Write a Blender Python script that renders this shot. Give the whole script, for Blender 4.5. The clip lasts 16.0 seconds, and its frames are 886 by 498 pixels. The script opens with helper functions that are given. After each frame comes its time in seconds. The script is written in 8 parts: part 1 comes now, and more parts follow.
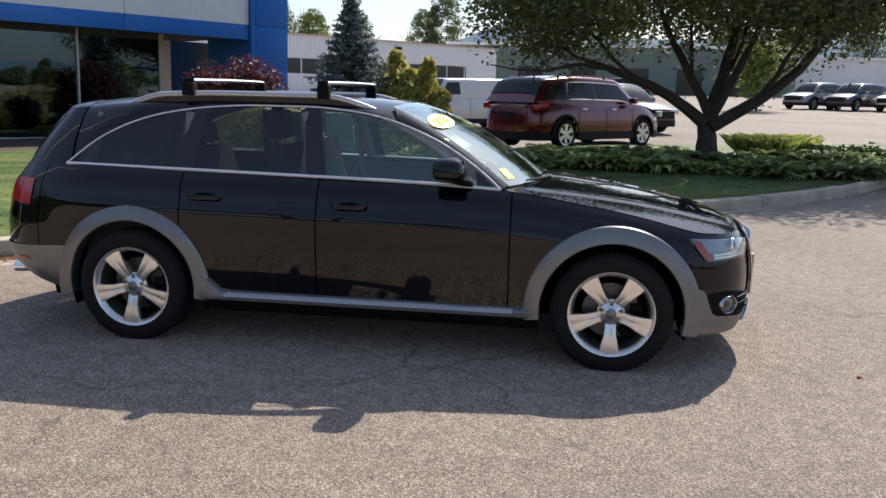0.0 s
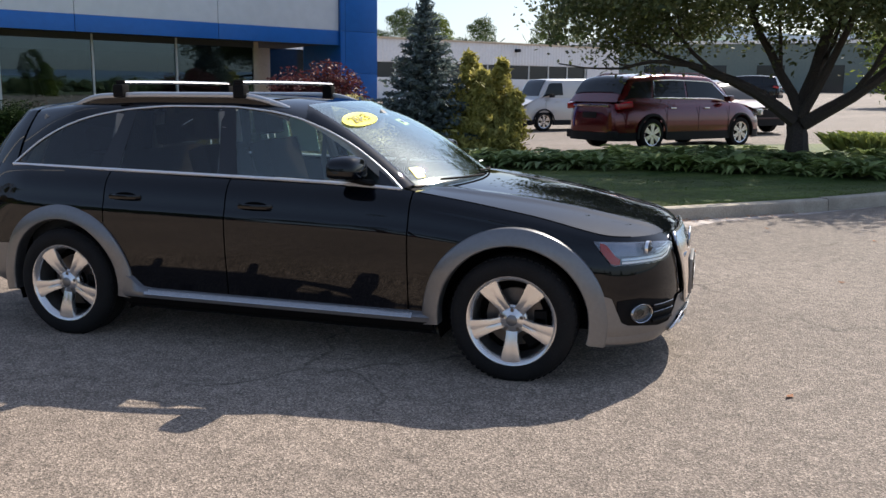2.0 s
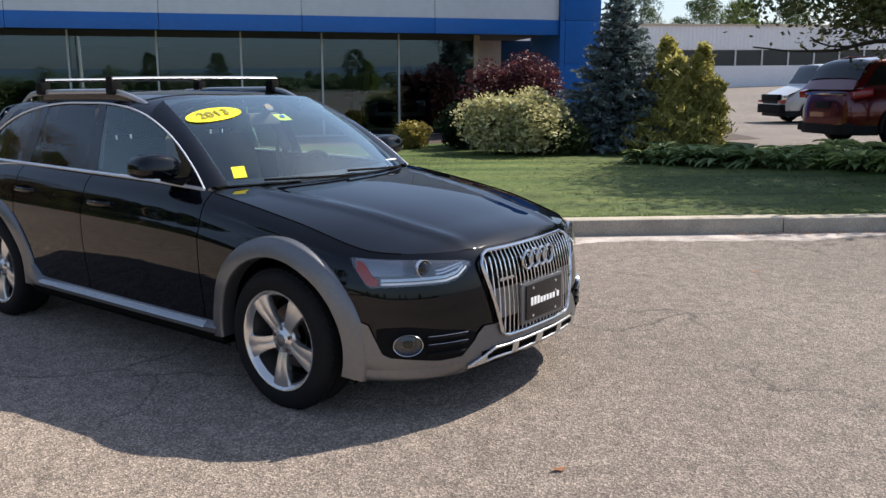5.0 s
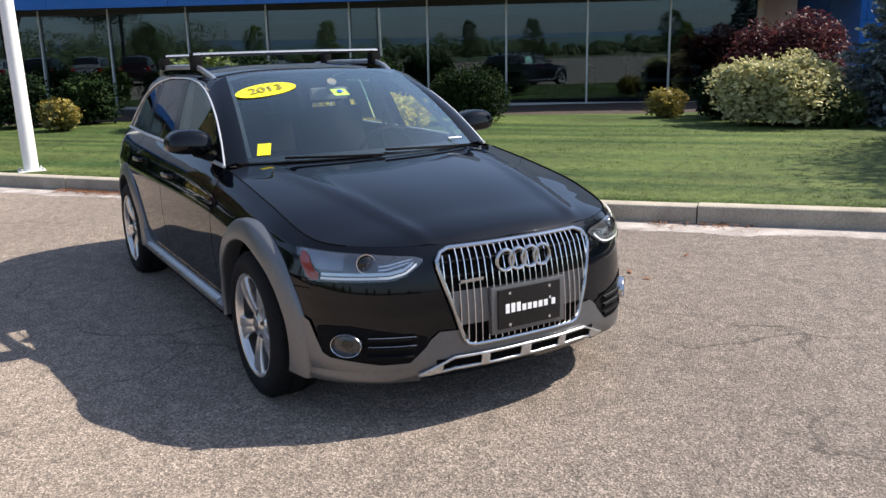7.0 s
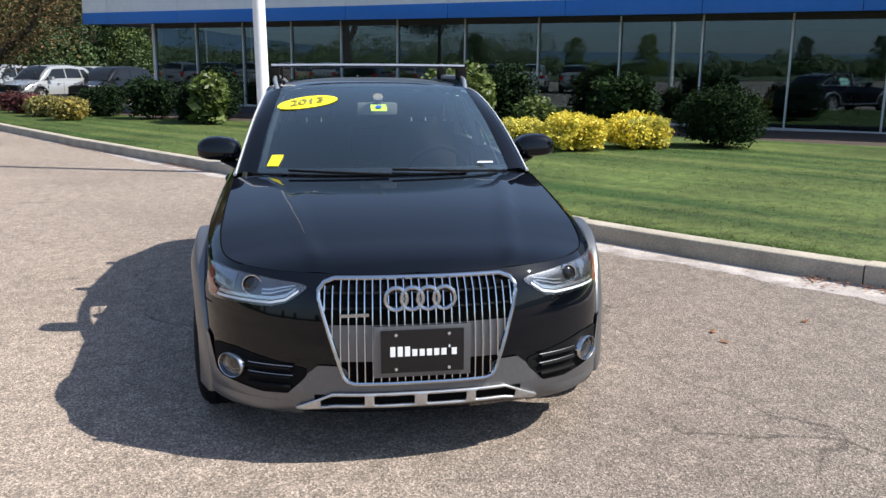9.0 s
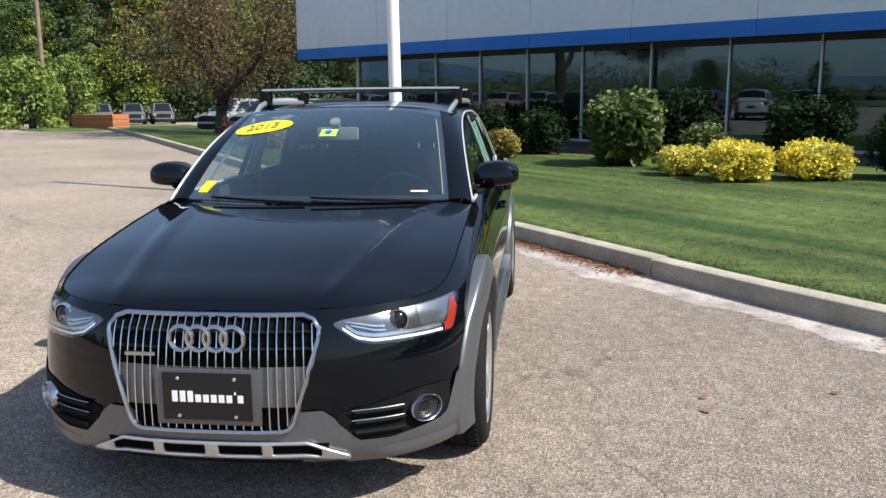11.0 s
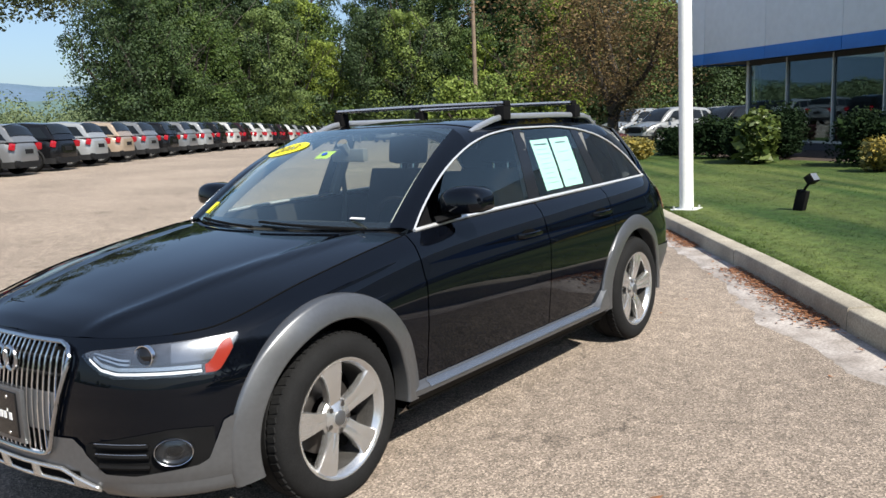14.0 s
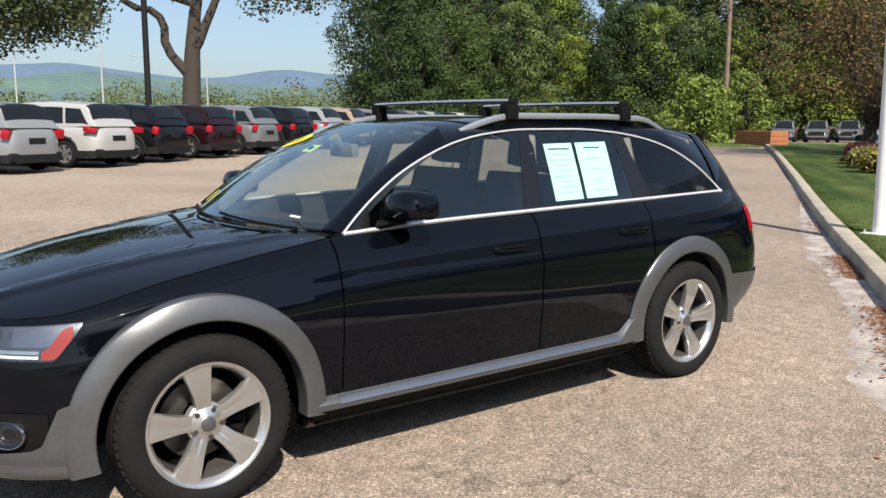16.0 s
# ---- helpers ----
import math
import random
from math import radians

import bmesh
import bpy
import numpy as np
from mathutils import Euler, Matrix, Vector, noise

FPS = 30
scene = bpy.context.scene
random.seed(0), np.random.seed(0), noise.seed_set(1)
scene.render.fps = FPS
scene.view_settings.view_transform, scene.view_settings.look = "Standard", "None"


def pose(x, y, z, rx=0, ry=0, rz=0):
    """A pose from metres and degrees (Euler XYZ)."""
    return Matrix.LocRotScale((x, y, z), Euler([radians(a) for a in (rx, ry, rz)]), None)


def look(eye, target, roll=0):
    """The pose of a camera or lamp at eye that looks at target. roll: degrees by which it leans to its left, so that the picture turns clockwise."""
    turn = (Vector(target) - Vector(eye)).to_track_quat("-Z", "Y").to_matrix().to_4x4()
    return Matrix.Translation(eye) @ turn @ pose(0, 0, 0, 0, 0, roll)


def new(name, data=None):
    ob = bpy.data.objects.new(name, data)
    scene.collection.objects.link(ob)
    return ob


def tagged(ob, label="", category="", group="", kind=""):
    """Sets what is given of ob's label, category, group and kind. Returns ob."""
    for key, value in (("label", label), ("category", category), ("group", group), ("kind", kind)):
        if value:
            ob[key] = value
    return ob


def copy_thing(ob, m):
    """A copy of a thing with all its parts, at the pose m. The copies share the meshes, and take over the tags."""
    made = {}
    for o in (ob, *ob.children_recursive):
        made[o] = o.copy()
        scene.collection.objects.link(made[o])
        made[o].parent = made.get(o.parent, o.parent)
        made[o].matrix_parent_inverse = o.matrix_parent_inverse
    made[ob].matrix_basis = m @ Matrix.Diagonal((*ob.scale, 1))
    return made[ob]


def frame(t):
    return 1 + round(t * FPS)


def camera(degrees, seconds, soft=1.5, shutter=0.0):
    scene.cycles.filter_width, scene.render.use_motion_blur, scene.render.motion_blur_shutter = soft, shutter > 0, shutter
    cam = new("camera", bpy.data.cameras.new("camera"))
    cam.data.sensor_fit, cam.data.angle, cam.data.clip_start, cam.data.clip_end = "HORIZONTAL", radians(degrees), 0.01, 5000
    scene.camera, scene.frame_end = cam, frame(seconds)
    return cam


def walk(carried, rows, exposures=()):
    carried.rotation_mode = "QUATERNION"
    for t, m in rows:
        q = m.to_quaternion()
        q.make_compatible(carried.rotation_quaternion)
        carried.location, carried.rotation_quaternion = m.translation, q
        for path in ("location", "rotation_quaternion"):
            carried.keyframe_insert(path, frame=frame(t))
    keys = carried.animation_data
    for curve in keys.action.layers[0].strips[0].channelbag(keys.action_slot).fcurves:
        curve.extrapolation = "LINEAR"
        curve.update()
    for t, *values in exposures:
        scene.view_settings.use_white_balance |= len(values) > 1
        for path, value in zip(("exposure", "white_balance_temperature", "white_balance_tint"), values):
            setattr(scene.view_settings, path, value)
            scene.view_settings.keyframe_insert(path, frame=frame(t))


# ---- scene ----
cam = camera(55.5, 16.0)
# seconds, eye x y z in metres, Euler angles in degrees; the wagon stands at the origin, facing +x
ROWS = [
    (0.0, 1.121, -5.441, 1.51, 79.32, -1.29, 8.48),
    (0.5, 1.411, -5.437, 1.495, 79.05, -1.24, 7.45),
    (1.0, 1.661, -5.337, 1.497, 79.2, -0.25, 7.56),
    (1.5, 1.966, -5.163, 1.504, 79.57, -0.06, 11.83),
    (2.0, 2.319, -5.014, 1.49, 79.4, -0.27, 17.42),
    (2.5, 2.649, -4.79, 1.48, 78.58, 0.77, 21.81),
    (3.0, 3.013, -4.506, 1.488, 78.02, 1.06, 23.29),
    (3.5, 3.392, -4.21, 1.486, 78.27, 0.79, 26.18),
    (6.0, 4.79, -2.707, 1.479, 77.99, 1.78, 49.93),
    (6.5, 4.948, -2.343, 1.481, 77.23, 2.38, 56.3),
    (7.0, 4.985, -1.968, 1.488, 77.04, 1.75, 59.51),
    (7.5, 5.118, -1.555, 1.474, 77.03, 1.07, 64.34),
    (8.0, 5.184, -1.15, 1.482, 77.16, 0.86, 69.91),
    (8.5, 5.185, -0.76, 1.489, 77.47, 0.37, 74.06),
    (9.0, 5.262, -0.387, 1.499, 78.13, -0.15, 81.14),
    (11.5, 4.792, 1.535, 1.445, 80.58, 0.8, 102.49),
    (12.0, 4.691, 1.93, 1.442, 80.86, 0.85, 110.0),
    (12.5, 4.461, 2.244, 1.43, 80.83, 1.68, 114.82),
    (13.0, 4.21, 2.512, 1.427, 81.46, 1.78, 118.83),
    (13.5, 3.962, 2.853, 1.446, 81.47, 1.84, 123.87),
    (14.0, 3.674, 3.092, 1.439, 81.52, 2.32, 126.14),
    (14.5, 3.364, 3.34, 1.435, 81.72, 1.89, 128.42),
    (15.0, 3.052, 3.632, 1.449, 82.08, 0.77, 133.14),
    (15.5, 2.745, 3.733, 1.442, 81.81, 0.77, 137.27),
    (16.0, 2.49, 3.792, 1.428, 81.49, -0.09, 143.32),
]
walk(cam, [(t, pose(x, y, z, rx, ry, rz)) for t, x, y, z, rx, ry, rz in ROWS],
     exposures=[(0.0, 0.91, 6450, 10), (4.0, 0.88, 6350, 9), (6.0, 0.80, 6250, 9), (7.5, 0.92, 6150, 9), (9.0, 0.89, 5980, 7), (13.0, 0.75, 6030, 4), (16.0, 0.61, 6450, 7)])

# ---------------------------------------------------------------- light
SUN_TO = Vector((0.335, 0.94, 1.02)).normalized()
world = bpy.data.worlds.new("sky")
scene.world = world
world.use_nodes = True
wn = world.node_tree
wn.nodes.clear()
sky = wn.nodes.new("ShaderNodeTexSky")
sky.sky_type = "NISHITA"
sky.sun_disc = False
sky.sun_elevation = math.asin(SUN_TO.z)
sky.sun_rotation = math.atan2(SUN_TO.x, SUN_TO.y)
sky.air_density, sky.dust_density, sky.ozone_density = 1.05, 1.6, 1.6
bg = wn.nodes.new("ShaderNodeBackground")
bg.inputs["Strength"].default_value = 0.086
wo = wn.nodes.new("ShaderNodeOutputWorld")
cool = wn.nodes.new("ShaderNodeMix")
cool.data_type, cool.blend_type = "RGBA", "MULTIPLY"
cool.inputs["Factor"].default_value = 1.0
cool.inputs["B"].default_value = (0.90, 0.97, 1.10, 1)
haze = wn.nodes.new("ShaderNodeMix")
haze.data_type, haze.blend_type = "RGBA", "MIX"
haze.inputs["Factor"].default_value = 0.22
haze.inputs["B"].default_value = (5.0, 5.4, 6.2, 1)
wn.links.new(sky.outputs[0], cool.inputs["A"])
wn.links.new(cool.outputs["Result"], haze.inputs["A"])
wn.links.new(haze.outputs["Result"], bg.inputs["Color"])
wn.links.new(bg.outputs[0], wo.inputs["Surface"])
sun = new("sun", bpy.data.lights.new("sun", "SUN"))
sun.data.energy, sun.data.angle, sun.data.color = 5.0, radians(0.55), (1.0, 0.89, 0.765)
sun.matrix_world = look(SUN_TO * 60, (0, 0, 0))


# ---------------------------------------------------------------- materials
def material(name, base, rough=0.6, metal=0.0, vary=0.0, scale=8.0, bump=0.0, bump_scale=60.0, second=None,
             coat=0.0, spec=0.5, trans=0.0, emit=None, fine=None, detail=4.0):
    """A procedural surface: base colour mixed with a second one by noise at one scale, darkened by noise at another, with relief."""
    m = bpy.data.materials.new(name)
    m.use_nodes = True
    nt = m.node_tree
    b = nt.nodes["Principled BSDF"]
    b.inputs["Base Color"].default_value = (*base, 1)
    b.inputs["Roughness"].default_value = rough
    b.inputs["Metallic"].default_value = metal
    b.inputs["Specular IOR Level"].default_value = spec
    b.inputs["Coat Weight"].default_value = coat
    b.inputs["Coat Roughness"].default_value = 0.03
    b.inputs["Transmission Weight"].default_value = trans
    if emit:
        b.inputs["Emission Color"].default_value = (*emit[:3], 1)
        b.inputs["Emission Strength"].default_value = emit[3]
    if vary or bump or second:
        tc = nt.nodes.new("ShaderNodeTexCoord")
        out = tc.outputs["Object"]
    if vary or second:
        n1 = nt.nodes.new("ShaderNodeTexNoise")
        n1.inputs["Scale"].default_value, n1.inputs["Detail"].default_value = scale, detail
        nt.links.new(out, n1.inputs["Vector"])
        n2 = nt.nodes.new("ShaderNodeTexNoise")
        n2.inputs["Scale"].default_value, n2.inputs["Detail"].default_value = fine or scale * 9, 3
        nt.links.new(out, n2.inputs["Vector"])
        r1 = nt.nodes.new("ShaderNodeValToRGB")
        s = second or [c * (1 - vary) for c in base]
        r1.color_ramp.elements[0].position, r1.color_ramp.elements[1].position = 0.32, 0.68
        r1.color_ramp.elements[0].color, r1.color_ramp.elements[1].color = (*s, 1), (*base, 1)
        nt.links.new(n1.outputs["Fac"], r1.inputs["Fac"])
        r2 = nt.nodes.new("ShaderNodeMapRange")
        r2.inputs["From Min"].default_value, r2.inputs["From Max"].default_value = 0.3, 0.7
        r2.inputs["To Min"].default_value, r2.inputs["To Max"].default_value = 1 - vary, 1 + vary * 0.6
        nt.links.new(n2.outputs["Fac"], r2.inputs["Value"])
        mx = nt.nodes.new("ShaderNodeMix")
        mx.data_type, mx.blend_type = "RGBA", "MULTIPLY"
        mx.inputs["Factor"].default_value = 1
        nt.links.new(r1.outputs["Color"], mx.inputs["A"])
        nt.links.new(r2.outputs["Result"], mx.inputs["B"])
        nt.links.new(mx.outputs["Result"], b.inputs["Base Color"])
    if bump:
        n3 = nt.nodes.new("ShaderNodeTexNoise")
        n3.inputs["Scale"].default_value, n3.inputs["Detail"].default_value = bump_scale, 3
        nt.links.new(out, n3.inputs["Vector"])
        bp = nt.nodes.new("ShaderNodeBump")
        bp.inputs["Strength"].default_value, bp.inputs["Distance"].default_value = min(1, bump * 20), bump
        nt.links.new(n3.outputs["Fac"], bp.inputs["Height"])
        nt.links.new(bp.outputs["Normal"], b.inputs["Normal"])
    return m


def glass(name, tint, gloss=1.0, rough=0.0, bend=3.0, sheen=(0.9, 0.9, 0.9)):
    """Thin glass: see-through with a tint, mirror-like by Fresnel."""
    m = bpy.data.materials.new(name)
    m.use_nodes = True
    nt = m.node_tree
    nt.nodes.clear()
    o = nt.nodes.new("ShaderNodeOutputMaterial")
    mix = nt.nodes.new("ShaderNodeMixShader")
    t = nt.nodes.new("ShaderNodeBsdfTransparent")
    t.inputs["Color"].default_value = (*tint, 1)
    g = nt.nodes.new("ShaderNodeBsdfGlossy")
    g.inputs["Roughness"].default_value = rough
    g.inputs["Color"].default_value = (*sheen, 1)
    lw = nt.nodes.new("ShaderNodeLayerWeight")
    lw.inputs["Blend"].default_value = 0.5
    fr = nt.nodes.new("ShaderNodeMath")
    fr.operation = "POWER"
    fr.inputs[1].default_value = bend
    nt.links.new(lw.outputs["Facing"], fr.inputs[0])
    mu = nt.nodes.new("ShaderNodeMath")
    mu.operation = "MULTIPLY_ADD"
    mu.use_clamp = True
    mu.inputs[1].default_value = 0.9
    mu.inputs[2].default_value = 0.05 * gloss
    nt.links.new(fr.outputs[0], mu.inputs[0])
    nt.links.new(mu.outputs[0], mix.inputs["Fac"])
    nt.links.new(t.outputs[0], mix.inputs[1])
    nt.links.new(g.outputs[0], mix.inputs[2])
    nt.links.new(mix.outputs[0], o.inputs["Surface"])
    return m


def asphalt_material():
    """Sun-bleached asphalt: pale aggregate chips in a darker binder, broad worn patches and thin cracks."""
    m = bpy.data.materials.new("asphalt")
    m.use_nodes = True
    nt = m.node_tree
    b = nt.nodes["Principled BSDF"]
    b.inputs["Roughness"].default_value = 0.80
    b.inputs["Specular IOR Level"].default_value = 0.29
    b.inputs["Diffuse Roughness"].default_value = 0.65
    tc = nt.nodes.new("ShaderNodeTexCoord")
    pos = tc.outputs["Object"]
    vo = nt.nodes.new("ShaderNodeTexVoronoi")
    vo.inputs["Scale"].default_value = 135
    nt.links.new(pos, vo.inputs["Vector"])
    chip = nt.nodes.new("ShaderNodeValToRGB")
    e = chip.color_ramp.elements
    e[0].position, e[0].color = 0.0, (0.105, 0.087, 0.071, 1)
    e[1].position, e[1].color = 1.0, (0.46, 0.379, 0.311, 1)
    e2 = chip.color_ramp.elements.new(0.45)
    e2.color = (0.212, 0.174, 0.142, 1)
    e3 = chip.color_ramp.elements.new(0.8)
    e3.color = (0.306, 0.251, 0.206, 1)
    sep = nt.nodes.new("ShaderNodeSeparateColor")
    nt.links.new(vo.outputs["Color"], sep.inputs["Color"])
    nt.links.new(sep.outputs[0], chip.inputs["Fac"])
    big = nt.nodes.new("ShaderNodeTexNoise")
    big.inputs["Scale"].default_value, big.inputs["Detail"].default_value = 0.35, 5
    nt.links.new(pos, big.inputs["Vector"])
    bm_ = nt.nodes.new("ShaderNodeMapRange")
    bm_.inputs["From Min"].default_value, bm_.inputs["From Max"].default_value = 0.3, 0.7
    bm_.inputs["To Min"].default_value, bm_.inputs["To Max"].default_value = 0.82, 1.16
    nt.links.new(big.outputs["Fac"], bm_.inputs["Value"])
    mid = nt.nodes.new("ShaderNodeTexNoise")
    mid.inputs["Scale"].default_value, mid.inputs["Detail"].default_value = 9, 4
    nt.links.new(pos, mid.inputs["Vector"])
    mm = nt.nodes.new("ShaderNodeMapRange")
    mm.inputs["From Min"].default_value, mm.inputs["From Max"].default_value = 0.3, 0.7
    mm.inputs["To Min"].default_value, mm.inputs["To Max"].default_value = 0.80, 1.16
    nt.links.new(mid.outputs["Fac"], mm.inputs["Value"])
    # cracks: thin lines where a warped cell border lies, broken up by noise
    warp = nt.nodes.new("ShaderNodeTexNoise")
    warp.inputs["Scale"].default_value, warp.inputs["Detail"].default_value = 1.3, 5
    nt.links.new(pos, warp.inputs["Vector"])
    wv = nt.nodes.new("ShaderNodeMix")
    wv.data_type, wv.blend_type = "RGBA", "ADD"
    wv.inputs["Factor"].default_value = 0.9
    nt.links.new(pos, wv.inputs["A"])
    nt.links.new(warp.outputs["Color"], wv.inputs["B"])
    cr = nt.nodes.new("ShaderNodeTexVoronoi")
    cr.feature = "DISTANCE_TO_EDGE"
    cr.inputs["Scale"].default_value = 0.33
    nt.links.new(wv.outputs["Result"], cr.inputs["Vector"])
    crr = nt.nodes.new("ShaderNodeMapRange")
    crr.inputs["From Min"].default_value, crr.inputs["From Max"].default_value = 0.0, 0.006
    crr.inputs["To Min"].default_value, crr.inputs["To Max"].default_value = 0.52, 1.0
    nt.links.new(cr.outputs["Distance"], crr.inputs["Value"])
    gate = nt.nodes.new("ShaderNodeTexNoise")
    gate.inputs["Scale"].default_value = 0.5
    nt.links.new(pos, gate.inputs["Vector"])
    gr = nt.nodes.new("ShaderNodeMapRange")
    gr.inputs["From Min"].default_value, gr.inputs["From Max"].default_value = 0.44, 0.54
    nt.links.new(gate.outputs["Fac"], gr.inputs["Value"])
    cmix = nt.nodes.new("ShaderNodeMix")
    cmix.data_type = "FLOAT"
    cmix.inputs["A"].default_value = 1.0
    nt.links.new(gr.outputs["Result"], cmix.inputs["Factor"])
    nt.links.new(crr.outputs["Result"], cmix.inputs["B"])
    last = chip.outputs["Color"]
    for src in (bm_.outputs["Result"], mm.outputs["Result"], cmix.outputs["Result"]):
        mx = nt.nodes.new("ShaderNodeMix")
        mx.data_type, mx.blend_type = "RGBA", "MULTIPLY"
        mx.inputs["Factor"].default_value = 1
        nt.links.new(last, mx.inputs["A"])
        nt.links.new(src, mx.inputs["B"])
        last = mx.outputs["Result"]
    nt.links.new(last, b.inputs["Base Color"])
    bp = nt.nodes.new("ShaderNodeBump")
    bp.inputs["Strength"].default_value, bp.inputs["Distance"].default_value = 0.8, 0.005
    nt.links.new(vo.outputs["Distance"], bp.inputs["Height"])
    nt.links.new(bp.outputs["Normal"], b.inputs["Normal"])
    return m


def leaf_material(name, a, c, rough=0.55, glow=0.35, shine=0.3):
    """Foliage: each leaf island takes its own shade, with light passing through."""
    m = bpy.data.materials.new(name)
    m.use_nodes = True
    nt = m.node_tree
    b = nt.nodes["Principled BSDF"]
    geo = nt.nodes.new("ShaderNodeNewGeometry")
    ramp = nt.nodes.new("ShaderNodeValToRGB")
    ramp.color_ramp.elements[0].color, ramp.color_ramp.elements[1].color = (*a, 1), (*c, 1)
    nt.links.new(geo.outputs["Random Per Island"], ramp.inputs["Fac"])
    oi = nt.nodes.new("ShaderNodeObjectInfo")
    tint = nt.nodes.new("ShaderNodeHueSaturation")
    for key, lo_, hi_ in (("Hue", 0.485, 0.515), ("Saturation", 0.85, 1.1), ("Value", 0.78, 1.25)):
        mr = nt.nodes.new("ShaderNodeMapRange")
        mr.inputs["To Min"].default_value, mr.inputs["To Max"].default_value = (lo_, hi_) if key != "Hue" else (hi_, lo_)
        nt.links.new(oi.outputs["Random"], mr.inputs["Value"])
        nt.links.new(mr.outputs["Result"], tint.inputs[key])
    nt.links.new(ramp.outputs["Color"], tint.inputs["Color"])
    nt.links.new(tint.outputs["Color"], b.inputs["Base Color"])
    b.inputs["Roughness"].default_value = rough
    b.inputs["Specular IOR Level"].default_value = shine
    tr = nt.nodes.new("ShaderNodeBsdfTranslucent")
    nt.links.new(tint.outputs["Color"], tr.inputs["Color"])
    mix = nt.nodes.new("ShaderNodeMixShader")
    mix.inputs["Fac"].default_value = glow
    nt.links.new(b.outputs[0], mix.inputs[1])
    nt.links.new(tr.outputs[0], mix.inputs[2])
    nt.links.new(mix.outputs[0], nt.nodes["Material Output"].inputs["Surface"])
    return m


ASPHALT = asphalt_material()
def lawn_material(name, dark, pale, glow):
    """Mown grass: long streaks along the mower's way, broad dry patches and fine blades of many greens."""
    m = bpy.data.materials.new(name)
    m.use_nodes = True
    nt = m.node_tree
    b = nt.nodes["Principled BSDF"]
    b.inputs["Roughness"].default_value, b.inputs["Specular IOR Level"].default_value = 0.75, 0.2
    tc = nt.nodes.new("ShaderNodeTexCoord")
    mp = nt.nodes.new("ShaderNodeMapping")
    mp.vector_type = "TEXTURE"
    mp.inputs["Rotation"].default_value = (0, 0, radians(36))
    mp.inputs["Scale"].default_value = (9.0, 0.55, 1)
    nt.links.new(tc.outputs["Object"], mp.inputs["Vector"])
    streak = nt.nodes.new("ShaderNodeTexNoise")
    streak.inputs["Scale"].default_value, streak.inputs["Detail"].default_value = 1.0, 3
    nt.links.new(mp.outputs["Vector"], streak.inputs["Vector"])
    broad = nt.nodes.new("ShaderNodeTexNoise")
    broad.inputs["Scale"].default_value, broad.inputs["Detail"].default_value = 0.45, 4
    nt.links.new(tc.outputs["Object"], broad.inputs["Vector"])
    fine = nt.nodes.new("ShaderNodeTexNoise")
    fine.inputs["Scale"].default_value, fine.inputs["Detail"].default_value = 55, 6
    nt.links.new(tc.outputs["Object"], fine.inputs["Vector"])
    tuft = nt.nodes.new("ShaderNodeTexNoise")
    tuft.inputs["Scale"].default_value, tuft.inputs["Detail"].default_value = 7, 5
    nt.links.new(tc.outputs["Object"], tuft.inputs["Vector"])
    ramp = nt.nodes.new("ShaderNodeValToRGB")
    e = ramp.color_ramp.elements
    e[0].position, e[0].color = 0.33, (*dark, 1)
    e[1].position, e[1].color = 0.66, (*pale, 1)
    nt.links.new(streak.outputs["Fac"], ramp.inputs["Fac"])
    last = ramp.outputs["Color"]
    for src, lo_, hi_ in ((broad, 0.70, 1.25), (tuft, 0.66, 1.28), (fine, 0.5, 1.5)):
        mr = nt.nodes.new("ShaderNodeMapRange")
        mr.inputs["From Min"].default_value, mr.inputs["From Max"].default_value = 0.3, 0.7
        mr.inputs["To Min"].default_value, mr.inputs["To Max"].default_value = lo_, hi_
        nt.links.new(src.outputs["Fac"], mr.inputs["Value"])
        mx = nt.nodes.new("ShaderNodeMix")
        mx.data_type, mx.blend_type = "RGBA", "MULTIPLY"
        mx.inputs["Factor"].default_value = 1
        nt.links.new(last, mx.inputs["A"])
        nt.links.new(mr.outputs["Result"], mx.inputs["B"])
        last = mx.outputs["Result"]
    nt.links.new(last, b.inputs["Base Color"])
    bp = nt.nodes.new("ShaderNodeBump")
    bp.inputs["Strength"].default_value, bp.inputs["Distance"].default_value = 0.6, 0.02
    nt.links.new(fine.outputs["Fac"], bp.inputs["Height"])
    nt.links.new(bp.outputs["Normal"], b.inputs["Normal"])
    if glow:
        tr = nt.nodes.new("ShaderNodeBsdfTranslucent")
        nt.links.new(last, tr.inputs["Color"])
        mix = nt.nodes.new("ShaderNodeMixShader")
        mix.inputs["Fac"].default_value = glow
        nt.links.new(b.outputs[0], mix.inputs[1])
        nt.links.new(tr.outputs[0], mix.inputs[2])
        nt.links.new(mix.outputs[0], nt.nodes["Material Output"].inputs["Surface"])
    return m


LAWN = lawn_material("lawn_soil", (0.030, 0.062, 0.013), (0.098, 0.124, 0.034), 0.0)
GRASS = lawn_material("grass_blades", (0.055, 0.105, 0.026), (0.150, 0.188, 0.052), 0.65)
CONCRETE = material("kerb_concrete", (0.42, 0.375, 0.30), 0.9, vary=0.25, scale=3.0, second=(0.29, 0.258, 0.205), bump=0.003, bump_scale=90, fine=70)
MULCH = material("mulch", (0.075, 0.05, 0.035), 0.95, vary=0.5, scale=14, second=(0.035, 0.025, 0.02), bump=0.03, bump_scale=30)
PANEL = material("grey_metal_panel", (0.68, 0.70, 0.735), 0.45, metal=0.05, vary=0.05, scale=0.5)
BLUE = material("blue_metal_panel", (0.010, 0.135, 0.47), 0.35, metal=0.1, vary=0.06, scale=0.7)
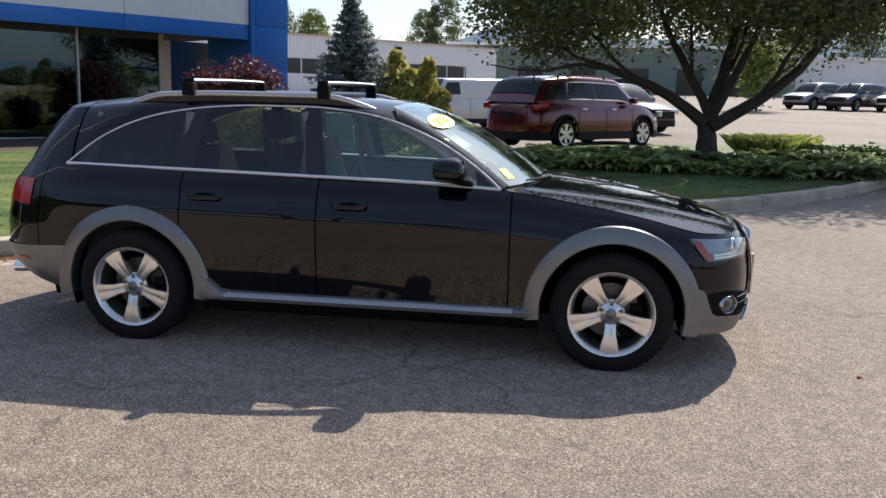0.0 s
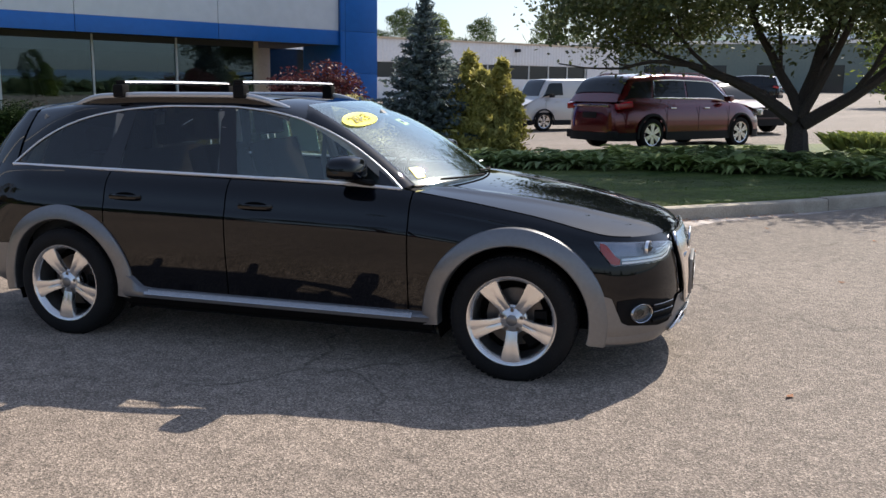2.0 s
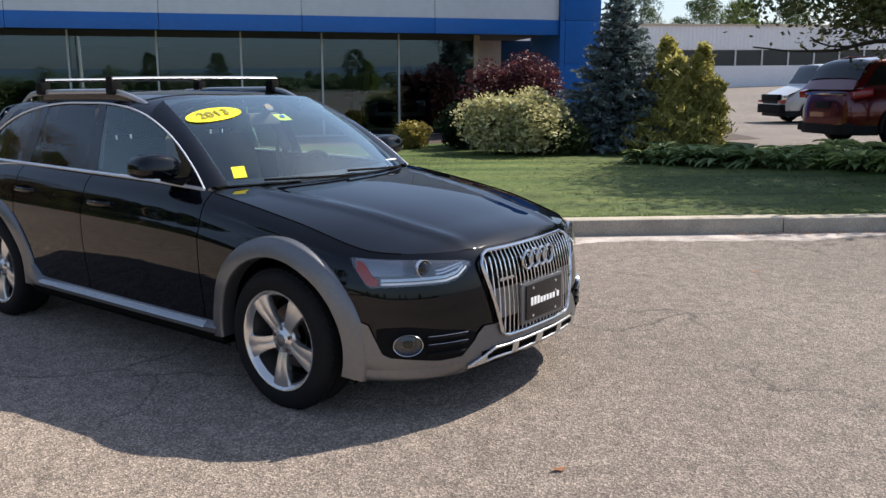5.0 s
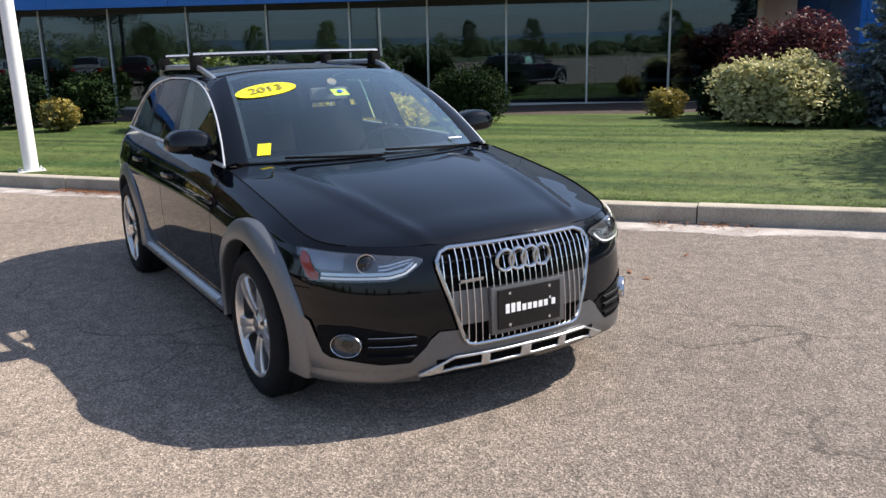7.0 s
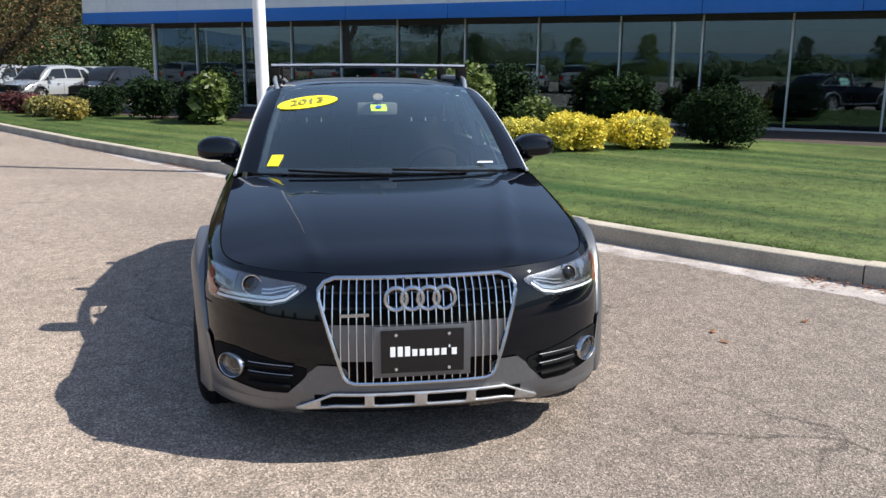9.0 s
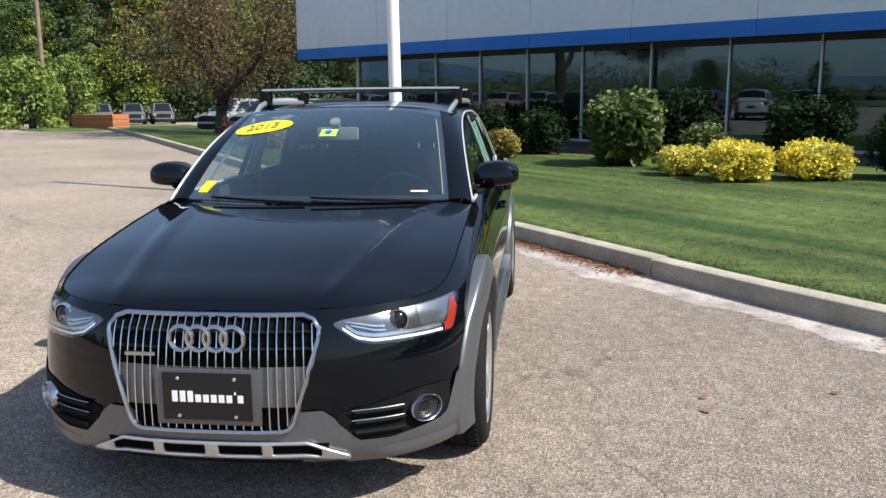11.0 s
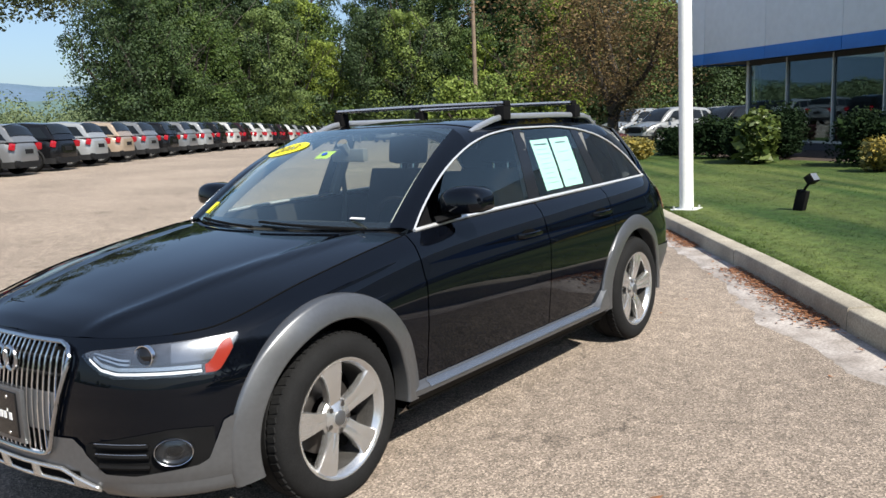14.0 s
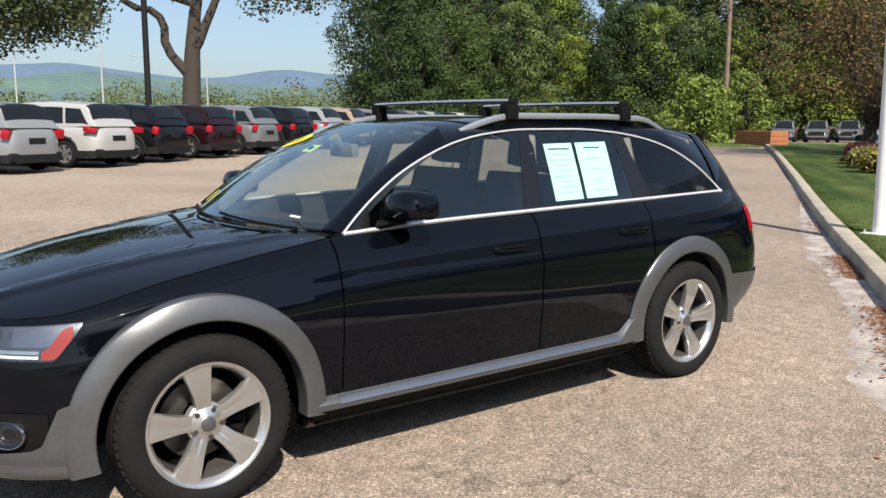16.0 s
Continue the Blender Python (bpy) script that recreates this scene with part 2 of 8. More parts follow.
MULLION = material("aluminium_mullion", (0.55, 0.56, 0.55), 0.4, metal=0.4, vary=0.06, scale=5)
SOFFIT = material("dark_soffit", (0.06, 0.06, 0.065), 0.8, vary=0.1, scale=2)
INTERIOR = material("showroom_interior", (0.30, 0.305, 0.31), 0.8, vary=0.2, scale=0.8)
TILE = material("showroom_floor", (0.38, 0.37, 0.35), 0.35, vary=0.1, scale=1.5)
GLASS_B = glass("showroom_glass", (0.46, 0.50, 0.51), 2.4, sheen=(0.52, 0.66, 0.74))
BEIGE = material("beige_stucco", (0.55, 0.45, 0.33), 0.85, vary=0.1, scale=3)
WHITE_METAL = material("white_siding", (0.72, 0.73, 0.74), 0.5, vary=0.06, scale=0.6)
WHITE_PAINT = material("white_painted_steel", (0.80, 0.80, 0.78), 0.4, vary=0.05, scale=3, bump=0.001, bump_scale=30)
DARK_WIN = material("dark_window", (0.02, 0.022, 0.026), 0.12, vary=0.1, scale=1)
GREENGREY = material("green_grey_siding", (0.13, 0.17, 0.155), 0.7, vary=0.08, scale=0.6)


# ---------------------------------------------------------------- mesh helpers
def link_mesh(name, bm, mat, parent=None, label="", smooth=True):
    me = bpy.data.meshes.new(name)
    bm.normal_update()
    bm.to_mesh(me)
    bm.free()
    for m in (mat if isinstance(mat, (list, tuple)) else [mat]):
        me.materials.append(m)
    if smooth:
        me.shade_smooth()
        me.set_sharp_from_angle(angle=radians(38))
    ob = new(name, me)
    if parent:
        ob.parent = parent
    if label:
        ob["label"] = label
    return ob


def part(name, bm, mat, parent, label="", smooth=True):
    return link_mesh(name, bm, mat, parent, label, smooth)


def mesh_from(name, verts, faces, mat, parent=None, label="", smooth=True):
    me = bpy.data.meshes.new(name)
    me.from_pydata([tuple(v) for v in verts], [], [tuple(f) for f in faces])
    me.update()
    for m in (mat if isinstance(mat, (list, tuple)) else [mat]):
        me.materials.append(m)
    if smooth:
        me.shade_smooth()
        me.set_sharp_from_angle(angle=radians(38))
    ob = new(name, me)
    if parent:
        ob.parent = parent
    if label:
        ob["label"] = label
    return ob


def empty(name, m=None):
    e = new(name)
    e.empty_display_size = 0.1
    if m is not None:
        e.matrix_basis = m
    return e


def box(bm, x0, x1, y0, y1, z0, z1, bevel=0.0, m=None):
    """A box, bevelled if asked, added to bm."""
    vs = [bm.verts.new((x, y, z)) for x in (x0, x1) for y in (y0, y1) for z in (z0, z1)]
    fs = []
    for q in ((0, 1, 3, 2), (4, 6, 7, 5), (0, 4, 5, 1), (2, 3, 7, 6), (0, 2, 6, 4), (1, 5, 7, 3)):
        fs.append(bm.faces.new([vs[i] for i in q]))
    if bevel:
        es = list({e for f in fs for e in f.edges})
        r = bmesh.ops.bevel(bm, geom=es, offset=bevel, segments=2, affect="EDGES", profile=0.7)
        vs = list({v for f in r["faces"] for v in f.verts} | {v for v in vs if v.is_valid})
    if m is not None:
        bmesh.ops.transform(bm, matrix=m, verts=[v for v in vs if v.is_valid])
    return vs


def tube(bm, pts, radii, sides=8, cap=True, squash=None):
    """A tube through pts with a radius at each."""
    rings = []
    n = len(pts)
    pts = [Vector(p) for p in pts]
    if not hasattr(radii, "__len__"):
        radii = [radii] * n
    ref = Vector((0, 0, 1))
    for i, p in enumerate(pts):
        d = (pts[min(i + 1, n - 1)] - pts[max(i - 1, 0)]).normalized()
        if abs(d.dot(ref)) > 0.95:
            ref = Vector((1, 0, 0)) if abs(d.x) < 0.9 else Vector((0, 1, 0))
        a = d.cross(ref).normalized()
        c = a.cross(d).normalized()
        ring = []
        for k in range(sides):
            th = 2 * math.pi * k / sides
            ca, sa = math.cos(th), math.sin(th)
            if squash:
                ca, sa = ca * squash[0], sa * squash[1]
            ring.append(bm.verts.new(p + (a * ca + c * sa) * radii[i]))
        rings.append(ring)
    for i in range(n - 1):
        for k in range(sides):
            bm.faces.new((rings[i][k], rings[i][(k + 1) % sides], rings[i + 1][(k + 1) % sides], rings[i + 1][k]))
    if cap:
        bm.faces.new(rings[0][::-1])
        bm.faces.new(rings[-1])


def grid(bm, P, close=False, skip=None, flip=False):
    """Quads through a 2-D list of points; skip(i, j) leaves a quad out."""
    V = [[bm.verts.new(p) for p in row] for row in P]
    for i in range(len(V) - 1):
        for j in range(len(V[i]) - 1):
            if skip and skip(i, j):
                continue
            q = (V[i][j], V[i + 1][j], V[i + 1][j + 1], V[i][j + 1])
            bm.faces.new(q[::-1] if flip else q)
    loose = [v for row in V for v in row if not v.link_faces]
    for v in loose:
        bm.verts.remove(v)
    return V


def lathe(bm, prof, segs=48, m=None):
    """Turns (radius, depth) round the local y axis."""
    rings = []
    for k in range(segs):
        th = 2 * math.pi * k / segs
        rings.append([bm.verts.new((r * math.cos(th), d, r * math.sin(th))) for r, d in prof])
    for k in range(segs):
        a, c = rings[k], rings[(k + 1) % segs]
        for j in range(len(prof) - 1):
            bm.faces.new((a[j], a[j + 1], c[j + 1], c[j]))
    if m is not None:
        bmesh.ops.transform(bm, matrix=m, verts=[v for r in rings for v in r])


def curve_through(keys, xs):
    """A smooth, non-overshooting curve through (x, y) keys, at xs."""
    k = np.array(sorted(keys), float)
    x, y = k[:, 0], k[:, 1]
    h = np.diff(x)
    d = np.diff(y) / h
    s = np.zeros(len(x))
    s[0], s[-1] = d[0], d[-1]
    for i in range(1, len(x) - 1):
        if d[i - 1] * d[i] > 0:
            w1, w2 = 2 * h[i] + h[i - 1], h[i] + 2 * h[i - 1]
            s[i] = (w1 + w2) / (w1 / d[i - 1] + w2 / d[i])
    q = np.clip(np.asarray(xs, float), x[0], x[-1])
    i = np.clip(np.searchsorted(x, q) - 1, 0, len(h) - 1)
    t = (q - x[i]) / h[i]
    return ((1 + 2 * t) * (1 - t) ** 2 * y[i] + t * (1 - t) ** 2 * h[i] * s[i]
            + t * t * (3 - 2 * t) * y[i + 1] + t * t * (t - 1) * h[i] * s[i + 1])


def ease(a, c, x):
    t = min(1, max(0, (x - a) / (c - a)))
    return t * t * (3 - 2 * t)

# ---------------------------------------------------------------- ground
def rise(x, y):
    """Height of the land: level round the wagon, gently rising to the north and south."""
    n = 0.02 * max(0.0, min(y, 95) - 9) * max(ease(-2.5, 2, x), ease(30, 44, y))
    s = 0.0175 * max(0.0, -y - 5)
    return n + min(0.42, s) * ease(-60, -25, x)


KERB_KEYS = [(-44, -26.1), (-27.4, -14.85), (-14.7, -6.35), (-8.85, -2.5), (-5.5, -0.22), (-3.7, 1.0), (-1.15, 2.68),
             (1.07, 4.42), (1.93, 5.12), (3.7, 6.58), (4.35, 7.2), (5.4, 8.45), (6.67, 10.2), (8.2, 13.0), (9.4, 16.5),
             (9.9, 20.0)]
KX = curve_through([(i, k[0]) for i, k in enumerate(KERB_KEYS)], np.linspace(0, len(KERB_KEYS) - 1, 400))
KY = curve_through([(i, k[1]) for i, k in enumerate(KERB_KEYS)], np.linspace(0, len(KERB_KEYS) - 1, 400))
KARC = np.concatenate([[0], np.cumsum(np.hypot(np.diff(KX), np.diff(KY)))])
# arc position of the joint beside the wagon
JOINT = KARC[np.argmin(np.hypot(KX + 0.09, KY - 3.52))]


def kerb_at(s):
    """Point of the kerb's foot at arc length s, and the way towards the lawn."""
    x, y = np.interp(s, KARC, KX), np.interp(s, KARC, KY)
    x2, y2 = np.interp(s + 0.05, KARC, KX), np.interp(s + 0.05, KARC, KY)
    x1, y1 = np.interp(s - 0.05, KARC, KX), np.interp(s - 0.05, KARC, KY)
    d = Vector((x2 - x1, y2 - y1, 0)).normalized()
    return Vector((x, y, 0)), Vector((-d.y, d.x, 0))


def axis_steps(lo, hi, near_lo, near_hi, fine, coarse):
    v, out = lo, []
    while v < hi:
        out.append(v)
        dist = max(near_lo - v, v - near_hi, 0)
        v += fine + min(coarse, dist * 0.25)
    return out + [hi]


gx, gy = axis_steps(-1500, 1500, -30, 30, 2.0, 260), axis_steps(-1500, 1500, -30, 40, 2.0, 260)
bm = bmesh.new()
grid(bm, [[Vector((x, y, rise(x, y))) for y in gy] for x in gx])
ground = tagged(link_mesh("ground", bm, ASPHALT), "pale sun-bleached asphalt car park with fine cracks", "car park", kind="structure")

# far countryside beyond the car park
MEADOW = material("far_meadow", (0.06, 0.09, 0.03), 0.95, vary=0.4, scale=0.03, second=(0.10, 0.105, 0.045))
bm = bmesh.new()
for x0, x1, y0, y1, z in ((-1400, 1400, -1400, -62, 0.5), (-1400, -98, -62, 1400, 0.06), (-98, 1400, 120, 1400, 1.1)):
    vs = [bm.verts.new(p) for p in ((x0, y0, z), (x1, y0, z), (x1, y1, z), (x0, y1, z))]
    bm.faces.new(vs)
tagged(link_mesh("meadow", bm, MEADOW), "green fields beyond the car park", "field", kind="structure")

# lawn: a raised sheet from the kerb's back to beds and building
LAWN_W = 0.19


def lawn_end(p, n):
    """How far the lawn reaches from the kerb: to the back of the island, or under the building's beds."""
    d = 0.4
    while d < 15:
        q = p + n * d
        if q.x > -3.5 and q.y > 13.6 + 0.42 * (q.x + 3.5):
            break
        if q.x < -27 and d > 6:
            break
        d += 0.2
    return d


def lawn_z(x, y):
    return 0.150 + 0.018 * noise.noise(Vector((x * 0.35, y * 0.35, 0))) + rise(x, y)


bm = bmesh.new()
rows_ = []
for s in np.linspace(KARC[0], KARC[-1], 220):
    p, n = kerb_at(s)
    m = lawn_end(p, n)
    row = []
    for k in range(19):
        d = LAWN_W - 0.02 + (m - LAWN_W) * (k / 18) ** 1.5
        q = p + n * d
        row.append(Vector((q.x, q.y, lawn_z(q.x, q.y) - (0.02 if k == 0 else 0) - (0.12 if k == 18 else 0))))
    rows_.append(row)
grid(bm, rows_, flip=True)
tagged(link_mesh("lawn", bm, LAWN), "mown green lawn behind the kerb", "lawn", kind="structure")

# ---------------------------------------------------------------- showroom building
WALL_O = Vector((-9.32, 15.36, 0))
WALL_A = radians(231.73)
# local frame: +x along the glass front to the south-west, +y into the building
SHOW = Matrix.Translation(WALL_O) @ Matrix.Rotation(WALL_A, 4, "Z") @ Matrix.Diagonal((1, -1, 1, 1))
MULLS = (0.02, 2.12, 4.12, 6.14, 8.15, 10.18, 12.40, 14.59, 16.80, 18.80, 20.71, 22.69, 24.75, 26.75)
showroom = empty("showroom_building", Matrix.Translation(WALL_O - Vector((0, 0, 0.115))) @ Matrix.Rotation(WALL_A, 4, "Z") @ Matrix.Rotation(-0.0125, 4, "Y"))
tagged(showroom, "grey metal showroom with blue band and tinted glass front", "building")
S_BASE = 0.22


def srect(name, x0, x1, y0, y1, z0, z1, mat, label="", bevel=0.0):
    b = bmesh.new()
    box(b, x0, x1, -y1, -y0, z0, z1, bevel)
    return part(name, b, mat, showroom, label, smooth=bool(bevel))


srect("plinth", -0.1, 26.9, -0.05, 0.45, -0.1, S_BASE, SOFFIT, "dark plinth below the glass")
srect("floor_slab", -0.1, 26.9, 0.45, 12, -0.1, S_BASE - 0.02, TILE)
for a, c in zip(MULLS[:-1], MULLS[1:]):
    b = bmesh.new()
    box(b, a + 0.02, c - 0.02, -0.016, -0.008, S_BASE, 2.86)
    part("pane", b, GLASS_B, showroom, smooth=False)
for k, a in enumerate(MULLS):
    w = 0.06 if k in (0, 13) else 0.022
    srect("mullion", a - w, a + w, -0.06, 0.08, S_BASE - 0.02, 2.88, MULLION if k not in (0,) else BEIGE)
srect("sill_rail", 0, 26.8, -0.05, 0.06, S_BASE - 0.02, S_BASE + 0.06, MULLION)
srect("head_rail", 0, 26.8, -0.03, 0.06, 2.72, 2.87, SOFFIT)
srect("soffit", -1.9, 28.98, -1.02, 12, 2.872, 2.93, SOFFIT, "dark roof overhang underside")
# blue band and grey panels over the overhang
edge = list(np.arange(-1.92, 28.0, 3.3)) + [29.03]
for a, c in zip(edge[:-1], edge[1:]):
    srect("blue_band_panel", a + 0.006, c - 0.006, -1.08, -1.0, 2.83, 3.205, BLUE, bevel=0.004)
    srect("grey_panel", a + 0.006, c - 0.006, -1.06, -1.0, 3.21, 5.6, PANEL, bevel=0.004)
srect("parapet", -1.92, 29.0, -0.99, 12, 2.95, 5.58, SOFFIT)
srect("end_panel_blue", 28.98, 29.04, -0.98, 12, 2.83, 3.205, BLUE)
srect("end_panel_grey", 28.98, 29.04, -0.98, 12, 3.21, 5.6, PANEL)
srect("back_wall", -0.1, 26.9, 9.0, 9.2, -0.1, 2.88, INTERIOR)
srect("end_wall", 26.8, 26.95, 0.5, 9.0, -0.1, 2.88, INTERIOR)
# recessed entrance with a beige wall
srect("entrance_wall", -1.5, -0.2, 2.6, 2.8, -0.1, 2.88, BEIGE, "beige entrance wall")
# dark panel paints in the doorway and the shade of its recess
srect("entrance_door", -2.9, -1.5, 2.62, 2.8, -0.1, 2.88, DARK_WIN, "entrance doorway, a dark panel for its shaded recess")
srect("entrance_side", -0.12, 0.0, 0.1, 9.0, -0.1, 2.88, BEIGE)
# blue entrance tower
for i, (a, c) in enumerate(((-3.05, -2.06), (-2.06, -1.92))):
    for z0, z1 in ((-0.1, 1.0), (1.0, 2.1), (2.1, 3.2), (3.2, 4.3), (4.3, 6.2)):
        srect("tower_panel", a + 0.006, c - 0.006, -1.16, -1.1, z0 + 0.006, z1 - 0.006, BLUE, bevel=0.003)
srect("tower_core", -3.04, -1.94, -1.11, 1.2, -0.1, 6.19, BLUE)

# planting bed along the glass front
bm = bmesh.new()
P = []
for x in np.linspace(-5.6, 27.5, 60):
    row = []
    for k in range(6):
        y = -0.06 - (3.0 + 0.7 * math.sin(x * 0.33 + 0.7) + (2.4 * ease(1.0, -4.0, x))) * k / 5
        q = showroom.matrix_basis @ Vector((x, -y, 0))
        row.append(Vector((q.x, q.y, lawn_z(q.x, q.y) + 0.028 - (0.05 if k == 5 else 0) + 0.012 * noise.noise(q * 3))))
    P.append(row)
grid(bm, P)
tagged(link_mesh("mulch_bed", bm, MULCH), "dark mulch bed along the showroom", "planting bed", kind="structure")

# white lamp post by the kerb
post = empty("lamp_post", pose(-7.6, -1.05, lawn_z(-7.6, -1.05) - 0.03, 0.6, 0, 0))
tagged(post, "white painted steel lamp post standing in the lawn", "lamp post")
bm = bmesh.new()
tube(bm, [(0, 0, 0), (0, 0, 3), (0, 0, 7.5)], [0.095, 0.088, 0.072], 20)
part("pole", bm, WHITE_PAINT, post)
bm = bmesh.new()
box(bm, -0.17, 0.17, -0.17, 0.17, 0.0, 0.035, 0.008)
part("base_plate", bm, WHITE_PAINT, post)
for sx in (-1, 1):
    for sy in (-1, 1):
        bm = bmesh.new()
        tube(bm, [(sx * 0.13, sy * 0.13, 0.03), (sx * 0.13, sy * 0.13, 0.07)], 0.014, 6)
        part("bolt", bm, MULLION, post)

# pale worn strip of gutter along the kerb
GUTTER = material("worn_gutter", (0.47, 0.425, 0.395), 0.9, vary=0.3, scale=4.0, second=(0.25, 0.215, 0.19), bump=0.003, bump_scale=80, fine=60)
bm = bmesh.new()
P = []
for s_ in np.arange(JOINT - 22, JOINT + 6, 0.06):
    p, n = kerb_at(s_)
    w = 0.36 + 0.30 * noise.noise(Vector((s_ * 0.45, 3.1, 0))) + 0.10 * noise.noise(Vector((s_ * 2.6, 7.7, 0))) + 0.05 * noise.noise(Vector((s_ * 9, 1.7, 0)))
    w = max(0.02, w * (0.25 + 0.75 * ease(JOINT - 15, JOINT - 8, s_)) * ease(JOINT - 22, JOINT - 18, s_) * ease(JOINT + 6, JOINT + 2, s_))
    P.append([Vector((q.x, q.y, rise(q.x, q.y) + 0.004 - (0.006 if k == 3 else 0))) for k, q in enumerate((p + n * 0.02, p - n * w * 0.5, p - n * w * 0.96, p - n * w))])
grid(bm, P)
gut = tagged(link_mesh("gutter", bm, GUTTER), "pale worn strip along the foot of the kerb", "gutter", kind="structure")
outward_ = sum((f.normal.z for f in gut.data.polygons), 0.0)
if outward_ < 0:
    gut.data.flip_normals()

# ---------------------------------------------------------------- the wagon
PAINT = material("black_car_paint", (0.0017, 0.0023, 0.0042), 0.35, coat=0.95, spec=0.0)
PAINT.node_tree.nodes["Principled BSDF"].inputs["Coat IOR"].default_value = 1.43
PAINT.node_tree.nodes["Principled BSDF"].inputs["Coat Roughness"].default_value = 0.018
CLAD = material("grey_cladding", (0.182, 0.186, 0.195), 0.36, metal=0.75, vary=0.06, scale=6)
SILVER = material("brushed_silver", (0.60, 0.60, 0.60), 0.27, metal=0.8, vary=0.05, scale=14)
STRIP = material("satin_strip", (0.36, 0.365, 0.375), 0.24, metal=0.9, vary=0.05, scale=14)
CHROME = material("chrome", (0.82, 0.82, 0.83), 0.10, metal=1.0)
ALLOY = material("silver_alloy", (0.70, 0.69, 0.68), 0.26, metal=0.85, vary=0.06, scale=18)
RUBBER = material("tyre_rubber", (0.013, 0.013, 0.0135), 0.85, vary=0.25, scale=14, bump=0.001, bump_scale=120, spec=0.2)
PLASTIC = material("black_plastic", (0.008, 0.008, 0.0085), 0.7, vary=0.15, scale=20, spec=0.08)
DARK_PANE = material("dark_tinted_pane", (0.006, 0.007, 0.008), 0.05, spec=0.8)
GLOSS_BLACK = material("gloss_black_trim", (0.008, 0.008, 0.009), 0.12, spec=0.5)
LINING = material("dark_lining", (0.004, 0.004, 0.004), 0.9, spec=0.05)
LEATHER = material("dark_leather", (0.014, 0.0138, 0.0135), 0.95, spec=0.0, vary=0.2, scale=9, bump=0.002, bump_scale=140)
# grey copy of the pale pillar trim, darkened for the cabin's shade
SHADED_TRIM = material("shaded_post_trim", (0.15, 0.152, 0.15), 0.8, vary=0.08, scale=20)
CABIN = material("cabin_trim", (0.042, 0.043, 0.043), 0.9, spec=0.0, vary=0.15, scale=8)
PILLAR_TRIM = material("pale_pillar_trim", (0.42, 0.42, 0.40), 0.8, vary=0.08, scale=20)
SATIN_CHROME = material("satin_chrome", (0.52, 0.525, 0.54), 0.17, metal=1.0)
DARK_CHROME = material("dark_chrome", (0.30, 0.30, 0.31), 0.25, metal=0.9)
PRIVACY = glass("privacy_glass", (0.46, 0.50, 0.49), 1.0, bend=4.0)
HEADLINER = material("headliner_cloth", (0.24, 0.235, 0.22), 0.95, vary=0.05, scale=30)
CAR_GLASS = glass("car_glass", (0.92, 0.97, 0.94), 2.0, bend=4.0, sheen=(0.86, 0.95, 0.92))
SCREEN_GLASS = glass("windscreen_glass", (0.91, 0.98, 0.93), 2.2, bend=2.6, sheen=(0.86, 0.96, 0.93))
BRIGHT_TRIM = material("polished_trim", (0.74, 0.75, 0.77), 0.28, metal=0.5)
RAIL = material("satin_rail", (0.40, 0.42, 0.46), 0.30, metal=0.6, vary=0.05, scale=14)
REAR_GLASS = glass("tinted_rear_glass", (0.66, 0.71, 0.69), 0.9, bend=4.0)
LAMP_GLASS = glass("lamp_glass", (0.90, 0.92, 0.94), 1.3)
REFLECTOR = material("lamp_reflector", (0.62, 0.64, 0.67), 0.22, metal=0.85, vary=0.1, scale=40)
LAMP_DARK = material("dark_lamp_housing", (0.17, 0.178, 0.195), 0.26, metal=0.75, vary=0.35, scale=22)
DARK_BOWL = material("fog_lamp_bowl", (0.035, 0.036, 0.04), 0.3, metal=0.6, vary=0.2, scale=30)
BOWL = material("lamp_bowl", (0.30, 0.31, 0.335), 0.26, metal=0.85, vary=0.2, scale=40)
LAMP_WHITE = material("lamp_light_guide", (0.80, 0.83, 0.86), 0.25, spec=0.6)
AMBER = material("amber_reflector", (0.27, 0.026, 0.014), 0.25, spec=0.4)
RED_LAMP = material("red_tail_lamp", (0.30, 0.004, 0.012), 0.12, spec=0.7)
YELLOW = material("yellow_sticker", (0.92, 0.80, 0.02), 0.5)
PAPER = material("window_sheet", (0.42, 0.69, 0.60), 0.7, vary=0.03, scale=5)
INK = material("ink", (0.03, 0.04, 0.07), 0.7)
FADED_INK = material("faded_ink", (0.30, 0.27, 0.05), 0.7, vary=0.3, scale=30)
FAINT_INK = material("faint_ink", (0.30, 0.46, 0.42), 0.7)
WHITE_INK = material("white_ink", (0.82, 0.82, 0.82), 0.6)
# alloy darkened here to paint in the shade behind the spokes
SHADED_BARREL = material("shaded_rim_inside", (0.10, 0.095, 0.09), 0.6, metal=0.4, vary=0.3, scale=20)
DISC = material("brake_disc", (0.13, 0.12, 0.115), 0.45, metal=0.8, vary=0.2, scale=30)

def outward(ob, way):
    """Turns a part's faces so that most look along way."""
    me = ob.data
    tot = sum((f.normal * f.area for f in me.polygons), Vector())
    if tot.dot(Vector(way)) < 0:
        me.flip_normals()
    return ob


wagon = empty("station_wagon")
tagged(wagon, "black station wagon with grey wheel-arch cladding and silver roof bars", "car")

# plan outline at the widest level, from nose to tail
PLAN = [(2.240, 0), (2.236, 0.15), (2.212, 0.33), (2.17, 0.48), (2.10, 0.622), (1.99, 0.745), (1.84, 0.832), (1.62, 0.884), (1.4, 0.897),
        (1.0, 0.898), (0.5, 0.899), (0, 0.898), (-0.5, 0.898), (-1.0, 0.895), (-1.4, 0.888), (-1.75, 0.872), (-2.0, 0.843),
        (-2.2, 0.775), (-2.36, 0.62), (-2.45, 0.33), (-2.47, 0)]
_q = np.linspace(0, len(PLAN) - 1, 900)


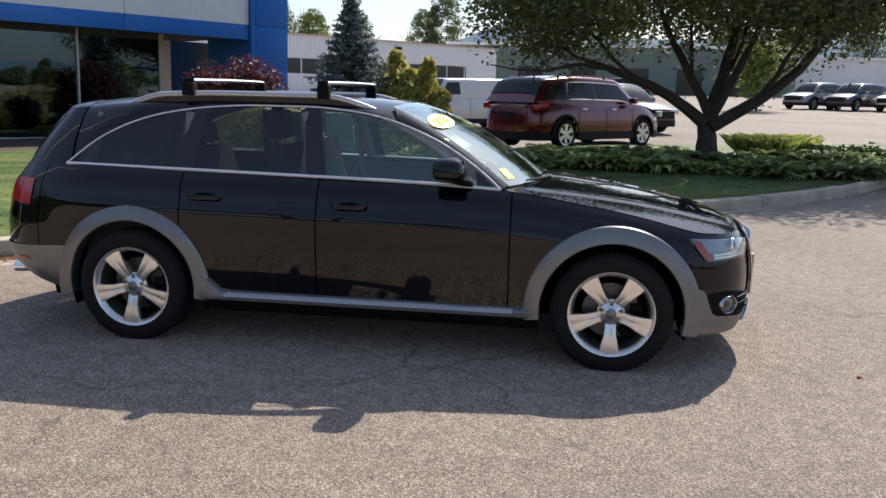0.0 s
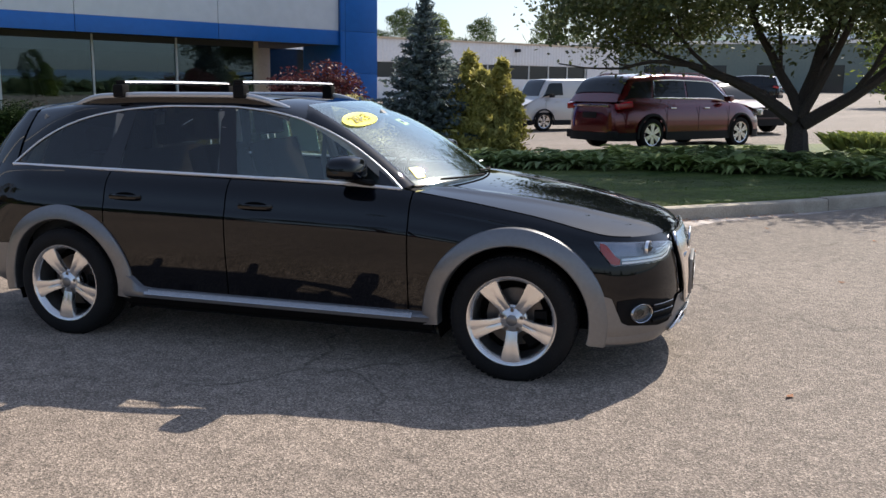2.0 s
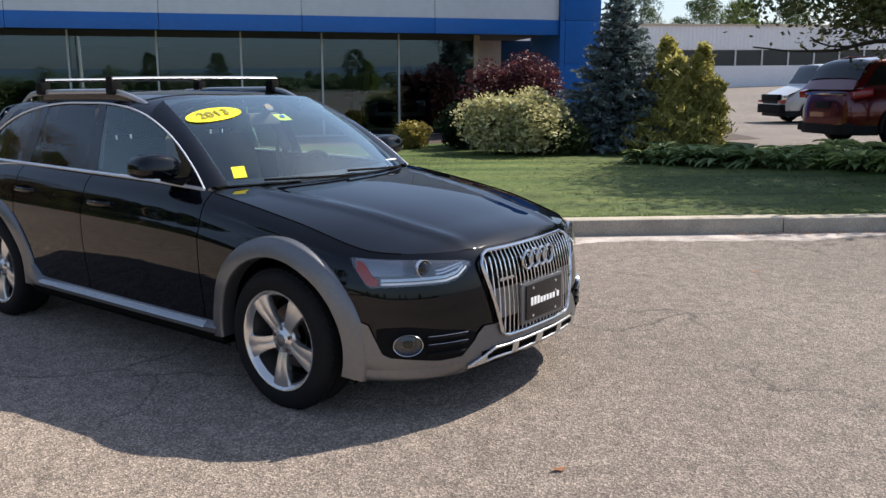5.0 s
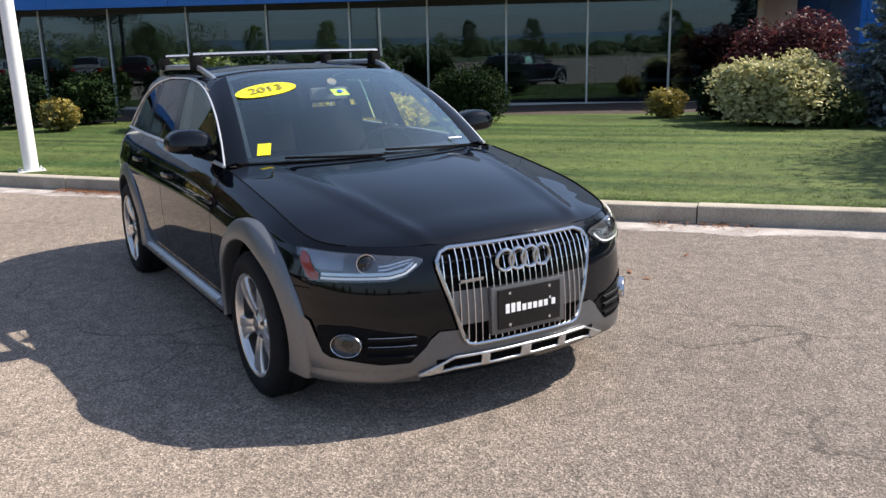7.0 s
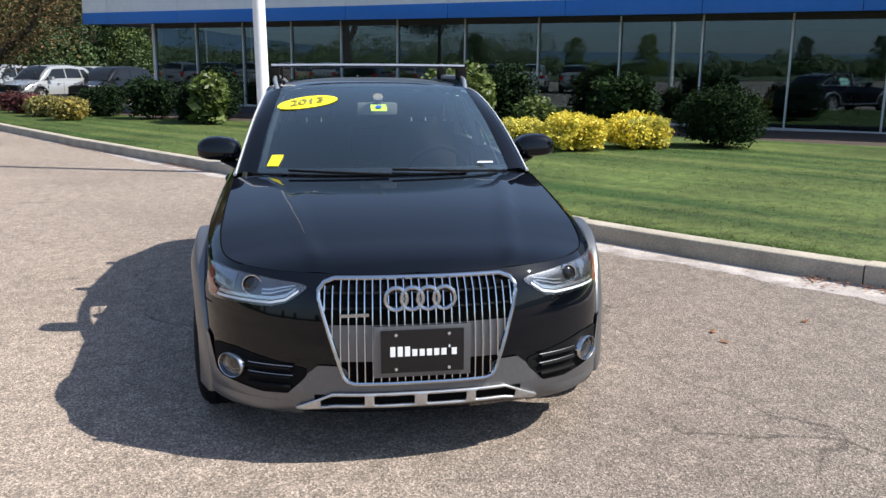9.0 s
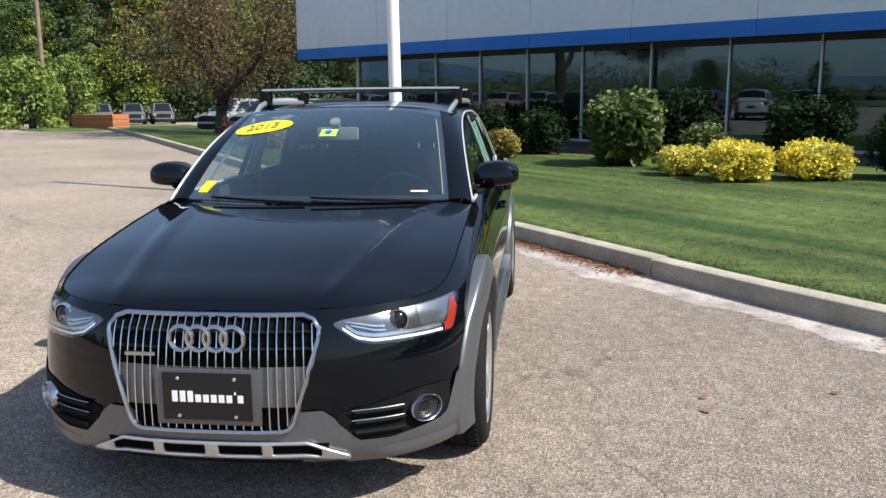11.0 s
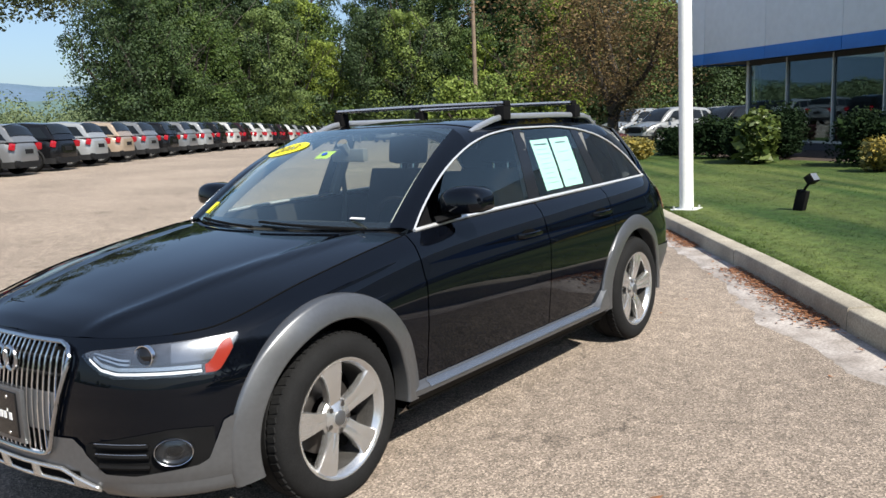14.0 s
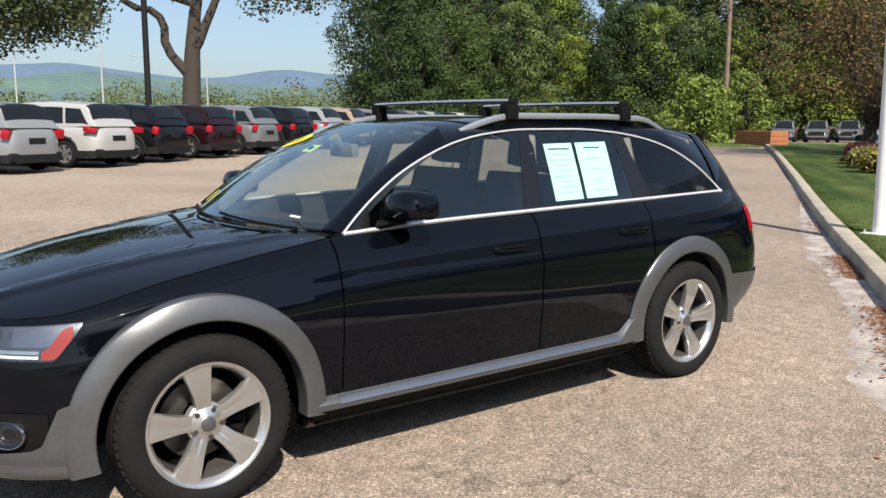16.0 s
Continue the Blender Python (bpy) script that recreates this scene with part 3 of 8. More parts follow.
def _spline(vals):
    """Catmull-Rom through evenly indexed values."""
    v = np.array(vals, float)
    v = np.concatenate([[2 * v[0] - v[1]], v, [2 * v[-1] - v[-2]]])
    i = np.clip(_q.astype(int), 0, len(vals) - 2)
    t = _q - i
    a, b_, c, d = v[i], v[i + 1], v[i + 2], v[i + 3]
    return 0.5 * (2 * b_ + (c - a) * t + (2 * a - 5 * b_ + 4 * c - d) * t * t + (3 * b_ - a - 3 * c + d) * t ** 3)


PX, PY = _spline([p[0] for p in PLAN]), _spline([p[1] for p in PLAN])
PY[0] = PY[-1] = 0
PU = np.concatenate([[0], np.cumsum(np.hypot(np.diff(PX), np.diff(PY)))])
PTX, PTY = np.gradient(PX, PU), np.gradient(PY, PU)


def u_x(x):
    """Arc position on the outline where it passes x."""
    return float(np.interp(-x, -PX, PU))


def u_y(y):
    """Arc position on the nose where it passes y."""
    n = np.argmax(PY > 0.86)
    return float(np.interp(y, PY[:n], PU[:n]))


TOP_X = [(-2.43, 1.0), (-2.2, 1.02), (-2.0, 1.03), (-1.85, 1.027), (-1.3, 1.021), (-0.32, 1.006), (0.33, 0.992), (0.763, 0.970),
         (1.0, 0.940), (1.3, 0.893), (1.6, 0.838), (1.8, 0.790), (1.9, 0.771), (2.0, 0.762), (2.1, 0.757), (2.2, 0.752), (2.24, 0.748)]
SIDE_IN = [(0, 0.07), (0.06, 0.03), (0.2, 0.022), (0.35, 0.012), (0.52, 0.001), (0.66, 0.0), (0.745, 0.004), (0.765, 0.012), (0.86, 0.032), (0.94, 0.062), (1.0, 0.112)]
NOSE_IN = [(0, 0.05), (0.08, 0.012), (0.2, 0.0), (0.45, 0.0), (0.62, 0.006), (0.8, 0.022), (0.92, 0.042), (1.0, 0.075)]
TAIL_IN = [(0, 0.08), (0.1, 0.03), (0.3, 0.0), (0.45, 0.002), (0.6, 0.018), (0.8, 0.055), (1.0, 0.14)]
BOT_X = [(-2.43, 0.37), (-2.15, 0.33), (-1.85, 0.245), (-1.7, 0.22), (-1.0, 0.20), (1.4, 0.20), (1.9, 0.20), (2.24, 0.205)]


def top_z(x):
    return float(curve_through(TOP_X, [x])[0])


def surf(u, z=None, off=0.0, s=None):
    """A point of the body's skin: u along the outline (negative: the right side), at height z or share s of the side's height."""
    sg = 1.0 if u >= 0 else -1.0
    a = abs(u)
    x, y = float(np.interp(a, PU, PX)), float(np.interp(a, PU, PY))
    tx, ty = float(np.interp(a, PU, PTX)), float(np.interp(a, PU, PTY))
    l = math.hypot(tx, ty)
    nx, ny = ty / l, -tx / l
    zt, zb_ = top_z(x), float(np.interp(x, [k[0] for k in BOT_X], [k[1] for k in BOT_X]))
    if s is None:
        s = (z - zb_) / (zt - zb_)
    z = zb_ + s * (zt - zb_)
    sc = min(1, max(0, s))
    wf, wr = ease(1.45, 2.0, x), ease(-1.7, -2.15, x)
    ins = (1 - wf - wr) * curve_through(SIDE_IN, [sc])[0] + wf * curve_through(NOSE_IN, [sc])[0] + wr * curve_through(TAIL_IN, [sc])[0]
    return Vector((x + nx * (off - ins), sg * (y + ny * (off - ins)), z))


def skin(name, u0, u1, zlo, zhi, mat, off=0.0, nu=40, nz=10, parent=None, label="", skip=None, sided=False):
    """A patch of skin between two heights, which may vary along u. Returns the part."""
    b = bmesh.new()
    P = []
    for u in np.linspace(u0, u1, nu):
        lo = zlo(u) if callable(zlo) else zlo
        hi = zhi(u) if callable(zhi) else zhi
        P.append([surf(u, lo + (hi - lo) * k / (nz - 1), off) for k in range(nz)])
    if sided:
        for row in P:
            row.insert(0, row[0] + Vector((-0.02, 0, 0)))
            row.append(row[-1] + Vector((-0.02, 0, 0)))
    f = (lambda i, j: skip((P[i][j] + P[i + 1][j + 1]) / 2)) if skip else None
    grid(b, P, skip=f, flip=False)
    mid = surf((u0 + u1) / 2, 0.5, 1.0) - surf((u0 + u1) / 2, 0.5, 0.0)
    return outward(part(name, b, mat, parent or wagon, label), mid)


WHEELS = ((1.4, 0.325), (-1.4, 0.325))


def in_arch(p, r=0.435):
    return any((p.x - wx) ** 2 + (p.z - wz) ** 2 < r * r for wx, wz in WHEELS)


def shell_piece(name, u0, u1, label="", mat=None, smin=0.0, smax=1.0, step=0.028):
    """A body panel from sill to shoulder on one stretch of the outline, cut away over the wheels."""
    b = bmesh.new()
    n = max(3, int(abs(u1 - u0) / step))
    lv = [smin + (smax - smin) * k / 34 for k in range(35)]
    P = [[surf(u, s=s) for s in lv] for u in np.linspace(u0, u1, n)]
    grid(b, P, skip=lambda i, j: in_arch((P[i][j] + P[i + 1][j + 1]) / 2))
    return part(name, b, mat or PAINT, wagon, label)


G = 0.004
cuts = {"front_wing": (u_x(1.80), u_x(0.83)), "front_door": (u_x(0.83), u_x(-0.27)), "rear_door": (u_x(-0.27), u_x(-1.09)),
        "rear_quarter": (u_x(-1.09), u_x(-2.02))}
for sg in (1, -1):
    for nm, (a, c) in cuts.items():
        shell_piece(nm, sg * (a + (G if nm != "front_wing" else 0.0)), sg * (c - G))
    skin("door_lining", sg * u_x(1.75), sg * u_x(-2.0), 0.22, lambda u: top_z(float(np.interp(abs(u), PU, PX))) - 0.006, LINING, -0.022, 60, 10,
         skip=lambda p: in_arch(p, 0.45))
shell_piece("front_bumper", -u_x(1.80), u_x(1.80))
for sg in (1, -1):
    skin("bumper_seam", sg * u_x(1.895), sg * u_x(1.775), 0.592, 0.5955, LINING, 0.0015, 10, 2)
for sg in (1, -1):
    shell_piece("rear_bumper", sg * (u_x(-2.02) + G), sg * PU[-1], smin=0, smax=1.0)

# bonnet
HOOD_C = [(0.84, 0.990), (1.0, 0.978), (1.3, 0.945), (1.6, 0.902), (1.9, 0.842), (2.1, 0.792), (2.165, 0.752)]
b = bmesh.new()
P = []
for u in np.concatenate([np.linspace(0.012, u_x(2.0), 26), np.linspace(u_x(1.99), u_x(0.84), 42)]):
    e = surf(u, s=1.0)
    x = e.x - 0.002
    ye = max(0.0005, e.y - 0.004)
    zc = float(curve_through(HOOD_C, [x])[0])
    zc = max(zc, e.z + 0.002)
    row = []
    for t in np.linspace(-1, 1, 45):
        y = ye * t
        crest = 0.37 + 0.24 * (2.15 - x) / 1.3
        z = e.z + (zc - e.z) * (1 - abs(t) ** 2.6)
        z += 0.010 * math.exp(-((abs(y) - crest) / 0.030) ** 2) * ease(2.2, 2.0, x) * ease(0.84, 0.95, x)
        row.append(Vector((x, y, z)))
    P.append(row)
grid(b, P, flip=True)
bonnet = part("bonnet", b, PAINT, wagon)
for sg in (1, -1):
    b = bmesh.new()
    tube(b, [surf(sg * u, s=1.0, off=-0.001) + Vector((0, 0, 0.0005)) for u in np.linspace(u_x(2.02), u_x(0.85), 48)], 0.0032, 6)
    part("shut_line", b, LINING, bonnet)
    # fold of the wing below it, fading towards the door
    b = bmesh.new()
    P = []
    for x in np.linspace(1.78, 0.90, 30):
        f = math.sin(math.pi * (1.78 - x) / 0.88) ** 0.5
        zz = top_z(x) - 0.050 - 0.02 * (1.78 - x)
        P.append([surf(sg * u_x(x), z=zz + d, off=0.0004 + o * f) for d, o in ((-0.016, 0.0), (-0.004, 0.0022), (0.0, 0.0040), (0.005, 0.0018), (0.010, 0.0))])
    grid(b, P)
    outward(part("wing_crease", b, PAINT, wagon), (0, sg, 0))

# nose cladding, with shoulders beside the grille
def nose_hi(u):
    y = abs(surf(u, 0.35).y)
    x = surf(u, 0.35).x
    if y < 0.40:
        return float(np.interp(y, [0, 0.26, 0.28, 0.30, 0.385, 0.40], [0.345, 0.347, 0.40, 0.412, 0.414, 0.40]))
    if x > 1.975:
        return float(np.interp(y, [0.40, 0.42, 0.435, 0.50, 0.60, 0.755], [0.40, 0.385, 0.36, 0.296, 0.292, 0.318]))
    return float(np.interp(x, [1.80, 1.875, 1.895, 1.945, 1.975], [0.49, 0.472, 0.462, 0.335, 0.318]))


NU = u_x(1.80)
skin("nose_cladding", -NU, NU, lambda u: float(np.interp(abs(surf(u, 0.25).y), [0, 0.44, 0.53], [0.245, 0.235, 0.203])), nose_hi, CLAD, 0.009, 260, 12, label="grey bumper cladding")
# lower lip turned under
for sg in (1, -1):
    b = bmesh.new()
    P = []
    for u in np.linspace(u_y(0.46), NU, 46):
        f = ease(u_y(0.46), u_y(0.62), u)
        P.append([surf(sg * u, z, 0.0095 + f * o) for z, o in ((0.262, 0.0), (0.24, 0.0065), (0.222, 0.0205), (0.208, 0.0245), (0.200, 0.0105))] + [surf(sg * u, 0.203, -0.10)])
    grid(b, P, flip=(sg > 0))
    part("nose_lip", b, CLAD, wagon)
# skid plate with four slots
b = bmesh.new()
ys = np.linspace(-0.47, 0.47, 81)


def skid_z(y, top):
    k = max(0.0, (abs(y) - 0.33) / 0.14)
    return (0.308 - 0.066 * k) if top else (0.248 - 0.024 * k)


slots = [(-0.375, -0.212), (-0.178, -0.018), (0.018, 0.178), (0.212, 0.375)]
P = [[surf(math.copysign(u_y(abs(y)), y) if abs(y) > 1e-6 else 0, skid_z(y, False) + (skid_z(y, True) - skid_z(y, False)) * k / 6, 0.026) for k in range(7)] for y in ys]
grid(b, P, skip=lambda i, j: 1 <= j <= 4 and any(a < (ys[i] + ys[i + 1]) / 2 < c for a, c in slots))
skid = part("skid_plate", b, SILVER, wagon, "silver skid plate with four slots")
mod = skid.modifiers.new("thickness", "SOLIDIFY")
mod.thickness = 0.014
skin("slot_backing", -u_y(0.40), u_y(0.40), 0.24, 0.298, LINING, 0.011, 40, 3)

# fog lamp nests
for sg in (1, -1):
    def nest_hi(u):
        return float(np.interp(abs(surf(u, 0.38).y), [0.40, 0.44, 0.70, 0.765, 0.79], [0.375, 0.40, 0.452, 0.45, 0.445]))

    def nest_lo(u):
        return float(np.interp(abs(surf(u, 0.38).y), [0.40, 0.43, 0.50, 0.79], [0.385, 0.365, 0.283, 0.29]))
    skin("fog_lamp_nest", sg * u_y(0.43), sg * u_x(1.925), nest_lo, nest_hi, PLASTIC, 0.004, 40, 8)
    for z in (0.325, 0.362, 0.398):
        b = bmesh.new()
        tube(b, [surf(sg * u, z, 0.012) for u in np.linspace(u_y(0.485 if z < 0.4 else 0.47), u_y(0.645), 14)], 0.009, 6)
        part("louvre", b, PLASTIC, wagon)
        if z > 0.33:
            b = bmesh.new()
            tube(b, [surf(sg * u, z + 0.01, 0.017) for u in np.linspace(u_y(0.475), u_y(0.64), 14)], 0.0024, 6)
            part("chrome_strip", b, DARK_CHROME, wagon)
    c = surf(sg * u_y(0.708), 0.378, 0.0)
    nrm = (surf(sg * u_y(0.708), 0.378, 0.1) - c).normalized()
    rot = nrm.to_track_quat("-Y", "Z").to_matrix().to_4x4()
    M = Matrix.Translation(c + nrm * 0.014) @ rot @ Matrix.Diagonal((1.16, 1, 0.86, 1))
    b = bmesh.new()
    lathe(b, [(0.052, 0.0), (0.0535, -0.012), (0.056, -0.014), (0.0585, -0.010), (0.059, 0.02)], 36, M)
    fr = part("fog_lamp_ring", b, SATIN_CHROME, wagon)
    b = bmesh.new()
    lathe(b, [(0.0, -0.008), (0.03, -0.006), (0.053, 0.002)], 30, M)
    part("fog_lamp_lens", b, LAMP_GLASS, wagon)
    b = bmesh.new()
    lathe(b, [(0.0, 0.020), (0.022, 0.018), (0.024, 0.006), (0.04, 0.010), (0.053, 0.004)], 30, M)
    part("fog_lamp_bowl", b, DARK_BOWL, wagon)

# grille
GR = [(-0.325, 0.742), (0.325, 0.742), (0.362, 0.728), (0.380, 0.700), (0.378, 0.672), (0.288, 0.375), (0.272, 0.356), (0.245, 0.348), (-0.245, 0.348), (-0.272, 0.356), (-0.288, 0.375), (-0.378, 0.672), (-0.380, 0.700), (-0.362, 0.728)]


def nose_p(y, z, off):
    return surf(math.copysign(u_y(abs(y)), y) if abs(y) > 1e-6 else 0, z, off)


def grille_half(z):
    """Half width of the grille's opening at height z."""
    return float(np.interp(z, [0.348, 0.375, 0.672, 0.72, 0.742], [0.25, 0.288, 0.378, 0.366, 0.325]))


grille = part("grille", (lambda bb: (grid(bb, [[nose_p(grille_half(z) * t, z, 0.006) for z in np.linspace(0.35, 0.74, 16)] for t in np.linspace(-1, 1, 25)], flip=False), bb)[1])(bmesh.new()),
              LINING, wagon, "black grille with upright chrome slats")
b = bmesh.new()
dense = []
for (y0, z0), (y1, z1) in zip(GR, GR[1:] + GR[:1]):
    n = max(2, int(math.hypot(y1 - y0, z1 - z0) / 0.03))
    dense += [(y0 + (y1 - y0) * k / n, z0 + (z1 - z0) * k / n) for k in range(n)]
dense.append(dense[0])
tube(b, [nose_p(y, z, 0.022) for y, z in dense], 0.0088, 8, cap=False)
part("grille_frame", b, SATIN_CHROME, grille)
for k in range(-12, 13):
    yy = k * 0.0298
    top = 0.736 if abs(yy) < 0.32 else 0.715
    zl = 0.352
    if abs(yy) > 0.24:
        zl = float(np.interp(abs(yy) + 0.006, [0.24, 0.288, 0.378], [0.35, 0.375, 0.672]))
    if top - zl < 0.05:
        continue
    b = bmesh.new()
    pts = [nose_p(yy, z, 0.017) for z in np.linspace(zl, top, 9)]
    tube(b, pts, 0.0040, 6, squash=(1.0, 1.8))
    part("grille_slat", b, CHROME, grille)
for z in (0.632, 0.688):
    b = bmesh.new()
    hw = grille_half(z) - 0.01
    tube(b, [nose_p(y, z, 0.012) for y in np.linspace(-hw, hw, 15)], 0.006, 6)
    part("grille_crossbar", b, PLASTIC, grille)
b = bmesh.new()
grid(b, [[nose_p((grille_half(z) - 0.008) * t, z, 0.0125) for z in np.linspace(0.432, 0.572, 8)] for t in np.linspace(-1, 1, 25)])
part("grille_infill", b, CLAD, grille)
for k in range(4):
    b = bmesh.new()
    c = nose_p((k - 1.5) * 0.0605, 0.672, 0.036)
    ring = [c + Vector((0, 0.0405 * math.cos(a), 0.0425 * math.sin(a))) for a in np.linspace(0, 2 * math.pi, 33)]
    tube(b, ring, 0.0078, 8, cap=False)
    part("emblem_ring", b, SATIN_CHROME, grille, "chrome ring")
b = bmesh.new()
box(b, -0.012, 0.0, -0.055, 0.055, -0.007, 0.007, 0.003, Matrix.Translation(nose_p(-0.245, 0.612, 0.03)))
part("model_badge", b, SATIN_CHROME, grille)
# dealer plate: plain bars stand for its lettering
PC = nose_p(0.003, 0.474, 0.03)
b = bmesh.new()
box(b, -0.012, 0.006, -0.184, 0.184, -0.098, 0.098, 0.006, Matrix.Translation(PC))
holder = part("plate_holder", b, CLAD, wagon, "grey plate holder")
b = bmesh.new()
box(b, 0.004, 0.013, -0.157, 0.157, -0.083, 0.083, 0.004, Matrix.Translation(PC + Vector((0, 0, 0.004))))
part("dealer_plate", b, GLOSS_BLACK, holder, "black dealer plate with white bars")
b = bmesh.new()
for k in range(10):
    if k == 8:
        y0_, y1_, z0_, z1_ = 0.0985, 0.1035, 0.010, 0.020
    else:
        y0_ = -0.122 + k * 0.0275 - (0.016 if k == 9 else 0)
        y1_, z0_, z1_ = y0_ + 0.019, -0.018, (0.020 if k in (0, 1, 2) else 0.008)
    box(b, 0.0135, 0.0155, y0_, y1_, z0_, z1_, 0, Matrix.Translation(PC + Vector((0, 0, 0.004))))
part("lettering_bar", b, WHITE_INK, holder, smooth=False)
for y in (-0.1, 0.1):
    for z in (-0.065, 0.068):
        b = bmesh.new()
        lathe(b, [(0.0, -0.002), (0.006, -0.0015), (0.007, 0.001)], 10, Matrix.Translation(PC + Vector((0.0135, y, z))) @ Matrix.Rotation(radians(90), 4, "Z"))
        part("screw", b, ALLOY, holder)

# headlamps
for sg in (1, -1):
    ua, ub = u_y(0.432), u_x(1.812)

    def hi(u):
        return float(np.interp(abs(u), [ua, u_y(0.46), u_y(0.62), u_x(1.93), ub], [0.709, 0.718, 0.733, 0.744, 0.750]))

    def lo(u):
        return float(np.interp(abs(u), [ua, u_y(0.452), u_y(0.505), u_y(0.56), u_x(1.905), u_x(1.89), ub], [0.700, 0.683, 0.645, 0.632, 0.628, 0.636, 0.742]))

    def between(f0, f1):
        return lambda u: lo(u) + (hi(u) - lo(u)) * f0(u), lambda u: lo(u) + (hi(u) - lo(u)) * f1(u)
    head = skin("headlamp", sg * ua, sg * ub, lo, hi, LAMP_DARK, 0.002, 48, 8, label="clear headlamp with light guide and red side reflector")
    # L-shaped light guide: up the inner end and along the lower edge
    skin("light_guide", sg * u_y(0.458), sg * u_x(1.945), lambda u: lo(u) + 0.009, lambda u: lo(u) + 0.018, LAMP_WHITE, 0.010, 44, 4, head)
    skin("guide_trough", sg * u_y(0.47), sg * u_x(1.945), lambda u: lo(u) + 0.022, lambda u: lo(u) + 0.034, REFLECTOR, 0.006, 40, 3, head)
    for f in (0.80, 0.66):
        lo_f, hi_f = between(lambda u: f - 0.25 * ease(u_y(0.46), u_y(0.60), abs(u)), lambda u: f + 0.07 - 0.25 * ease(u_y(0.46), u_y(0.60), abs(u)))
        skin("guide_blade", sg * u_y(0.472 if f > 0.7 else 0.485), sg * u_y(0.60), lo_f, hi_f, REFLECTOR, 0.008, 20, 3, head)
    # outer bowl, turned towards the side
    lo_f, hi_f = between(lambda u: 0.40, lambda u: 0.97)
    skin("reflector_bowl", sg * u_y(0.715), sg * u_x(1.835), lo_f, hi_f, BOWL, 0.005, 16, 6, head)
    lo_f, hi_f = between(lambda u: 0.05, lambda u: 0.30 + 0.55 * ease(u_x(1.935), u_x(1.86), abs(u)))
    skin("side_reflector", sg * (u_x(1.935)), sg * u_x(1.842), lo_f, hi_f, AMBER, 0.011, 14, 6, head)
    c = surf(sg * u_y(0.645), 0.700, 0.0)
    nrm = Vector((1, 0.25 * sg, 0.05))
    M = Matrix.Translation(c + nrm * 0.006) @ nrm.to_track_quat("-Y", "Z").to_matrix().to_4x4()
    b = bmesh.new()
    lathe(b, [(0.0, -0.012), (0.016, -0.010), (0.028, -0.003), (0.033, 0.003), (0.037, 0.001), (0.038, 0.012)], 28, M)
    part("projector_lens", b, GLOSS_BLACK, head)
    b = bmesh.new()
    lathe(b, [(0.0355, 0.004), (0.036, -0.004), (0.039, -0.004), (0.040, 0.012)], 28, M)
    part("projector_ring", b, CHROME, head)
    skin("lamp_cover", sg * ua, sg * ub, lo, hi, LAMP_GLASS, 0.016, 48, 8, head).visible_shadow = False

# tail lamps
for sg in (1, -1):
    tl = skin("tail_lamp", sg * u_x(-2.085), sg * u_x(-2.36), lambda u: 0.775 + 0.01 * ease(u_x(-2.0), u_x(-2.3), abs(u)),
              lambda u: 0.93, RED_LAMP, 0.006, 30, 8, label="red tail lamp")
    skin("rear_cladding", sg * u_x(-1.80), sg * PU[-1], lambda u: float(np.interp(abs(u), [u_x(-1.8), u_x(-2.0), u_x(-2.25), PU[-1]], [0.255, 0.285, 0.345, 0.37])), lambda u: float(np.interp(abs(u), [u_x(-1.8), u_x(-2.1), PU[-1]], [0.55, 0.53, 0.5])), CLAD, 0.009, 60, 8, label="grey rear bumper cladding")
    skin("rear_reflector", sg * u_x(-2.10), sg * u_x(-2.22), 0.435, 0.455, RED_LAMP, 0.014, 8, 3)

# wheel-arch flares and linings
def side_y(x, z):
    return surf(u_x(x), max(0.21, z)).y


for wx, wz in WHEELS:
    for sg in (1, -1):
        b = bmesh.new()
        P = []
        a0, a1 = (-14, 187) if wx > 0 else (-7, 190)
        for a in np.linspace(radians(a0), radians(a1), 72):
            ca, sa = math.cos(a), math.sin(a)
            row = []
            for r, o in ((0.487, -0.035), (0.4865, 0.002), (0.484, 0.009), (0.477, 0.0135), (0.44, 0.022), (0.407, 0.029), (0.399, 0.0285), (0.394, 0.024), (0.3925, 0.016), (0.392, -0.05)):
                x, z = wx + r * ca, wz + r * sa
                row.append(Vector((x, sg * (side_y(x, min(max(z, 0.45), 0.62)) + o - 0.012 * ease(0.66, 0.82, z)), z)))
            P.append(row)
        grid(b, P, flip=(sg < 0))
        part("wheel_arch_flare", b, CLAD, wagon, "matt grey wheel-arch flare")
        b = bmesh.new()
        grid(b, [[Vector((wx + 0.43 * math.cos(a), sg * y, wz + 0.43 * math.sin(a))) for y in (0.82, 0.70, 0.45)] for a in np.linspace(radians(-20), radians(200), 40)], flip=(sg > 0))
        part("wheel_house", b, LINING, wagon)

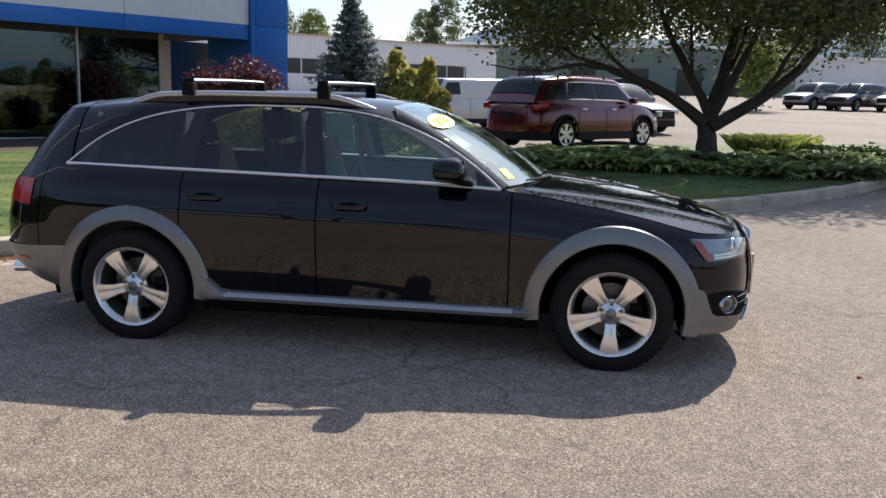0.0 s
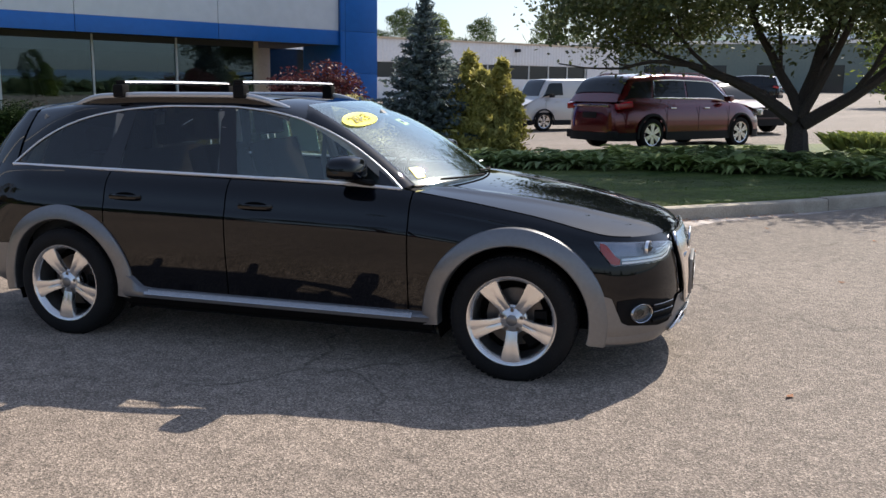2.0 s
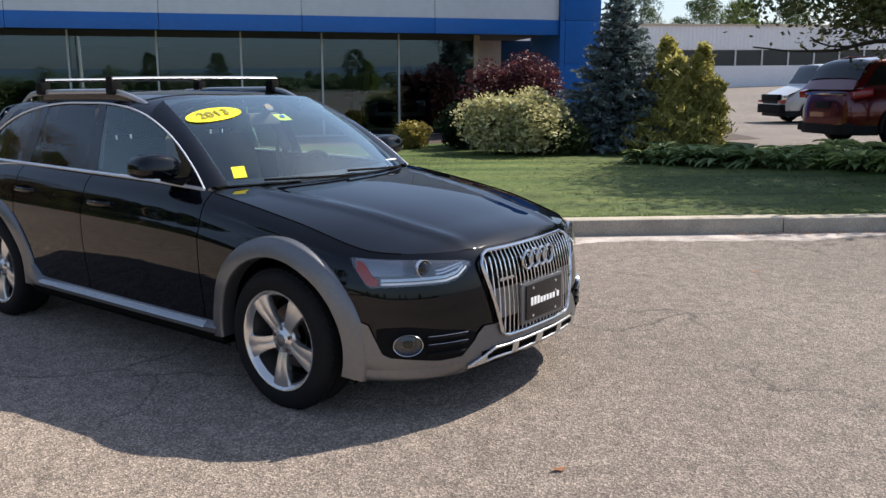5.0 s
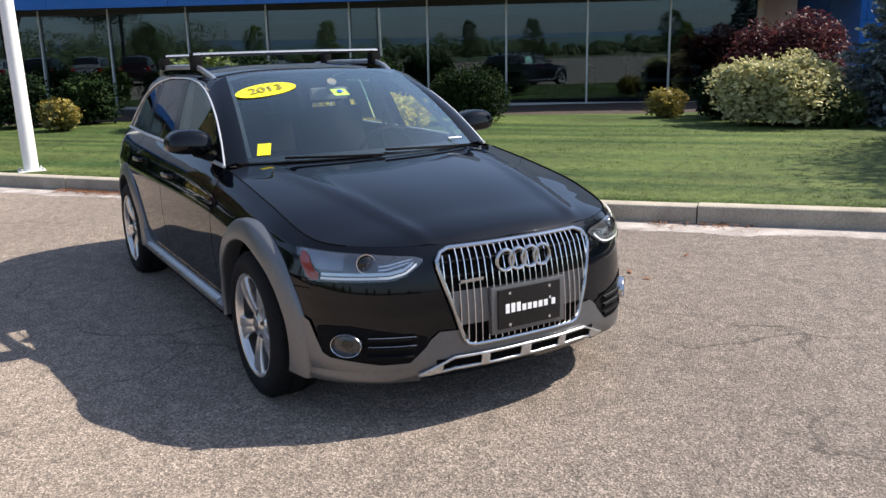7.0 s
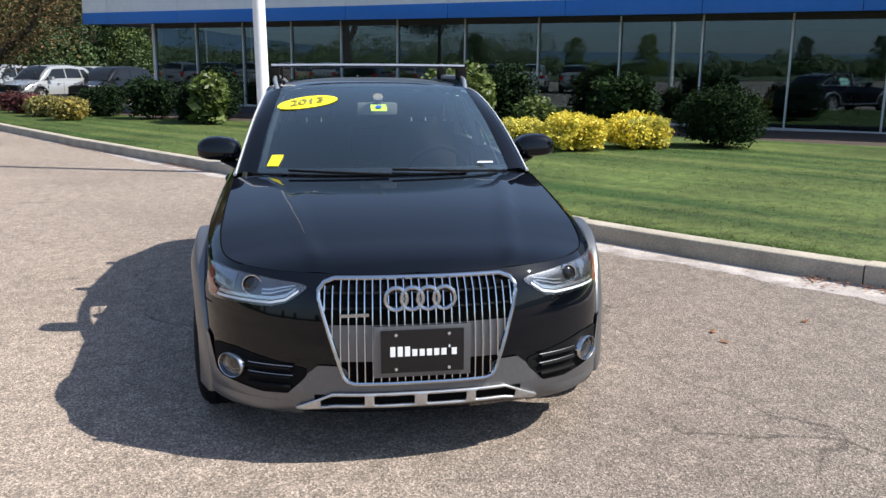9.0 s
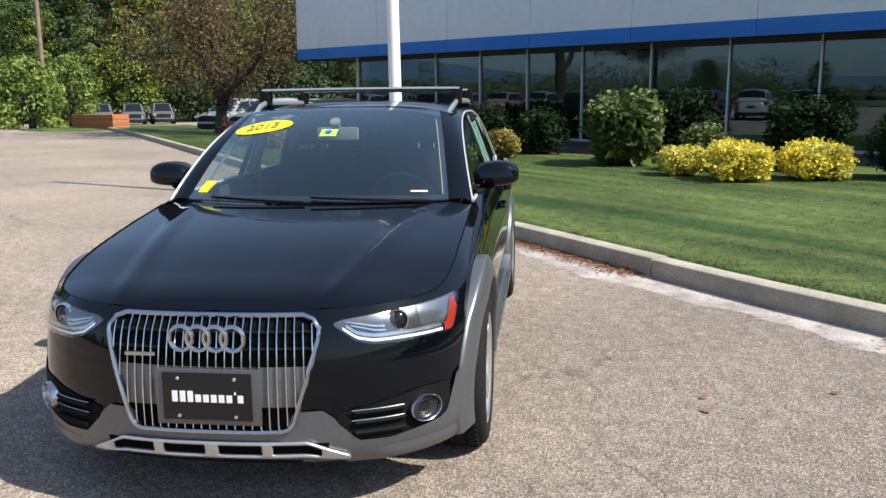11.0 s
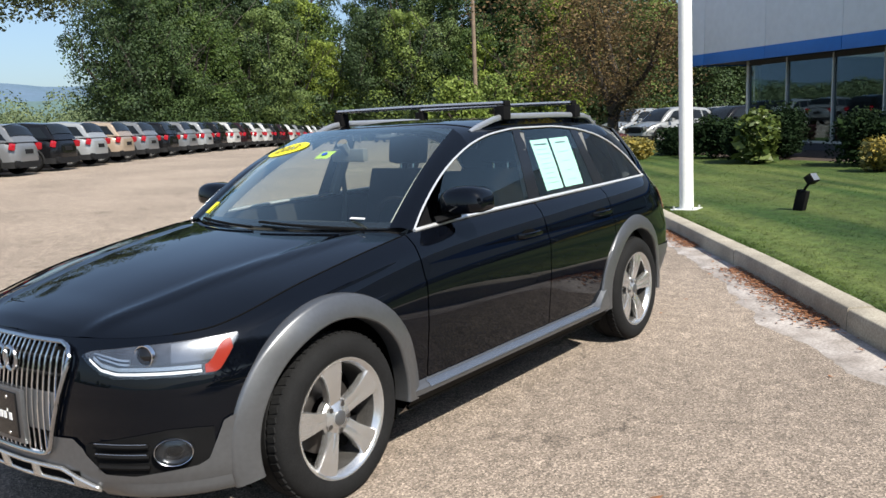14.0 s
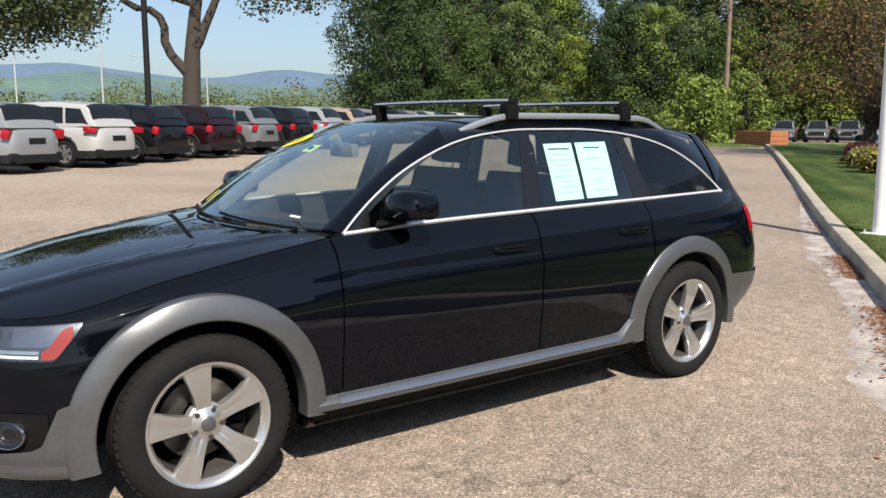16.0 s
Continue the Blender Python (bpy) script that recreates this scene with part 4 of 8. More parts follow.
# sills
for sg in (1, -1):
    b = bmesh.new()
    P = []
    for x in np.linspace(-0.98, 0.97, 30):
        k = ease(0.97, 0.90, x) * ease(-0.98, -0.85, x)
        flick = 0.10 * ease(-0.82, -0.97, x)
        P.append([Vector((x, sg * y, z + (flick if j < 3 else 0))) for j, (y, z) in enumerate(((0.872, 0.335), (0.884, 0.327), (0.898 + 0.006 * k, 0.317), (0.906 + 0.006 * k, 0.307), (0.902 + 0.006 * k, 0.281), (0.868, 0.235), (0.80, 0.195)))])
    grid(b, [r[:5] for r in P], flip=(sg < 0))
    sill = part("sill", b, CLAD, wagon, "grey sill cladding")
    # lower sill coloured black, painting in the deep shade under the wagon
    b = bmesh.new()
    grid(b, [r[4:] for r in P], flip=(sg < 0))
    part("sill_underside", b, PLASTIC, sill, "sill underside, coloured black for its shade")
    b = bmesh.new()
    grid(b, [[Vector((x, sg * 0.886, 0.3295)), Vector((x, sg * 0.909, 0.3165)), Vector((x, sg * 0.9155, 0.302))] for x in np.linspace(-0.82, 0.86, 20)], flip=(sg < 0))
    part("sill_strip", b, STRIP, sill, "silver sill strip")
b = bmesh.new()
box(b, -2.05, 2.05, -0.62, 0.62, 0.24, 0.34)
box(b, -0.95, 0.95, -0.86, 0.86, 0.215, 0.32)
box(b, 0.92, 2.0, -0.52, 0.52, 0.30, 0.72)
box(b, -1.95, -0.92, -0.55, 0.55, 0.30, 0.80)
part("underbody", b, LINING, wagon, smooth=False)

# glasshouse
BELT_X = [(-1.86, 1.030), (-1.28, 1.024), (-0.32, 1.010), (0.33, 0.996), (0.763, 0.974)]
BELT_Y = [(-1.86, 0.735), (-1.5, 0.758), (-1.0, 0.778), (-0.3, 0.788), (0.3, 0.785), (0.763, 0.776)]
ARCH = [(0.763, 0.974), (0.68, 1.045), (0.57, 1.125), (0.425, 1.212), (0.265, 1.283), (0.10, 1.338), (-0.1, 1.377), (-0.38, 1.398), (-0.7, 1.398), (-1.0, 1.380),
        (-1.25, 1.343), (-1.45, 1.287), (-1.66, 1.186), (-1.80, 1.082), (-1.86, 1.030)]


def pane_y(x, z):
    d = z - float(curve_through(BELT_X, [x])[0])
    return float(curve_through(BELT_Y, [x])[0]) - 0.33 * d - 0.12 * d * abs(d)


def arch_z(x):
    return float(curve_through(ARCH, [x])[0])


def pane(name, edges, mat, sg, off=0.0, inset=0.012, parent=None, label=""):
    """A side pane between two slanting edges: ((x_low, x_high) front, (x_low, x_high) rear), from belt to arch."""
    (fa, fb), (ra, rb) = edges
    b = bmesh.new()
    P = []
    for t in np.linspace(0, 1, 16):
        col = []
        for k in np.linspace(0, 1, 9):
            x = (fa + (fb - fa) * k) * (1 - t) + (ra + (rb - ra) * k) * t
            z0, z1 = float(curve_through(BELT_X, [x])[0]) + 0.006, arch_z(x) - inset
            z = z0 + max(0.001, z1 - z0) * k
            col.append(Vector((x, sg * (pane_y(x, z) + off), z)))
        P.append(col)
    grid(b, P, flip=(sg > 0))
    return outward(part(name, b, mat, parent or wagon, label), (0, sg, 0))


for sg in (1, -1):
    for nm, e, mt in (("front_door_window", ((0.735, 0.42), (-0.235, -0.31)), CAR_GLASS),
                      ("rear_door_window", ((-0.355, -0.40), (-1.045, -0.98)), REAR_GLASS if sg < 0 else CAR_GLASS),
                      ):
        g = pane(nm, e, mt, sg)
        g.visible_shadow = False
    b = bmesh.new()
    P = []
    for x in np.linspace(-1.075, -1.856, 26):
        zb_ = float(curve_through(BELT_X, [x])[0]) + 0.004
        top_ = max(zb_ + 0.001, arch_z(x) - 0.006)
        if x > -1.19:
            zb_ = top_ + (zb_ - top_) * (x + 1.075) / -0.115
        P.append([Vector((x, sg * pane_y(x, zb_ + (top_ - zb_) * k), zb_ + (top_ - zb_) * k)) for k in np.linspace(0, 1, 8)])
    grid(b, P, flip=(sg > 0))
    g = outward(part("quarter_window", b, PRIVACY, wagon), (0, sg, 0))
    g.visible_shadow = False
    for nm, e in (("b_pillar", ((-0.235, -0.31), (-0.355, -0.40))), ("c_pillar", ((-1.045, -0.98), (-1.19, -1.07)))):
        pane(nm, e, GLOSS_BLACK, sg, 0.002, 0.008, label="gloss black pillar")
    # chrome line round the windows
    b = bmesh.new()
    up = [(x, arch_z(x)) for x in np.concatenate([np.linspace(0.763, 0.2, 16), np.linspace(0.12, -1.2, 22), np.linspace(-1.26, -1.86, 18)])]
    lo_ = [(x, float(curve_through(BELT_X, [x])[0])) for x in np.linspace(-1.86, 0.763, 40)]
    tube(b, [Vector((x, sg * (pane_y(x, z) + 0.006), z)) for x, z in up], 0.0052, 6)
    tube(b, [Vector((x, sg * (pane_y(x, z) + 0.008), z)) for x, z in lo_], 0.0100, 6)
    part("window_chrome_trim", b, BRIGHT_TRIM, wagon, "thin chrome trim round the side windows")

# roof: sections from the window arch over the crown
ROOF_C = [(-1.95, 1.392), (-1.7, 1.425), (-1.4, 1.448), (-0.9, 1.466), (-0.4, 1.466), (-0.1, 1.452), (0.10, 1.432), (0.16, 1.423)]


def roof_row(x, n=25):
    za = arch_z(x) if x > -1.86 else 1.03
    ya = pane_y(max(x, -1.86), za)
    zc = float(curve_through(ROOF_C, [x])[0])
    ze = zc - 0.052
    ye = 0.606 - 0.10 * ease(-1.3, -2.0, x) - 0.05 * ease(-0.1, 0.16, x)
    half = []
    for t in np.linspace(0, 1, n):
        if t < 0.35:
            k = t / 0.35
            half.append((ya + (ye - ya) * k + 0.018 * math.sin(math.pi * k) * (1 if za < 1.3 else 0.4), za + (ze - za) * k))
        else:
            k = (t - 0.35) / 0.65
            y = ye * (1 - k)
            half.append((y, zc - (zc - ze) * (y / ye) ** 3.2))
    return [Vector((x, y, z)) for y, z in half] + [Vector((x, -y, z)) for y, z in half[-2::-1]]


b = bmesh.new()
grid(b, [roof_row(x) for x in np.concatenate([np.linspace(0.145, -0.2, 10), np.linspace(-0.26, -1.5, 24), np.linspace(-1.54, -1.84, 10)])])
part("roof", b, PAINT, wagon)
b = bmesh.new()
grid(b, [[p - Vector((0, 0, 0.03)) for p in roof_row(x)[9:-9]] for x in np.linspace(0.10, -1.8, 14)], flip=True)
part("headliner", b, HEADLINER, wagon)


def screen_edge(k):
    """Side edge of the windscreen, k from bottom to top."""
    return Vector((0.800 - 0.70 * k, 0.668 - 0.125 * k, 0.985 + 0.425 * k + 0.035 * math.sin(math.pi * k)))


for sg in (1, -1):
    b = bmesh.new()
    P = []
    for k in np.linspace(0, 1, 18):
        x = 0.763 - (0.763 - 0.145) * k
        z = arch_z(x)
        a = Vector((x, pane_y(x, z), z))
        e = screen_edge(k)
        mid = (a + e) / 2 + Vector((0.012, 0.012, 0.010))
        P.append([Vector((v.x, sg * v.y, v.z)) for v in (a, mid, e)])
    grid(b, P, flip=(sg < 0))
    part("a_pillar", b, PAINT, wagon)
    b = bmesh.new()
    grid(b, [[Vector((v.x, sg * v.y, v.z)) for v in (screen_edge(k) - Vector((0.008, 0.028, 0.022)), screen_edge(k) - Vector((0.05, 0.005, 0.05)), screen_edge(k) - Vector((0.09, -0.012, 0.06)))] for k in np.linspace(0, 1, 8)])
    part("a_pillar_trim", b, PILLAR_TRIM, wagon)


def screen_p(t, k):
    """A point of the windscreen: t across from -1 to 1, k up from 0 to 1."""
    e = screen_edge(k)
    cx = 0.985 - 0.835 * k
    cz = 0.992 + 0.436 * k + 0.055 * math.sin(math.pi * k)
    w = 1 - abs(t) ** 2.4
    return Vector((e.x + (cx - e.x) * w, e.y * t, e.z + (cz - e.z) * w))


b = bmesh.new()
grid(b, [[screen_p(t, k) for t in np.linspace(-1, 1, 25)] for k in np.linspace(0, 1, 15)])
ws = outward(part("windscreen", b, SCREEN_GLASS, wagon), (1, 0, 1))
ws.visible_shadow = False
for k0, k1 in ((-0.005, 0.045), (0.965, 1.01)):
    b = bmesh.new()
    grid(b, [[screen_p(t, k) + Vector((-0.004, 0, -0.003)) for t in np.linspace(-1, 1, 25)] for k in (k0, k1)])
    part("windscreen_border", b, GLOSS_BLACK, ws)
# cowl and wipers
b = bmesh.new()
grid(b, [[Vector((screen_p(t, 0).x + d, screen_p(t, 0).y * (1 + 0.05 * d), screen_p(t, 0).z - 0.012 - h)) for t in np.linspace(-1.08, 1.08, 25)] for d, h in ((-0.06, -0.01), (0.0, 0.004), (0.10, 0.02))], flip=True)
part("cowl", b, PLASTIC, wagon)
for y0, y1, k in ((0.58, 0.02, 0.06), (0.0, -0.50, 0.05)):
    b = bmesh.new()
    tube(b, [screen_p(y / 0.66, -0.02 + 0.6 * k * (y0 - y) / (y0 - y1)) + Vector((0.010, 0, 0.010)) for y in np.linspace(y0, y1, 12)], 0.007, 5)
    wiper = part("wiper", b, PLASTIC, wagon)
b = bmesh.new()
box(b, -0.006, 0.006, -0.042, 0.042, 0, 0.003, 0, Matrix.Translation(screen_p(0.8, 0.05) + Vector((0.012, 0, 0.012))) @ Matrix.Rotation(radians(25), 4, "Y"))
part("number_label", b, WHITE_INK, wagon, "small white label below the windscreen", smooth=False)

# tail: loft from the shoulder round the corner up to the roof's edge
def tail_low(q):
    u = u_x(-1.84) + (PU[-1] - u_x(-1.84)) * q
    return surf(u, s=0.985, off=-0.004)


TAIL_TOP = [(0, -1.84), (0.25, -1.90), (0.5, -1.985), (0.75, -2.06), (1.0, -2.085)]
TAIL_TY = [(0, 0.528), (0.25, 0.515), (0.5, 0.45), (0.75, 0.24), (1.0, 0.0)]
TAIL_TZ = [(0, 1.352), (0.25, 1.350), (0.5, 1.358), (0.75, 1.366), (1.0, 1.368)]


def tail_p(q, k, off=0.0):
    """A point of the tail: q from the side (0) round to the middle (1), k from shoulder to roof edge."""
    a_, e_ = tail_low(q), Vector((float(curve_through(TAIL_TOP, [q])[0]), float(curve_through(TAIL_TY, [q])[0]), float(curve_through(TAIL_TZ, [q])[0])))
    w_ = 0.022 * math.sin(math.pi * k)
    return a_ + (e_ - a_) * k + Vector((-(0.3 + 0.7 * q) * (w_ + off), (1 - q) * (w_ + off), 0))


for sg in (1, -1):
    b = bmesh.new()
    grid(b, [[Vector((v.x, sg * v.y, v.z)) for v in (tail_p(q, k) for k in np.linspace(0, 1, 12))] for q in np.linspace(0, 1, 26)], flip=(sg < 0))
    outward(part("tailgate_side", b, PAINT, wagon), (-1, sg, 0))
b = bmesh.new()
P = []
for q in list(np.linspace(0.42, 1, 14)):
    P.append([tail_p(q, k, 0.006) for k in np.linspace(0.14, 0.88, 8)])
P = P + [[Vector((v.x, -v.y, v.z)) for v in row] for row in P[-2::-1]]
grid(b, P)
outward(part("rear_window", b, DARK_PANE, wagon, "dark rear window"), (-1, 0, 0.3))
b = bmesh.new()
P = []
for k in np.linspace(0, 1, 6):
    row = []
    for q in list(np.linspace(0, 1, 14)):
        e_ = tail_p(q, 1.0)
        f_ = Vector((-1.84, e_.y * 1.0, float(curve_through(ROOF_C, [-1.84])[0]) - 0.052 * (abs(e_.y) / 0.53) ** 3.2))
        row.append(f_ + (e_ - f_) * k + Vector((0, 0, 0.012 * math.sin(math.pi * k) * q)))
    P.append(row + [Vector((v.x, -v.y, v.z)) for v in row[-2::-1]])
grid(b, P)
outward(part("roof_spoiler", b, PAINT, wagon), (0, 0, 1))

# roof rails and bars
for sg in (1, -1):
    b = bmesh.new()
    xs = np.linspace(-1.55, 0.0, 30)
    pts = []
    for x in xs:
        h = min(1, ((x + 1.55) / 0.28)) * min(1, (0.0 - x) / 0.30)
        h = math.sin(0.5 * math.pi * min(1, max(0, h)))
        zr = float(curve_through(ROOF_C, [x])[0]) - 0.055
        pts.append(Vector((x, sg * (0.598 - 0.06 * ease(-1.2, -1.6, x) - 0.02 * ease(-0.2, 0, x)), zr - 0.004 + h * 0.056)))
    tube(b, pts, 0.0145, 8, squash=(0.95, 1.15))

    rail = part("roof_rail", b, RAIL, wagon, "silver roof rail")
    b = bmesh.new()
    grid(b, [[p - Vector((0, 0, 0.012)), p - Vector((0, sg * 0.004, 0.075))] for p in pts])
    part("rail_base", b, PAINT, rail)
for x, w in ((-0.30, 0.625), (-1.13, 0.60)):
    b = bmesh.new()
    tube(b, [Vector((x, y, 1.535 + 0.004 * (1 - (y / w) ** 2))) for y in np.linspace(-w, w, 17)], 0.019, 10, squash=(1.55, 0.62))
    bar = part("roof_bar", b, SILVER, wagon, "silver aerodynamic roof bar on black feet")
    for sg in (1, -1):
        b = bmesh.new()
        box(b, x - 0.037, x + 0.037, sg * 0.60 - 0.035, sg * 0.60 + 0.03, 1.445, 1.523, 0.014)
        part("bar_foot", b, PLASTIC, bar)
        b = bmesh.new()
        box(b, x - 0.03, x + 0.03, sg * (w + 0.001) - 0.006, sg * (w + 0.001) + 0.006, 1.522, 1.549, 0.005)
        part("end_cap", b, PLASTIC, bar)
b = bmesh.new()
tube(b, [(-1.62, 0, 1.43), (-1.66, 0, 1.455), (-1.72, 0, 1.47)], [0.02, 0.014, 0.004], 8)
part("aerial", b, PAINT, wagon)

# door mirrors
for sg in (1, -1):
    b = bmesh.new()
    P = []
    for i in range(13):
        ph = math.pi * i / 12
        row = []
        for j in range(21):
            th = 2 * math.pi * j / 20
            sx, sz = math.sin(ph) * math.cos(th), math.sin(ph) * math.sin(th)
            pw = lambda v, e: math.copysign(abs(v) ** e, v)
            X = 0.082 * pw(sx, 0.62) + (0.03 if sx > 0 else 0)
            Y = -0.130 * pw(math.cos(ph), 0.62)
            out_ = 0.5 - Y / 0.264
            Z = (0.088 * pw(sz, 0.62) if sz > 0 else 0.048 * pw(sz, 0.38)) * (0.80 + 0.20 * math.sin(math.pi * min(1, out_ * 0.9 + 0.1)))
            row.append(Vector((0.465 + X * (1 if sx > 0 else 0.75) - 0.10 * Y * 0.5, sg * (0.885 + Y * 0.9), 1.066 + Z + (0.0 if sz > 0 else 0.05 * (Y + 0.1)))))
        P.append(row)
    grid(b, P, flip=(sg > 0))
    mir = part("door_mirror", b, PAINT, wagon, "black door mirror with a flat underside")
    b = bmesh.new()
    tube(b, [(0.58, sg * 0.765, 0.995), (0.545, sg * 0.80, 1.005), (0.50, sg * 0.85, 1.025)], [0.030, 0.024, 0.028], 8, squash=(1.6, 0.7))
    part("mirror_stalk", b, PLASTIC, mir)
    b = bmesh.new()
    lathe(b, [(0, -0.0), (0.05, 0.002), (0.06, 0.006)], 24, Matrix.Translation((0.405, sg * 0.89, 1.078)) @ Matrix.Rotation(radians(-90), 4, "Z") @ Matrix.Diagonal((1.45, 1, 1, 1)))
    part("mirror_glass", b, CHROME, mir)
    # triangle behind the mirror
    pane("mirror_triangle", ((0.75, 0.735), (0.63, 0.62)), GLOSS_BLACK, sg, 0.003, 0.02)

# door handles
for sg in (1, -1):
    for x, z in ((-0.075, 0.852), (-0.935, 0.872)):
        b = bmesh.new()
        pts = [Vector((x + d, sg * (side_y(x, z) + o), z + 0.002)) for d, o in ((-0.105, 0.0), (-0.09, 0.026), (-0.04, 0.033), (0.04, 0.033), (0.085, 0.026), (0.10, 0.0))]
        tube(b, pts, 0.0105, 8, squash=(0.7, 1.35))
        part("door_handle", b, PAINT, wagon)
        # flat black oval on the skin, painted shade of the hollow behind the handle
        b = bmesh.new()
        P = []
        for i in range(7):
            P.append([Vector((x + (i - 3) * 0.026, sg * (side_y(x, z) + 0.0015), z - 0.028 * math.cos(math.asin((i - 3) / 3.2)) + 0.056 * math.cos(math.asin((i - 3) / 3.2)) * k)) for k in (0, 0.5, 1)])
        grid(b, P, flip=(sg > 0))
        part("handle_recess_shade", b, LINING, wagon)

# cabin
b = bmesh.new()
box(b, -1.9, 0.85, -0.70, 0.70, 0.30, 0.42)
box(b, -2.0, -1.45, -0.66, 0.66, 0.42, 0.86)
part("cabin_floor", b, CABIN, wagon, smooth=False)
b = bmesh.new()
grid(b, [[Vector((x, y, z - 0.02 * (y / 0.66) ** 2)) for y in np.linspace(-0.68, 0.68, 9)] for x, z in ((0.93, 0.972), (0.62, 0.968), (0.47, 0.955), (0.40, 0.90), (0.42, 0.65), (0.5, 0.45))])
part("dashboard", b, CABIN, wagon)
b = bmesh.new()
ringp = [Vector((0.30 + 0.06 * math.sin(a), 0.36 + 0.18 * math.cos(a), 0.90 + 0.17 * math.sin(a))) for a in np.linspace(0, 2 * math.pi, 29)]
tube(b, ringp, 0.014, 8, cap=False)
tube(b, [(0.30, 0.19, 0.90), (0.315, 0.36, 0.89), (0.30, 0.53, 0.90)], 0.022, 6)
tube(b, [(0.315, 0.36, 0.89), (0.46, 0.36, 0.84)], 0.04, 8)
part("steering_wheel", b, PLASTIC, wagon)


def seat(x, y, w, back_h, name):
    """A seat: cushion, backrest and headrest."""
    b = bmesh.new()
    box(b, x - 0.25, x + 0.27, y - w, y + w, 0.42, 0.62, 0.05)
    c = part(name, b, LEATHER, wagon)
    b = bmesh.new()
    box(b, -0.07, 0.07, -w, w, 0, back_h, 0.05, Matrix.Translation((x - 0.26, y, 0.58)) @ Matrix.Rotation(radians(-16), 4, "Y"))
    part("backrest", b, LEATHER, c)
    return c


for y in (0.36, -0.36):
    c = seat(-0.20, y, 0.25, 0.60, "front_seat")
    b = bmesh.new()
    box(b, -0.055, 0.055, -0.13, 0.13, 0, 0.18, 0.045, Matrix.Translation((-0.645, y, 1.19)) @ Matrix.Rotation(radians(-8), 4, "Y"))
    part("headrest", b, LEATHER, c)
    b = bmesh.new()
    for d in (-0.05, 0.05):
        tube(b, [(-0.635, y + d, 1.12), (-0.645, y + d, 1.22)], 0.006, 6)
    part("headrest_post", b, CHROME, c)
c = seat(-1.05, 0, 0.64, 0.52, "rear_seat")
for y in (0.36, -0.36):
    b = bmesh.new()
    box(b, -0.05, 0.05, -0.12, 0.12, 0, 0.15, 0.04, Matrix.Translation((-1.46, y, 1.10)) @ Matrix.Rotation(radians(-8), 4, "Y"))
    part("headrest", b, LEATHER, c)
for sg in (1, -1):
    b = bmesh.new()
    grid(b, [[Vector((x, sg * 0.755, z)) for z in (0.36, 0.7, 0.985)] for x in np.linspace(0.75, -1.75, 8)], flip=(sg < 0))
    part("door_trim", b, CABIN, wagon)
    b = bmesh.new()
    tube(b, [(-0.33, sg * 0.735, 1.02), (-0.40, sg * 0.63, 1.36)], 0.035, 8)
    part("b_pillar_trim", b, SHADED_TRIM, wagon)
    b = bmesh.new()
    tube(b, [(-0.36, sg * 0.69, 1.28), (-0.40, sg * 0.70, 1.0), (-0.34, sg * 0.70, 0.6)], 0.012, 6, squash=(0.3, 2))
    part("seat_belt", b, SHADED_TRIM, wagon)
    b = bmesh.new()
    tube(b, [(-1.12, sg * 0.72, 1.03), (-1.10, sg * 0.63, 1.34)], 0.04, 8)
    part("rear_pillar_trim", b, SHADED_TRIM, wagon)
    b = bmesh.new()
    tube(b, [(-1.80, sg * 0.64, 1.03), (-1.70, sg * 0.56, 1.32)], 0.04, 8)
    part("rear_pillar_trim", b, SHADED_TRIM, wagon)
MIRROR_GREY = material("grey_mirror_housing", (0.16, 0.165, 0.16), 0.7, vary=0.1, scale=30)
# rear-view mirror with hang tag, stickers
b = bmesh.new()
box(b, -0.02, 0.02, -0.115, 0.115, -0.035, 0.035, 0.016, Matrix.Translation((0.30, 0, 1.290)))
rvm = part("rear_view_mirror", b, MIRROR_GREY, wagon)
b = bmesh.new()
box(b, -0.003, 0.0, -0.105, 0.105, -0.028, 0.028, 0.0, Matrix.Translation((0.279, 0, 1.290)))
part("mirror_face", b, CHROME, rvm, smooth=False)
b = bmesh.new()
tube(b, [(0.31, 0, 1.30), (0.36, 0, 1.36)], [0.018, 0.03], 8)
part("mirror_mount", b, MIRROR_GREY, rvm)
TAG = material("lime_tag", (0.55, 0.80, 0.05), 0.5)
BLUE_INK = material("blue_ink", (0.03, 0.08, 0.42), 0.5)


def on_screen(t, k, lift=0.002):
    """A frame lying on the windscreen at (t, k): x across to the wagon's left, y up the glass, z outwards."""
    p = screen_p(t, k)
    ay = (screen_p(t + 0.01, k) - screen_p(t - 0.01, k)).normalized()
    az = (screen_p(t, k + 0.01) - screen_p(t, k - 0.01)).normalized()
    n = ay.cross(az).normalized()
    if n.x < 0:
        n = -n
    az = n.cross(ay).normalized()
    m = Matrix((ay, az, n)).transposed().to_4x4()
    m.translation = p + n * lift
    return m


M = on_screen(-0.01, 0.60)
b = bmesh.new()
box(b, -0.045, 0.045, -0.04, 0.04, -0.008, -0.006, 0, M)
tag = part("hang_tag", b, TAG, wagon, "lime tag hanging behind the windscreen", smooth=False)
b = bmesh.new()
lathe(b, [(0, 0), (0.018, 0.0005)], 16, M @ Matrix.Translation((0, 0, 0.001)) @ Matrix.Rotation(radians(-90), 4, "X"))
part("tag_spot", b, BLUE_INK, tag)
b = bmesh.new()
box(b, -0.034, 0.034, -0.042, 0.042, 0, 0.0015, 0, on_screen(-0.875, 0.10))
part("yellow_tag", b, YELLOW, wagon, "small square yellow sticker in the windscreen", smooth=False)
M = on_screen(-0.69, 0.70) @ Matrix.Rotation(radians(7), 4, "Z")
b = bmesh.new()
